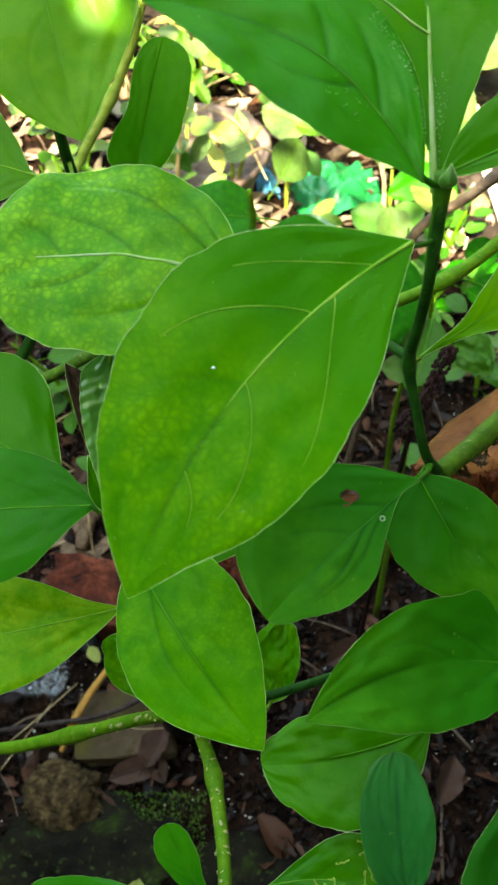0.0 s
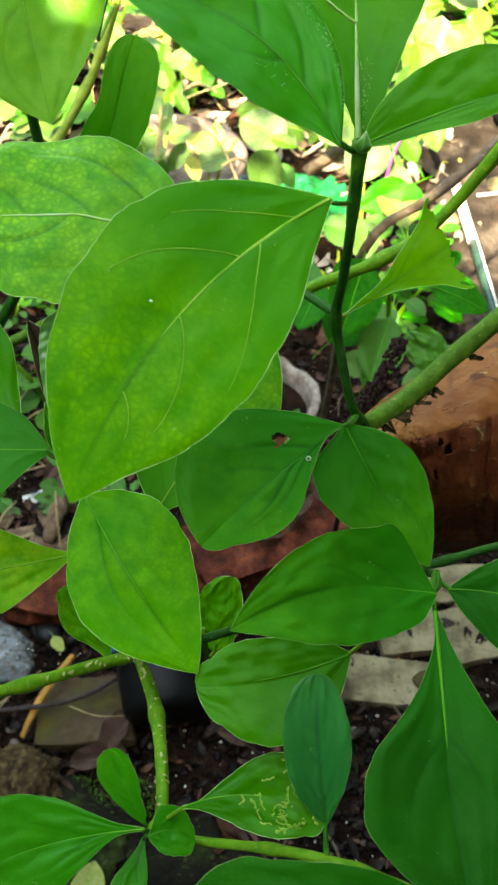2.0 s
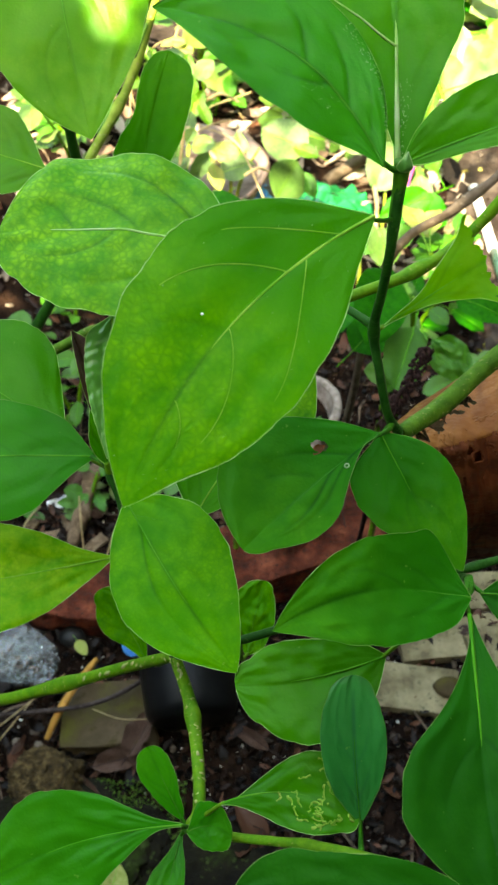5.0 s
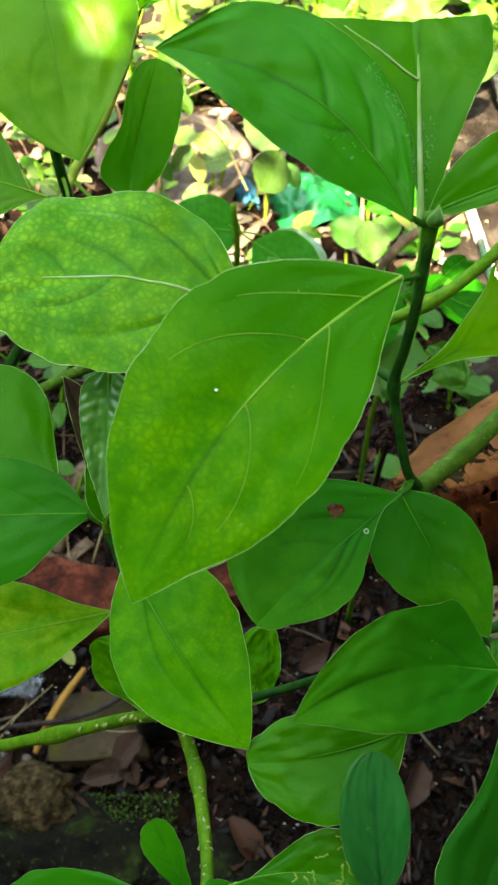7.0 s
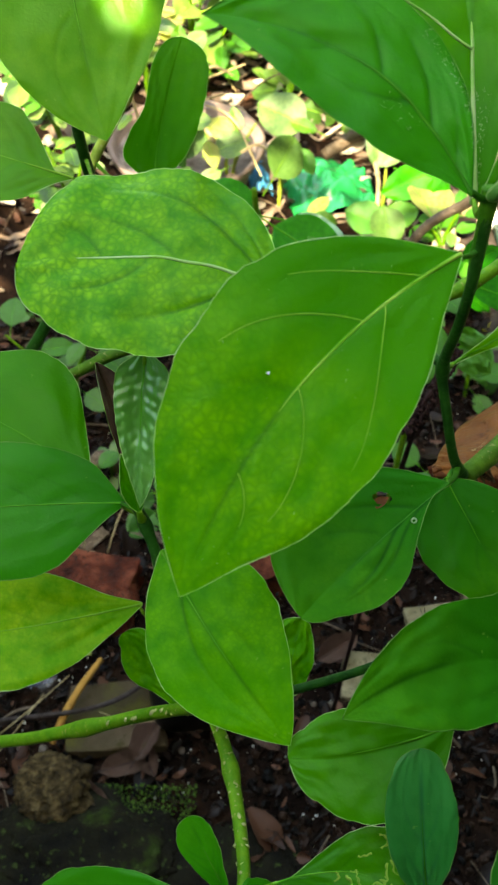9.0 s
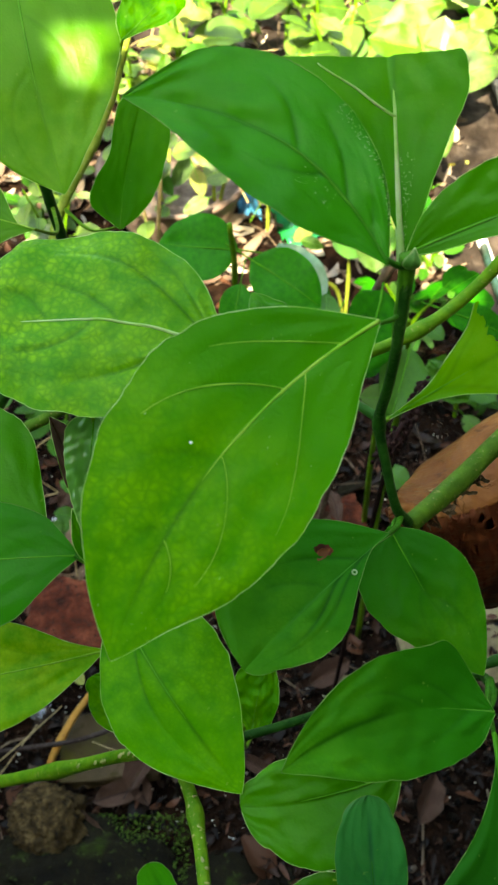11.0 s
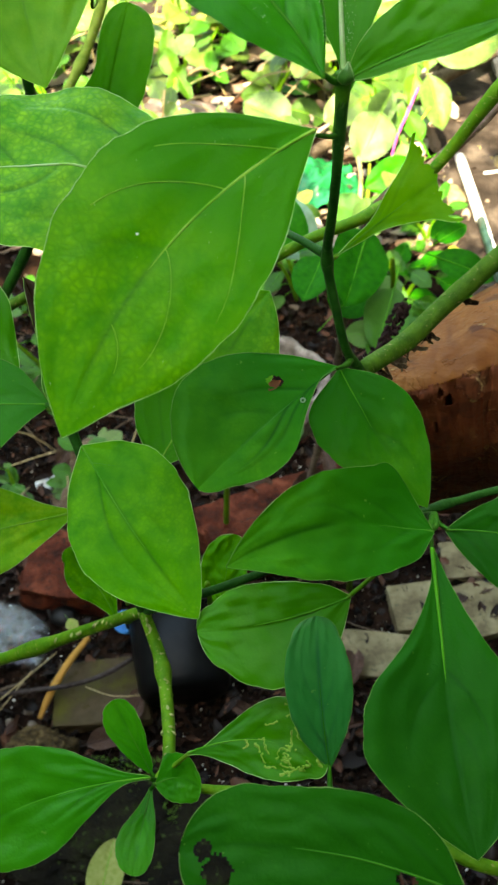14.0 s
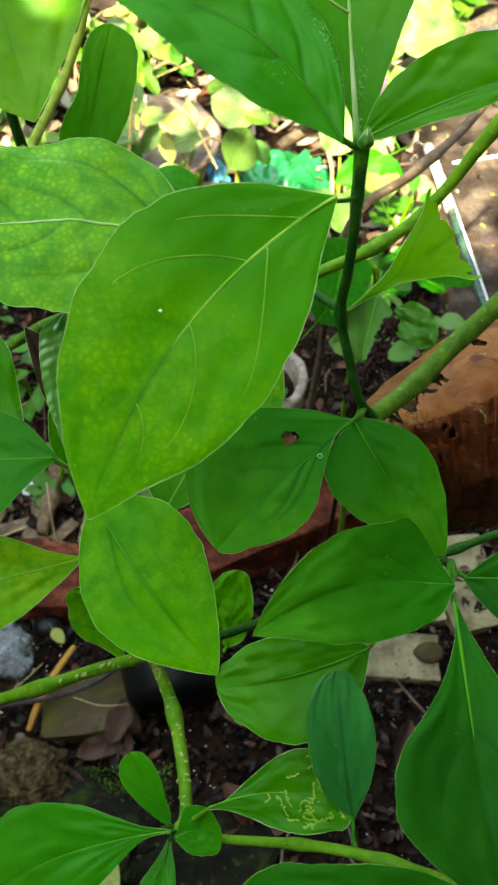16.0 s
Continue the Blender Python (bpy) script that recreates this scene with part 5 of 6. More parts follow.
fragment("white_scrap", (-0.262, 0.893), (0.045, 0.018, 0.006), 28, WHITE_PAINT, "torn white plastic scrap on dark soil", "scrap", 14, 1.0, 0.15, tilt=8, cuts=3)
for k, (x, y) in enumerate(((0.535, 1.43), (0.565, 1.46), (0.60, 1.44), (0.575, 1.40))):
    tagged(fragment("seed_husk", (x, y), (0.052, 0.034, 0.026), 35 * k, NUT, "shiny dark brown seed husk on the soil", "husk", 20 + k, 0, 0.1, cuts=2), group="fallen husks")


def bottle_black():
    """A squat black plastic pot lying on its side."""
    ob = thing("plastic_pot", (-0.045, 0.57, 0.03), "black plastic pot lying in the litter", "pot")
    bm = bmesh.new()
    profile = ((0.0, 0.036), (0.002, 0.047), (0.006, 0.053), (0.014, 0.057), (0.055, 0.06), (0.104, 0.062), (0.104, 0.058), (0.02, 0.05))
    rings = [[bm.verts.new((r * math.cos(a), r * math.sin(a), h)) for a in np.linspace(0, 2 * math.pi, 40, endpoint=False)] for h, r in profile]
    for a, b in zip(rings, rings[1:]):
        for k in range(40):
            bm.faces.new((a[k], a[(k + 1) % 40], b[(k + 1) % 40], b[k]))
    bm.faces.new(rings[0][::-1])
    bm.faces.new(rings[-1])
    turned(bm, pose(-0.045, 0.52, 0.045, -78, 0, 8))
    part("body", bm, BLACK, ob)
    bm = bmesh.new()
    loop = [(0.064 * math.cos(a), 0.064 * math.sin(a), 0.104, 0.0035) for a in np.linspace(0, 2 * math.pi, 41)]
    turned(tube(bm, loop, 1, 8), pose(-0.045, 0.52, 0.045, -78, 0, 8))
    part("rim", bm, BLACK, ob, "thick rolled rim")
    return ob


bottle_black()


def cap(at, r, material, label):
    ob = thing("bottle_cap", (*at, 0.02), label, "cap")
    bm = bmesh.new()
    for h, rr, n in ((0.0, r, 32), (0.011, r, 32), (0.012, r * 0.92, 32)):
        for k in range(n):
            a = 2 * math.pi * k / n
            q = rr * (1.0 + (0.03 if k % 2 and h < 0.0115 else 0))
            bm.verts.new((q * math.cos(a), q * math.sin(a), h))
    bm.verts.ensure_lookup_table()
    for j in range(2):
        for k in range(32):
            bm.faces.new([bm.verts[i] for i in (j * 32 + k, j * 32 + (k + 1) % 32, j * 32 + 32 + (k + 1) % 32, j * 32 + 32 + k)])
    bm.faces.new(bm.verts[64:96])
    turned(bm, pose(*at, 0.035, 25, -12, 0))
    part("shell", bm, material, ob)
    return ob


cap((-0.127, 0.632), 0.015, BLUE, "small blue plastic bottle cap in the litter")


def jar():
    """A crushed clear jar."""
    ob = thing("glass_jar", (-0.27, 0.60, 0.02), "crushed clear plastic jar lying on its side", "jar")
    bm = bmesh.new()
    outer = ((0.0, 0.030), (0.006, 0.036), (0.018, 0.037), (0.030, 0.037), (0.042, 0.037), (0.052, 0.037), (0.06, 0.037), (0.078, 0.033), (0.088, 0.026), (0.10, 0.026))
    for h, r in (*outer, *((max(h, 0.004), r - 0.0022) for h, r in outer[::-1])):
        for k in range(36):
            a = 2 * math.pi * k / 36
            dent = 1 + 0.22 * noise.noise(Vector((math.cos(a) * 1.5, math.sin(a) * 1.5, h * 25))) + 0.10 * noise.noise(Vector((math.cos(a) * 4, math.sin(a) * 4, h * 70)))
            bm.verts.new((r * dent * math.cos(a), r * dent * math.sin(a), h))
    bm.verts.ensure_lookup_table()
    for j in range(19):
        for k in range(36):
            bm.faces.new([bm.verts[i] for i in (j * 36 + k, j * 36 + (k + 1) % 36, j * 36 + 36 + (k + 1) % 36, j * 36 + 36 + k)])
    bm.faces.new(bm.verts[0:36][::-1])
    bm.faces.new(bm.verts[-36:])
    turned(bm, pose(-0.325, 0.625, 0.045, 84, 0, 68))
    part("glass", bm, GLASS, ob)
    return ob


jar()


def broken_pot():
    """The rim of an old pot, set in the soil and chipped open."""
    ob = thing("broken_pot", (0.065, 1.05, 0.0), "weathered grey pot with a broken rim and soil inside", "pot")
    bm = bmesh.new()
    n, R = 96, 0.092
    rows = []
    for k in range(n):
        a = 2 * math.pi * k / n
        chip = 0.055 + 0.012 * noise.noise(Vector((math.cos(a) * 2.5, math.sin(a) * 2.5, 3))) - (0.03 if -2.3 < math.atan2(math.sin(a), math.cos(a)) < -0.9 else 0)
        prof = ((R * 0.94, -0.03), (R * 1.0, chip - 0.004), (R * 0.985, chip), (R * 0.86, chip + 0.002), (R * 0.84, chip - 0.005), (R * 0.80, -0.03))
        rows.append([bm.verts.new((r * math.cos(a), r * math.sin(a), z)) for r, z in prof])
    for k in range(n):
        for j in range(5):
            bm.faces.new((rows[k][j], rows[(k + 1) % n][j], rows[(k + 1) % n][j + 1], rows[k][j + 1]))
    turned(bm, pose(0.065, 1.05, 0.015, -6, 4, 0))
    part("rim", bm, POTTERY, ob)
    bm = bmesh.new()
    bmesh.ops.create_circle(bm, cap_ends=True, segments=48, radius=R * 0.86)
    bmesh.ops.subdivide_edges(bm, edges=bm.edges[:], cuts=3, use_grid_fill=True)
    turned(bm, pose(0.065, 1.05, 0.028))
    part("soil", bm, SOIL, ob)
    return ob


broken_pot()


def basin():
    """A shallow planted bowl in the sun."""
    x0, y0, r0 = -0.105, 1.62, 0.145
    ob = thing("basin", (x0, y0, 0.0), "pale pink bowl filled with soil, standing in sun", "basin")
    n = 96
    k = r0 / 0.178
    z0 = ground_height(x0, y0) - 0.01

    def ring_mesh(prof, closed):
        bm = bmesh.new()
        rings = [[bm.verts.new((x0 + k * r * math.cos(a) * (1 + 0.02 * math.sin(3 * a)), y0 + k * r * math.sin(a), z0 + z)) for a in np.linspace(0, 2 * math.pi, n, endpoint=False)] for r, z in prof]
        for a, c in zip(rings, rings[1:]):
            for i in range(n):
                bm.faces.new((a[i], a[(i + 1) % n], c[(i + 1) % n], c[i]))
        if closed:
            bm.faces.new(rings[0][::-1])
            bm.faces.new(rings[-1])
        return bm

    part("bowl", ring_mesh(((0.11, 0.0), (0.142, 0.05), (0.166, 0.116), (0.161, 0.118), (0.135, 0.055), (0.10, 0.012)), True), BASIN, ob)
    part("rim", ring_mesh(((0.165, 0.112), (0.177, 0.118), (0.179, 0.126), (0.170, 0.129), (0.158, 0.116)), False), BASIN, ob, "thick rolled rim")
    bm = bmesh.new()
    bmesh.ops.create_circle(bm, cap_ends=True, segments=40, radius=0.154 * k)
    turned(bm, pose(x0, y0, z0 + 0.106))
    part("soil", bm, PALE_SOIL, ob)
    return ob


basin()


def crumpled_film(name, at, size, turn, material, label, seed):
    bm = bmesh.new()
    bmesh.ops.create_grid(bm, x_segments=26, y_segments=26, size=0.5)
    for v in bm.verts:
        q = v.co * 4 + Vector((seed, 0, 0))
        z = 0.7 * (0.5 - abs(v.co.x)) + 0.35 * abs(noise.noise(q)) + 0.08 * abs(noise.noise(q * 2.3))
        v.co = Vector((v.co.x * size[0], v.co.y * size[1], z * size[2]))
    turned(bm, pose(0, 0, 0, 0, 0, turn))
    ob = part(name, bm, material)
    ob.modifiers.new("thickness", "SOLIDIFY").thickness = 0.0005
    low = min(v.co.z for v in ob.data.vertices)
    ob.location = (*at, ground_height(*at) - low - 0.003)
    return tagged(ob, label, "plastic")


crumpled_film("plastic_bag", (0.17, 1.60), (0.17, 0.15, 0.12), 15, GREEN_FILM, "crumpled glossy green plastic bag on the ground", 3)
crumpled_film("plastic_scrap", (0.03, 1.66), (0.04, 0.12, 0.08), 10, SKY_BLUE, "crumpled sky-blue plastic scrap beside the basin", 8)


def rod():
    """A thin rod, its upper half white and its lower half dark green with a pale line."""
    ob = thing("painted_rod", (0.47, 1.45, 0.0), "thin painted rod, half white and half dark green", "rod")
    a, m, b = Vector((0.455, 1.70, 0.03)), Vector((0.468, 1.50, 0.028)), Vector((0.485, 1.16, 0.024))
    part("white_end", tube(bmesh.new(), [(*a, 0.010), (*a.lerp(m, 0.5), 0.010), (*m, 0.010)], 4, 12), WHITE_PAINT, ob, "white painted end")
    part("green_end", tube(bmesh.new(), [(*m, 0.0085), (*m.lerp(b, 0.5), 0.0085), (*b, 0.0085)], 4, 12), GREEN_PAINT, ob, "dark green painted end")
    up = Vector((0.0062, -0.0012, 0.0062))
    part("pale_line", tube(bmesh.new(), [(*(m + up), 0.0022), (*(m.lerp(b, 0.5) + up), 0.0022), (*(b + up), 0.0022)], 4, 6), WHITE_PAINT, ob, "narrow white line")
    return ob


rod()


def twig(name, points, material, label, wobble=0.15, knots=()):
    ob = part(name, tube(bmesh.new(), points, 8, 8, wobble, knots), material)
    return tagged(ob, label, "twig")


twig("twig", [(0.10, 0.80, 0.0, 0.005), (0.132, 0.80, 0.30, 0.0045), (0.135, 0.72, 0.60, 0.0045), (0.191, 0.71, 0.682, 0.0042), (0.228, 0.73, 0.706, 0.004), (0.291, 0.78, 0.752, 0.0038), (0.38, 0.85, 0.81, 0.0034)], TWIG_BROWN, "dry brown twig standing behind the shrub", 0.2, (0.55,))
twig("fallen_branch", [(0.16, 1.72, 0.02, 0.012), (0.283, 1.80, 0.06, 0.013), (0.48, 1.95, 0.08, 0.014), (0.723, 2.14, 0.09, 0.015), (1.05, 2.40, 0.02, 0.015)], TWIG_BROWN, "bare brown branch fallen on the ground", 0.25, (0.4, 0.7))
twig("orange_stalk", [(-0.224, 0.500, 0.03, 0.0035), (-0.212, 0.53, 0.042, 0.005), (-0.196, 0.565, 0.045, 0.005), (-0.176, 0.612, 0.03, 0.004)], ORANGE_STALK, "dry orange-brown stalk leaning on the tile")
twig("dark_twig", [(-0.36, 0.512, 0.04, 0.0028), (-0.279, 0.521, 0.05, 0.003), (-0.196, 0.533, 0.05, 0.003), (-0.15, 0.550, 0.046, 0.0034), (-0.115, 0.577, 0.040, 0.003)], TWIG_DARK, "dark dead twig lying across the tile")
twig("root", [(-0.165, 0.925, 0.02, 0.008), (-0.200, 0.925, 0.045, 0.010), (-0.215, 0.905, 0.05, 0.011), (-0.222, 0.86, 0.035, 0.010), (-0.235, 0.80, 0.015, 0.009)], ROOT_TAN, "knobbly brown root bent over the soil", 0.5, (0.3, 0.5, 0.8))
twig("white_stick", [(0.50, 1.66, 0.02, 0.0028), (0.66, 1.69, 0.02, 0.0028), (0.85, 1.68, 0.02, 0.0028)], WHITE_PAINT, "thin white stick lying on the earth", 0.05)
for pts in ([(-0.30, 0.50, 0.03, 0.0008), (-0.25, 0.53, 0.06, 0.0009), (-0.21, 0.58, 0.05, 0.0007)], [(-0.31, 0.45, 0.03, 0.0007), (-0.27, 0.50, 0.05, 0.0008), (-0.24, 0.56, 0.04, 0.0006)], [(-0.17, 0.535, 0.045, 0.0007), (-0.13, 0.52, 0.05, 0.0007), (-0.07, 0.525, 0.05, 0.0006)]):
    twig("straw", pts, STRAW, "thin pale straw lying over the twigs")
flower = thing("dead_flower_stalk", (0.10, 0.50, 0.0), "withered dark brown flower head on a thin stalk", "dead flower")
part("stalk", tube(bmesh.new(), [(0.10, 0.50, -0.01, 0.0026), (0.112, 0.50, 0.4, 0.0022), (0.119, 0.488, 0.640, 0.0020), (0.131, 0.50, 0.668, 0.0022), (0.143, 0.517, 0.690, 0.0012)], 8, 8, 0.3), BRACT, flower)
part("dry_bract", warts([(0.113, 0.484, 0.640, 0.009), (0.121, 0.490, 0.654, 0.0065), (0.131, 0.50, 0.668, 0.0055), (0.138, 0.510, 0.680, 0.006), (0.143, 0.517, 0.688, 0.005)], 260, 6, 0.0021), BRACT, flower)
for line_, label_ in (([(-0.165, 1.67, 0.20, 0.004), (-0.10, 1.585, 0.205, 0.004), (-0.050, 1.51, 0.19, 0.0034)], "thick pale straw leaning over the bowl"),
                      ([(-0.005, 1.478, 0.19, 0.0024), (0.02, 1.482, 0.203, 0.0026), (0.052, 1.480, 0.19, 0.002)], "short yellow straw before the bowl"),
                      ([(-0.09, 1.713, 0.19, 0.0028), (-0.055, 1.722, 0.205, 0.003), (-0.020, 1.718, 0.19, 0.0022)], "dry straw across the bowl"),
                      ([(0.219, 1.44, 0.20, 0.004), (0.221, 1.39, 0.19, 0.0036), (0.213, 1.32, 0.17, 0.005)], "pale dry stalk hanging among the weeds"),
                      ([(-0.09, 1.60, 0.21, 0.0018), (-0.02, 1.53, 0.22, 0.0018), (0.03, 1.44, 0.17, 0.0014)], "thin dry tendril over the bowl"),
                      ([(-0.13, 1.52, 0.22, 0.0016), (-0.07, 1.56, 0.235, 0.0018), (-0.035, 1.64, 0.2, 0.0016)], "thin dry tendril over the bowl")):
    twig("straw", line_, STRAW, label_)
twig("magenta_stalk", [(0.27, 1.47, -0.01, 0.0026), (0.283, 1.476, 0.19, 0.0024), (0.312, 1.56, 0.205, 0.0026), (0.346, 1.66, 0.205, 0.0026)], MAGENTA, "bright magenta flower stalk")


# ---- wild plants behind ----
def oval(length, width, seed, fold=0.12, droop=90, wave=14, arch=50):
    """A small leaf's mesh along +y from the origin, upper face +z, at unit length."""
    w = width / length * 1000 / 2
    b = Blade((0, 0, 0), (0, 1, 0), (0, 0, 1), 20.0 * math.sin(seed), (0.62 * w, 0.95 * w, w, 0.84 * w, 0.5 * w), (0.62 * w, 0.95 * w, w, 0.84 * w, 0.5 * w), arch=arch, fold=fold, pucker=9, droop=droop, seed=seed, stalk=12, wave=wave)
    bm = bmesh.new()
    grid = [[bm.verts.new(b.at(i / 14, -1 + j / 4)) for j in range(9)] for i in range(15)]
    for a, c in zip(grid, grid[1:]):
        for j in range(8):
            bm.faces.new((a[j], a[j + 1], c[j + 1], c[j]))
    tube(bm, [(*b.at(0.95 * i / 6, 0, 0.004), 0.014 * (1 - 0.12 * i)) for i in range(7)], 1, 5, mat=1)
    tube(bm, [(0, -0.45, -0.06, 0.013), (0, -0.2, -0.02, 0.012), (0, 0.02, 0, 0.012)], 2, 5, mat=1)
    me = bpy.data.meshes.new("leaf")
    bm.to_mesh(me)
    bm.free()
    me.polygons.foreach_set("use_smooth", [True] * len(me.polygons))
    return me


def with_material(me, mat, rib=VEIN):
    me = me.copy()
    me.materials.append(mat)
    me.materials.append(rib)
    return me


SHAPES = [oval(0.05, wd, k) for k, wd in enumerate((0.030, 0.036, 0.042, 0.026))]
# same shapes in lighter and darker copies; sun and shade sit in the colours
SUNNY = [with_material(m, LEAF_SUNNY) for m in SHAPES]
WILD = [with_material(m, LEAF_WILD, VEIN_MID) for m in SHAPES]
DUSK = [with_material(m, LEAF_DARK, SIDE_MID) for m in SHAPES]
GLOSSY = [with_material(m, LEAF_GLOSS, SIDE_MID) for m in SHAPES]
FADED = [with_material(m, LEAF_OLD) for m in SHAPES]


def crinkled():
    """A blistered round leaf."""
    b = Blade((0, 0, 0), (0, 1, 0), (0, 0, 1), 10.0, (220, 330, 350, 300, 190), (220, 330, 350, 300, 190), arch=60, fold=0.05, pucker=38, droop=60, seed=4, stalk=12, wave=20)
    bm = bmesh.new()
    grid = [[bm.verts.new(b.at(i / 40, -1 + j / 12)) for j in range(25)] for i in range(41)]
    for a, c in zip(grid, grid[1:]):
        for j in range(24):
            bm.faces.new((a[j], a[j + 1], c[j + 1], c[j]))
    tube(bm, [(*b.at(0.95 * i / 8, 0, 0.006), 0.014 * (1 - 0.1 * i)) for i in range(9)], 1, 5, mat=1)
    me = bpy.data.meshes.new("leaf")
    bm.to_mesh(me)
    bm.free()
    me.polygons.foreach_set("use_smooth", [True] * len(me.polygons))
    return with_material(me, LEAF_WILD, SIDE_DARK)


CRINKLE = crinkled()


def set_leaf(parent, me, base, tip, normal, label=""):
    base, tip, n = Vector(base), Vector(tip), Vector(normal)
    y = (tip - base).normalized()
    x = y.cross(n).normalized()
    z = x.cross(y)
    ln = (tip - base).length
    ob = new("leaf", me)
    m = Matrix((x, y, z)).transposed().to_4x4()
    ob.parent = parent
    ob.matrix_basis = Matrix.Translation(base - parent.location) @ m @ Matrix.Diagonal((ln, ln, ln, 1))
    return tagged(ob, label) if label else ob


def herb(root, height, leaves, size, meshes, seed, label, lean=(0, 0), group="wild plants", stem_mat=STEM_GREEN, spread=1.0):
    """A soft-stemmed wild plant with paired leaves up its stems."""
    rng = random.Random(seed)
    x, y = root
    ob = thing("wild_plant", (x, y, ground_height(x, y)), label, "plant", group)
    stems = max(1, leaves // 7)
    for s in range(stems):
        a = rng.uniform(0, 6.28)
        out = spread * rng.uniform(0.15, 0.5) * height
        tx, ty = x + lean[0] * height + out * math.cos(a), y + lean[1] * height + out * math.sin(a)
        h = height * rng.uniform(0.7, 1.05)
        z0 = ground_height(x, y) - 0.01
        pts = [(x, y, z0, 0.0030), (x + (tx - x) * 0.3, y + (ty - y) * 0.3, z0 + h * 0.5, 0.0026), (tx, ty, z0 + h, 0.0016)]
        part("stem", tube(bmesh.new(), pts, 5, 6, 0.1, (0.4, 0.7)), stem_mat, ob)
        path = spline(pts, 12)
        for k in range(max(2, leaves // stems)):
            u = 0.25 + 0.75 * (k + rng.random()) / max(2, leaves // stems)
            p = Vector(path[min(int(u * (len(path) - 1)), len(path) - 1)][:3])
            b = rng.uniform(0, 6.28)
            ln = size * rng.uniform(0.6, 1.15)
            d = Vector((math.cos(b), math.sin(b), rng.uniform(-0.35, 0.5))).normalized()
            base = p + d * ln * 0.42
            n = Vector((rng.uniform(-0.45, 0.45), rng.uniform(-0.6, 0.2), 1))
            set_leaf(ob, rng.choice(meshes), base, base + d * ln, n)
    return ob


def fallen(base, tip, normal, me, label):
    ob = new("fallen_leaf", me)
    base, tip, n = Vector(base), Vector(tip), Vector(normal)
    y = (tip - base).normalized()
    x = y.cross(n).normalized()
    ln = (tip - base).length
    ob.matrix_basis = Matrix.Translation(base) @ Matrix((x, y, x.cross(y))).transposed().to_4x4() @ Matrix.Diagonal((ln, ln, ln, 1))
    return tagged(ob, label, "leaf")


BROWN = [with_material(oval(0.05, wd, k + 9, 0.55, dr, 60, 120), BROWN_LEAF, TWIG_DARK) for k, (wd, dr) in enumerate(((0.020, 260), (0.026, -180), (0.016, 120), (0.023, 330)))]
fallen((-0.130, 0.275, 0.05), (-0.118, 0.350, 0.052), (0.1, -0.2, 1), FADED[3], "pale yellow fading leaf fallen on the stone")
fallen((-0.205, 0.640, 0.03), (-0.190, 0.618, 0.032), (0.1, -0.3, 1), FADED[0], "small yellow-green fallen leaf in the litter")
for k, (x, y, z, a, ln) in enumerate(((-0.165, 0.470, 0.022, 15, 0.07), (-0.125, 0.480, 0.028, 60, 0.06), (-0.19, 0.462, 0.02, -40, 0.06), (-0.10, 0.465, 0.02, 120, 0.055), (-0.25, 0.90, 0.03, 70, 0.06),
                                     (0.10, 0.62, 0.02, 30, 0.06), (0.05, 0.50, 0.02, 150, 0.055), (0.16, 0.55, 0.02, 80, 0.06), (0.02, 0.86, 0.05, -30, 0.07),
                                     (0.09, 0.81, 0.072, 40, 0.06), (0.15, 0.84, 0.07, 100, 0.06), (0.05, 0.78, 0.07, 10, 0.05), (0.30, 0.86, 0.02, 10, 0.07), (0.22, 0.44, 0.02, 70, 0.06))):
    d = Vector((math.cos(radians(a)), math.sin(radians(a)), 0.1)) * ln
    fallen((x, y, z), Vector((x, y, z)) + d, (0.3 * math.sin(k * 5), -0.3, 1), BROWN[k % 4], "curled reddish-brown fallen leaf in the litter")

# single plants that show between the shrub's leaves
sprout = thing("wild_plant", (0.17, 0.70, 0.0), "low green plant with crinkled and smooth round leaves", "plant", "wild plants")
part("stem", tube(bmesh.new(), [(0.17, 0.70, -0.01, 0.004), (0.165, 0.69, 0.30, 0.0036), (0.168, 0.69, 0.52, 0.003), (0.16, 0.68, 0.60, 0.0024)], 6, 7, 0.1), STEM_GREEN, sprout)
for base, tip, n, me in (
        ((0.188, 0.688, 0.541), (0.220, 0.645, 0.531), (-0.1, -0.6, 0.8), CRINKLE),
        ((0.165, 0.676, 0.568), (0.144, 0.604, 0.559), (0.1, -0.6, 0.8), WILD[0]),
        ((0.145, 0.628, 0.553), (0.116, 0.623, 0.560), (0, -0.6, 0.8), WILD[2]),
        ((0.144, 0.625, 0.550), (0.137, 0.608, 0.548), (0, -0.6, 0.8), WILD[0]),
        ((0.137, 0.702, 0.616), (0.115, 0.614, 0.605), (0.2, -0.7, 0.7), DUSK[0]),
        ((0.218, 0.760, 0.538), (0.276, 0.734, 0.531), (0, -0.5, 0.85), DUSK[3]),
        ((0.233, 0.853, 0.487), (0.265, 0.887, 0.491), (0, -0.5, 0.85), DUSK[3]),
        ((0.240, 0.851, 0.485), (0.275, 0.873, 0.493), (0, -0.5, 0.85), DUSK[3])):
    set_leaf(sprout, me, base, tip, n)

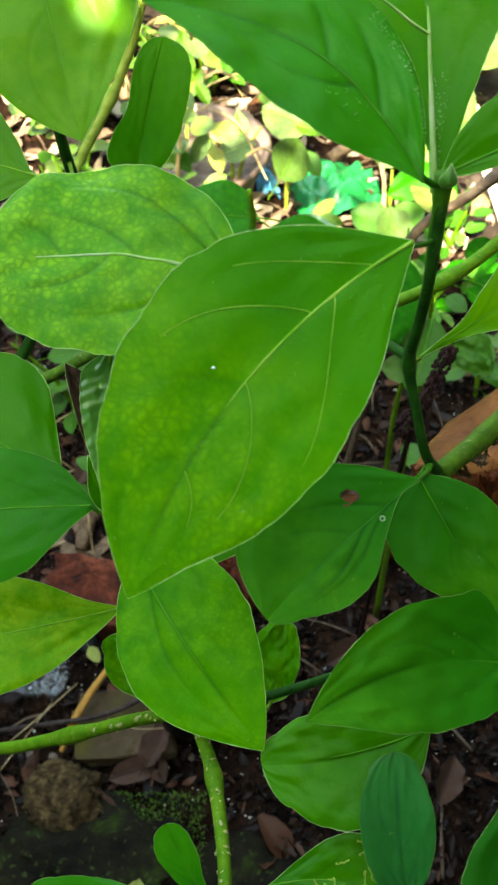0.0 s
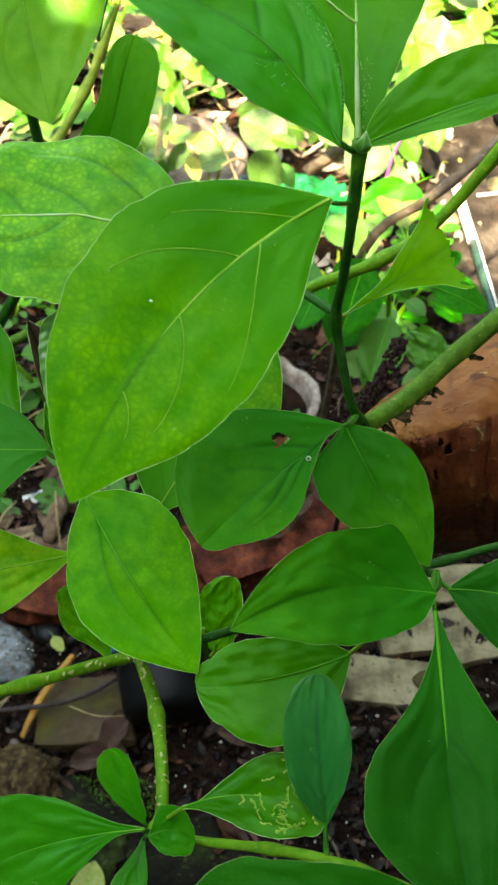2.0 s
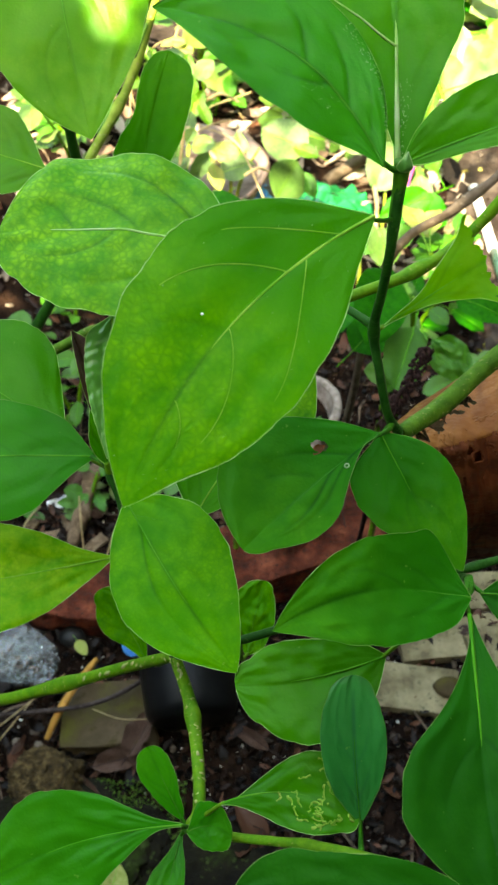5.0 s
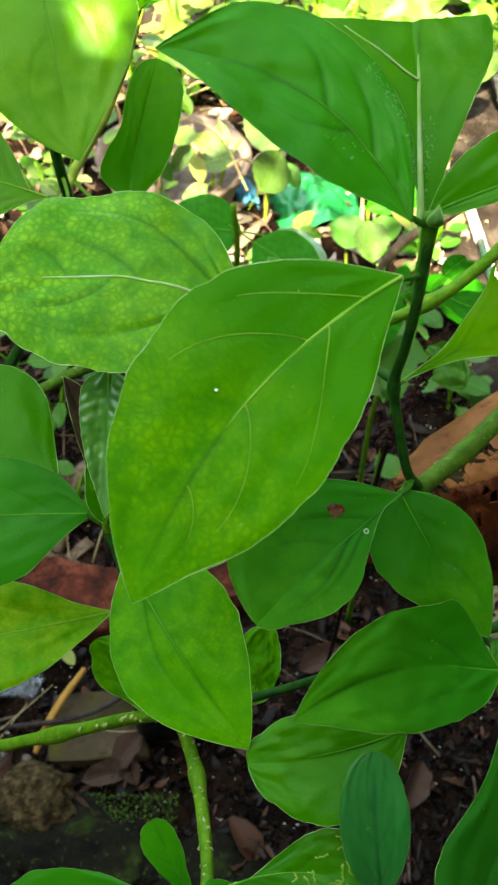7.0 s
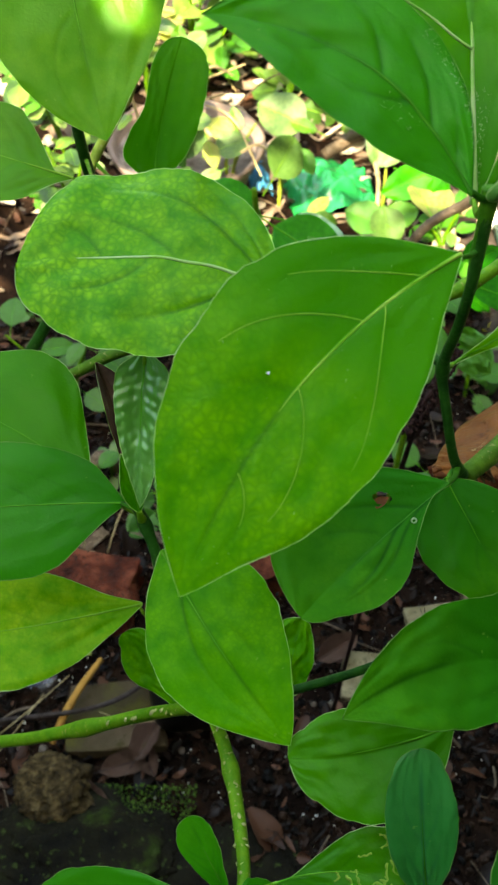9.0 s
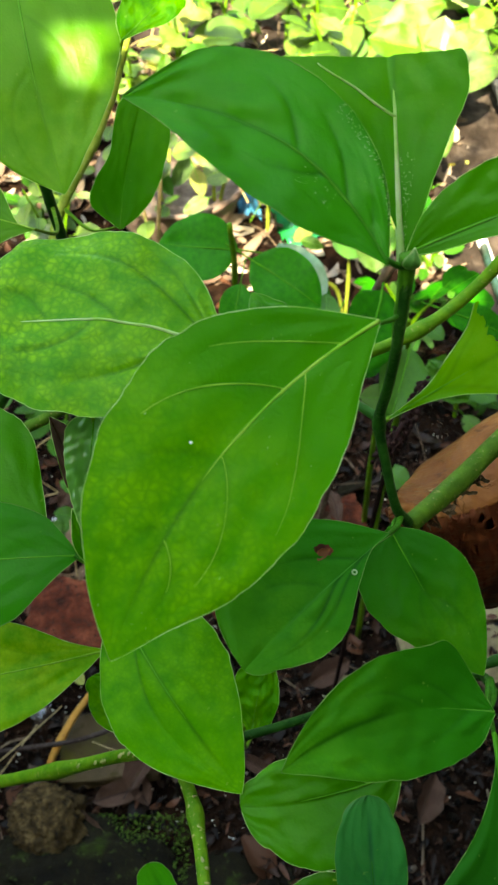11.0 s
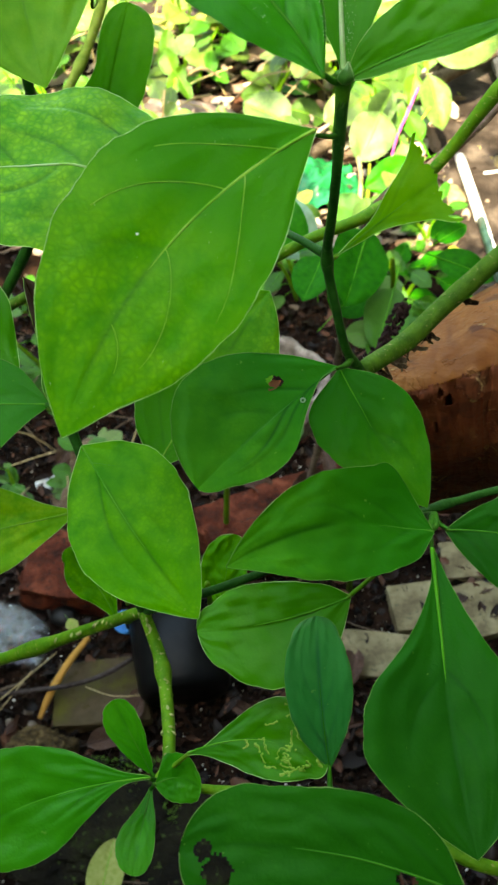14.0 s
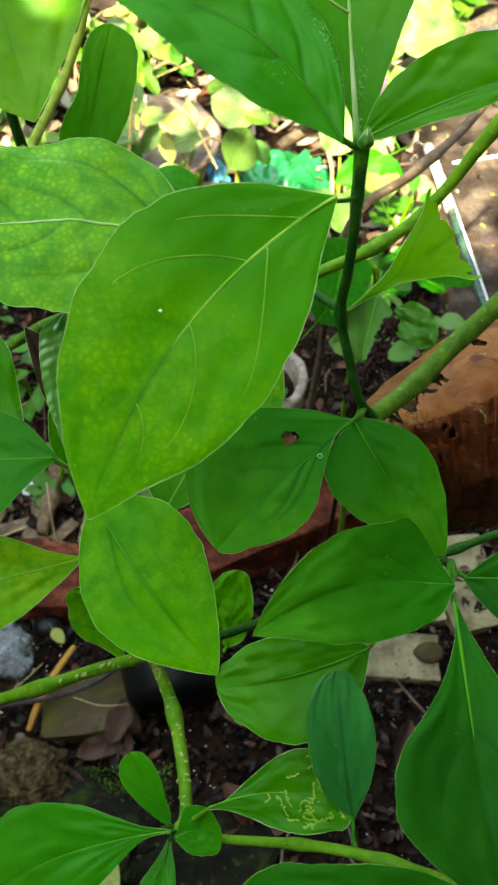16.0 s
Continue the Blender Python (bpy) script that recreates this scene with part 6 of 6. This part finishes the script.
seedling = thing("wild_plant", (0.19, 0.86, 0.0), "slender plant with small smooth leaves, some yellowed", "plant", "wild plants")
part("stem", tube(bmesh.new(), [(0.19, 0.86, -0.01, 0.004), (0.18, 0.84, 0.25, 0.0034), (0.185, 0.82, 0.42, 0.0028), (0.16, 0.76, 0.50, 0.0022)], 6, 7, 0.1), STEM_GREEN, seedling)
for base, tip, n, me in (
        ((0.228, 1.010, 0.423), (0.213, 1.086, 0.422), (0.3, -0.5, 0.85), FADED[3]),
        ((0.236, 1.009, 0.423), (0.245, 1.081, 0.419), (-0.5, -0.5, 0.85), FADED[3]),
        ((0.096, 0.685, 0.599), (0.076, 0.633, 0.593), (-0.3, -0.6, 0.8), DUSK[1]),
        ((0.092, 0.692, 0.565), (0.090, 0.741, 0.581), (-0.3, -0.6, 0.8), WILD[3]),
        ((0.171, 0.757, 0.490), (0.191, 0.785, 0.488), (0, -0.5, 0.85), WILD[1]),
        ((0.112, 0.688, 0.523), (0.147, 0.728, 0.531), (0, -0.5, 0.85), DUSK[2]),
        ((0.205, 0.798, 0.485), (0.224, 0.779, 0.482), (0, -0.5, 0.85), WILD[1]),
        ((0.069, 0.851, 0.503), (0.103, 0.809, 0.495), (0, -0.5, 0.85), DUSK[1])):
    set_leaf(seedling, me, base, tip, n)

MISTY = with_material(SHAPES[1], LEAF_MIST, VEIN_MID)
back = thing("wild_plant", (0.0, 0.78, 0.0), "shaded plant with rounded glossy leaves", "plant", "wild plants")
part("stem", tube(bmesh.new(), [(0.0, 0.78, -0.01, 0.004), (0.005, 0.77, 0.3, 0.0036), (0.005, 0.75, 0.58, 0.003), (0.0, 0.74, 0.66, 0.0024)], 6, 7, 0.1), STEM_GREEN, back)
for base, tip, n, me in (
        ((0.008, 0.764, 0.612), (-0.066, 0.764, 0.622), (0, -0.6, 0.8), GLOSSY[2]),
        ((0.088, 0.800, 0.500), (0.052, 0.862, 0.545), (0, -0.6, 0.8), MISTY),
        ((0.020, 0.752, 0.610), (0.085, 0.715, 0.585), (0, -0.6, 0.8), GLOSSY[1]),
        ((0.010, 0.730, 0.600), (0.000, 0.690, 0.570), (0, -0.6, 0.8), GLOSSY[0]),
        ((0.030, 0.770, 0.560), (0.080, 0.780, 0.540), (0, -0.6, 0.8), WILD[1])):
    set_leaf(back, me, base, tip, n)

def facing(parent, me, centre, length, angle, tilt=0.0, lean=0.0, label=""):
    """A leaf turned towards the open side, its tip at angle degrees round from the right."""
    up, out = Vector((0, 0.77, 0.64)), Vector((0, -0.64, 0.77))
    d = Vector((1, 0, 0)) * math.cos(radians(angle)) + up * math.sin(radians(angle)) + out * lean
    d.normalize()
    n = (out + Vector((tilt, 0, 0))).normalized()
    return set_leaf(parent, me, Vector(centre) - d * length / 2, Vector(centre) + d * length / 2, n, label)


BRIGHT = [with_material(m, LEAF_BRIGHT) for m in SHAPES]
SUN_PALED = [with_material(m, LEAF_SUN_PALED) for m in SHAPES]
OLIVE = [with_material(m, LEAF_OLIVE, STEM_OLIVE) for m in SHAPES]
for root, tops, label_, leaves_ in (
        ((-0.12, 1.56), ((-0.14, 1.53, 0.19), (-0.10, 1.66, 0.22)), "weed in the bowl with bright yellow serrated leaves", (
            (BRIGHT[0], (-0.141, 1.505, 0.20), 0.095, -78, 0.1, 0.0), (BRIGHT[3], (-0.100, 1.69, 0.20), 0.060, 60, 0.3, 0.2), (BRIGHT[1], (-0.118, 1.755, 0.20), 0.055, 110, -0.3, 0.1),
            (BRIGHT[3], (-0.082, 1.655, 0.20), 0.045, -60, 0.2, 0.0), (SUN_PALED[3], (-0.108, 1.60, 0.21), 0.055, 85, -0.2, 0.1), (OLIVE[3], (-0.085, 1.515, 0.18), 0.060, -120, 0.3, 0.0),
            (WILD[3], (-0.115, 1.50, 0.17), 0.055, -60, -0.3, 0.0), (BRIGHT[3], (-0.125, 1.82, 0.20), 0.06, 85, 0.1, 0.3), (SUN_PALED[1], (-0.09, 1.80, 0.21), 0.05, 45, 0.2, 0.2))),
        ((-0.03, 1.56), ((-0.03, 1.54, 0.17), (0.02, 1.55, 0.20)), "withered weed with curled leaves, some paled for sun", (
            (FADED[1], (-0.045, 1.545, 0.19), 0.065, 160, 0.2, -0.2), (SUN_PALED[2], (-0.020, 1.515, 0.18), 0.060, 20, -0.2, 0.1), (FADED[0], (-0.055, 1.500, 0.17), 0.050, -70, 0.3, 0.0),
            (SUN_PALED[0], (-0.015, 1.560, 0.20), 0.045, 100, 0.2, 0.3), (SUN_PALED[3], (-0.06, 1.46, 0.15), 0.05, -150, 0.1, 0.0))),
        ((0.07, 1.58), ((0.066, 1.57, 0.18), (0.075, 1.50, 0.17)), "weed with one leaf paled for sun and one dulled for shade", (
            (SUN_PALED[2], (0.066, 1.583, 0.20), 0.095, 155, 0.0, 0.0), (OLIVE[2], (0.071, 1.455, 0.20), 0.085, 62, 0.5, -0.2), (BRIGHT[3], (0.105, 1.56, 0.19), 0.05, -20, 0.2, 0.2),
            (WILD[0], (0.11, 1.50, 0.16), 0.05, -60, 0.1, 0.0))),
        ((0.25, 1.48), ((0.245, 1.49, 0.18), (0.28, 1.42, 0.17), (0.36, 1.60, 0.20)), "tall weed with pale drooping leaves beside the bag", (
            (SUN_PALED[2], (0.245, 1.505, 0.20), 0.095, 245, 0.0, 0.0), (SUN_PALED[0], (0.374, 1.617, 0.20), 0.100, -72, 0.2, -0.1), (GLOSSY[0], (0.272, 1.405, 0.19), 0.095, 205, 0.4, 0.0),
            (SUN_PALED[3], (0.300, 1.425, 0.20), 0.070, -75, -0.2, 0.0), (GLOSSY[2], (0.310, 1.40, 0.18), 0.075, -30, -0.4, 0.0), (WILD[0], (0.325, 1.56, 0.19), 0.07, 120, 0.3, 0.0),
            (OLIVE[0], (0.30, 1.53, 0.17), 0.06, -50, 0.3, 0.0), (BRIGHT[0], (0.335, 1.66, 0.20), 0.06, -100, 0.1, 0.0), (SUN_PALED[1], (0.275, 1.60, 0.20), 0.07, 60, 0.2, 0.2))),
        ((0.20, 1.33), ((0.19, 1.30, 0.17), (0.12, 1.24, 0.17)), "low weed with grey-green rounded leaves", (
            (WILD[2], (0.190, 1.299, 0.20), 0.065, 160, 0.2, 0.0), (OLIVE[2], (0.226, 1.287, 0.19), 0.068, -80, 0.1, 0.0),
            (FADED[3], (0.120, 1.335, 0.19), 0.045, 40, 0.2, 0.2), (BRIGHT[3], (0.132, 1.318, 0.18), 0.040, -20, 0.2, 0.1), (WILD[1], (0.255, 1.33, 0.18), 0.06, 20, 0.2, 0.0))),
        ((0.38, 2.02), ((0.36, 1.96, 0.17), (0.46, 1.90, 0.17), (0.40, 2.06, 0.17)), "weed with broad leaves paled for the sun on them", (
            (SUN_PALED[1], (0.356, 1.983, 0.20), 0.130, 190, 0.1, 0.1), (BRIGHT[2], (0.378, 1.825, 0.20), 0.095, -80, 0.0, 0.0), (SUN_PALED[0], (0.460, 1.815, 0.20), 0.135, 15, 0.0, 0.1),
            (BRIGHT[1], (0.329, 1.926, 0.20), 0.110, 170, 0.2, 0.1), (SUN_PALED[2], (0.470, 1.893, 0.20), 0.100, 40, 0.1, 0.1), (BRIGHT[0], (0.391, 2.065, 0.20), 0.120, 10, 0.2, 0.2),
            (OLIVE[0], (0.35, 1.80, 0.17), 0.09, -110, 0.4, -0.2), (SUNNY[1], (0.43, 1.97, 0.18), 0.10, 80, 0.2, 0.2)))):
    plant = thing("wild_plant", (*root, ground_height(*root)), label_, "plant", "wild plants")
    for top_ in tops:
        part("stem", tube(bmesh.new(), [(*root, ground_height(*root) - 0.01, 0.0030), ((root[0] * 2 + top_[0]) / 3, (root[1] * 2 + top_[1]) / 3, top_[2] * 0.6, 0.0026), (*top_, 0.0018)], 6, 7, 0.1, (0.5,)), STEM_YELLOW, plant)
    for spec_ in leaves_:
        facing(plant, *spec_)

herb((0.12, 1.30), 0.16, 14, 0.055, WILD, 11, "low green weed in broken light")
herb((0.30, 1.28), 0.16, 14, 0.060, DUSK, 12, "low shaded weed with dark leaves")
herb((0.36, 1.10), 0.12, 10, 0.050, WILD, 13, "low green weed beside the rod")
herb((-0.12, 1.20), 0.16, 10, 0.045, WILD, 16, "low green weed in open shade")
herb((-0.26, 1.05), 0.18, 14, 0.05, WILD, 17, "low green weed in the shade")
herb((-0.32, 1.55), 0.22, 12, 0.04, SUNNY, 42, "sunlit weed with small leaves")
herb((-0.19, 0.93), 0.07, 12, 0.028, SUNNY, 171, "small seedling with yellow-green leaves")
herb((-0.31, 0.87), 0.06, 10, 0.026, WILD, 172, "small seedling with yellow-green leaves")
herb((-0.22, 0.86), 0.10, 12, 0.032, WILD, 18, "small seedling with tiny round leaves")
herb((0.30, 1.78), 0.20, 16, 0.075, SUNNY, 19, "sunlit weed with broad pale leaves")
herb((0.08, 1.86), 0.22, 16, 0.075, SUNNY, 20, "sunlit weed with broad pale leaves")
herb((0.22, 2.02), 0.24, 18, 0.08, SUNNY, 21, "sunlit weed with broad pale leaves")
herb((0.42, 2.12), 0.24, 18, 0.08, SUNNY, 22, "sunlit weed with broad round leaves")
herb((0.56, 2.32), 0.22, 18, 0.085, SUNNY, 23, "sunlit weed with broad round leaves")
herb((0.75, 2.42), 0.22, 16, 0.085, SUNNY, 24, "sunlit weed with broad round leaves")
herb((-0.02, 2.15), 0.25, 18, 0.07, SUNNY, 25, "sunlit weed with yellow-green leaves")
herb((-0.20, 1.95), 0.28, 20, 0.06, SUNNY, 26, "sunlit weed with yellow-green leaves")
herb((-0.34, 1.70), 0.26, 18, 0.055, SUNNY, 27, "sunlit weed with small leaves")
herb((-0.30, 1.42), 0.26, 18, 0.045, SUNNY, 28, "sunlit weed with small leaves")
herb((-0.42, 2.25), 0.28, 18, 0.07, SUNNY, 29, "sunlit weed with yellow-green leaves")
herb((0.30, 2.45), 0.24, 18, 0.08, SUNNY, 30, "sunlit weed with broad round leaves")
rng_w = random.Random(77)
for k in range(34):
    y = rng_w.uniform(1.45, 2.75)
    x = rng_w.uniform(-0.55, 0.38 if y < 2.1 else 0.75)
    if -0.30 < x < 0.36 and 1.38 < y < 1.95:
        continue
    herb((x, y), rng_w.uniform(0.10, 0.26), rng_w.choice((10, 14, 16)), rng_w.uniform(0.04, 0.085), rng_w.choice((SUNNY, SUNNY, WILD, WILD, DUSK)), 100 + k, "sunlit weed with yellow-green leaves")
for k in range(12):
    y = rng_w.uniform(0.8, 1.45)
    x = rng_w.uniform(-0.42, 0.42)
    if (x - 0.065) ** 2 + (y - 1.05) ** 2 < 0.02:
        continue
    herb((x, y), rng_w.uniform(0.05, 0.14), rng_w.choice((7, 10)), rng_w.uniform(0.03, 0.055), WILD, 150 + k, "low green weed in open shade")
for k in range(40):
    x, y, a = rng_w.uniform(-0.40, 0.30), rng_w.uniform(1.80, 2.35), rng_w.uniform(0, 6.28)
    z, ln = ground_height(x, y) + 0.01, rng_w.uniform(0.10, 0.26)
    dx, dy, h = math.cos(a) * ln / 2, math.sin(a) * ln / 2, rng_w.uniform(0.05, 0.22)
    twig("straw", [(x - dx, y - dy, z, 0.0013), (x, y, z + h * 0.7, 0.0015), (x + dx, y + dy, z + h, 0.001)], STRAW if k % 3 else TWIG_BROWN, "dry bent straw among the weeds")
for k in range(24):
    y = rng_w.uniform(1.75, 2.6)
    x = rng_w.uniform(-0.5, 0.36 if y < 2.1 else 0.7)
    if -0.30 < x < 0.36 and y < 1.95:
        continue
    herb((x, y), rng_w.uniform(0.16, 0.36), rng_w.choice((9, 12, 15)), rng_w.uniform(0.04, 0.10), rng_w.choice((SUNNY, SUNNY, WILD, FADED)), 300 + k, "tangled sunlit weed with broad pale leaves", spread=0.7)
herb((0.10, 1.02), 0.10, 7, 0.035, WILD, 170, "tiny weed growing inside the broken pot")
herb((-0.13, 1.42), 0.42, 20, 0.036, SUNNY, 31, "tall vine with small bright yellow-green leaves", spread=0.35, stem_mat=STRAW)


for k in range(26):
    x, y, a = rng_w.uniform(-0.38, -0.10), rng_w.uniform(0.75, 1.2), rng_w.uniform(0, 6.28)
    z, ln = ground_height(x, y) + 0.01, rng_w.uniform(0.05, 0.16)
    dx, dy, h = math.cos(a) * ln / 2, math.sin(a) * ln / 2, rng_w.uniform(0.01, 0.08)
    twig("straw", [(x - dx, y - dy, z, 0.0012), (x, y, z + h * 0.7, 0.0014), (x + dx, y + dy, z + h, 0.001)], STRAW if k % 2 else TWIG_BROWN, "dry bent straw on the dark soil")


# ---- litter ----
def litter(count, seed, area, sizes, material=LITTER, label="dead brown leaves strewn over the soil"):
    """Curled dead leaves strewn over the soil."""
    rng = random.Random(seed)
    verts, faces = [], []
    for _ in range(count):
        x, y = rng.uniform(*area[0]), rng.uniform(*area[1])
        ln = rng.uniform(*sizes)
        wd = ln * rng.uniform(0.2, 0.75)
        torn = rng.uniform(0.15, 0.5)
        m = pose(x, y, ground_height(x, y) + 0.004 + rng.random() * 0.012, rng.uniform(-28, 28), rng.uniform(-28, 28), rng.uniform(0, 360))
        curl, cup = rng.uniform(-0.5, 0.9), rng.uniform(0.1, 0.8)
        k0 = len(verts)
        for i in range(6):
            u = i / 5
            w = wd * math.sin(math.pi * (0.06 + 0.9 * u)) ** 0.8 * (1 - torn * rng.random())
            for j in range(5):
                v = -1 + j / 2
                verts.append(m @ Vector((ln * (u - 0.5), w * v * 0.5, curl * ln * (u - 0.5) ** 2 + cup * w * v * v * 0.5 + rng.uniform(-1, 1) * 0.05 * wd)))
        for i in range(5):
            for j in range(4):
                a = k0 + i * 5 + j
                faces.append((a, a + 1, a + 6, a + 5))
    me = bpy.data.meshes.new("leaf_litter")
    me.from_pydata(verts, [], faces)
    me.polygons.foreach_set("use_smooth", [True] * len(faces))
    me.materials.append(material)
    return tagged(new("leaf_litter", me), label, "litter", kind="stuff")


def grains(name, count, seed, area, sizes, material, label, lift=0.0):
    rng = random.Random(seed)
    bm0 = bmesh.new()
    bmesh.ops.create_icosphere(bm0, subdivisions=1, radius=1)
    vs = [v.co.copy() for v in bm0.verts]
    fs = [[v.index for v in f.verts] for f in bm0.faces]
    bm0.free()
    verts, faces = [], []
    for _ in range(count):
        x, y = rng.uniform(*area[0]), rng.uniform(*area[1])
        r = rng.uniform(*sizes) * rng.uniform(0.4, 1)
        m = pose(x, y, ground_height(x, y) + lift + r * 0.2, rng.uniform(0, 360), rng.uniform(0, 360), 0) @ Matrix.Diagonal((r * rng.uniform(0.5, 1.3), r, r * rng.uniform(0.4, 0.9), 1))
        k0 = len(verts)
        verts += [m @ (v * (1 + 0.3 * noise.noise(v * 2 + Vector((x * 90, y * 90, 0))))) for v in vs]
        faces += [[k0 + i for i in f] for f in fs]
    me = bpy.data.meshes.new(name)
    me.from_pydata(verts, [], faces)
    me.materials.append(material)
    return tagged(new(name, me), label, "grit", kind="stuff")


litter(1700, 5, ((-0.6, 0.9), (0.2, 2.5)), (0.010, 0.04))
litter(900, 26, ((-0.6, 0.5), (1.4, 2.6)), (0.02, 0.07), LITTER_PALE, "bleached dry leaves and scraps, paler still for sun")
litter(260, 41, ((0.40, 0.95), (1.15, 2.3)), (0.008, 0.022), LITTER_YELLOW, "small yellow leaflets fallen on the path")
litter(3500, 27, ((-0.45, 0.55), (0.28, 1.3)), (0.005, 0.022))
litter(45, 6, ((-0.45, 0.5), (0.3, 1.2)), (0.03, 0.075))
grains("soil_clods", 15000, 17, ((-0.45, 0.6), (0.28, 1.3)), (0.002, 0.009), CLOD, "crumbly clods of garden soil, darkened for shade")
grains("gravel", 1500, 7, ((-0.6, 1.0), (0.2, 2.5)), (0.003, 0.010), PEBBLE, "small stones and clods in the soil")
grains("gravel", 420, 51, ((0.42, 0.95), (1.15, 2.3)), (0.004, 0.013), SLAB, "pale small stones on the trodden path", 0.006)
grains("moss", 1500, 31, ((-0.16, -0.05), (0.37, 0.455)), (0.0006, 0.0024), MOSS, "tufts of green moss on the dark stone", 0.016)
grains("moss", 350, 32, ((-0.06, 0.02), (0.33, 0.40)), (0.001, 0.003), MOSS, "tufts of green moss on the dark stone", 0.010)
# these pale grains take the place of wet glints on the ground
grains("crumbs", 2600, 8, ((-0.4, 0.6), (0.28, 1.2)), (0.0007, 0.0028), GLINT_GRAIN, "pale grains painted as wet glints on the soil")


def sticks(count, seed, area):
    rng = random.Random(seed)
    bm = bmesh.new()
    for _ in range(count):
        x, y, a, ln = rng.uniform(*area[0]), rng.uniform(*area[1]), rng.uniform(0, 6.28), rng.uniform(0.03, 0.14)
        z = ground_height(x, y) + rng.uniform(0.004, 0.02)
        d = Vector((math.cos(a), math.sin(a), rng.uniform(-0.1, 0.2))) * ln
        p = Vector((x, y, z))
        k = Vector((rng.uniform(-1, 1), rng.uniform(-1, 1), 0.4)) * ln * 0.12
        r = rng.uniform(0.0006, 0.002)
        tube(bm, [(*(p - d / 2), r), (*(p + k), r), (*(p + d / 2), r * 0.6)], 3, 5)
    return tagged(part("twigs", bm, TWIG_BROWN), "thin dry twigs and straws on the soil", "twigs", kind="stuff")


sticks(160, 9, ((-0.5, 0.8), (0.25, 2.3)))
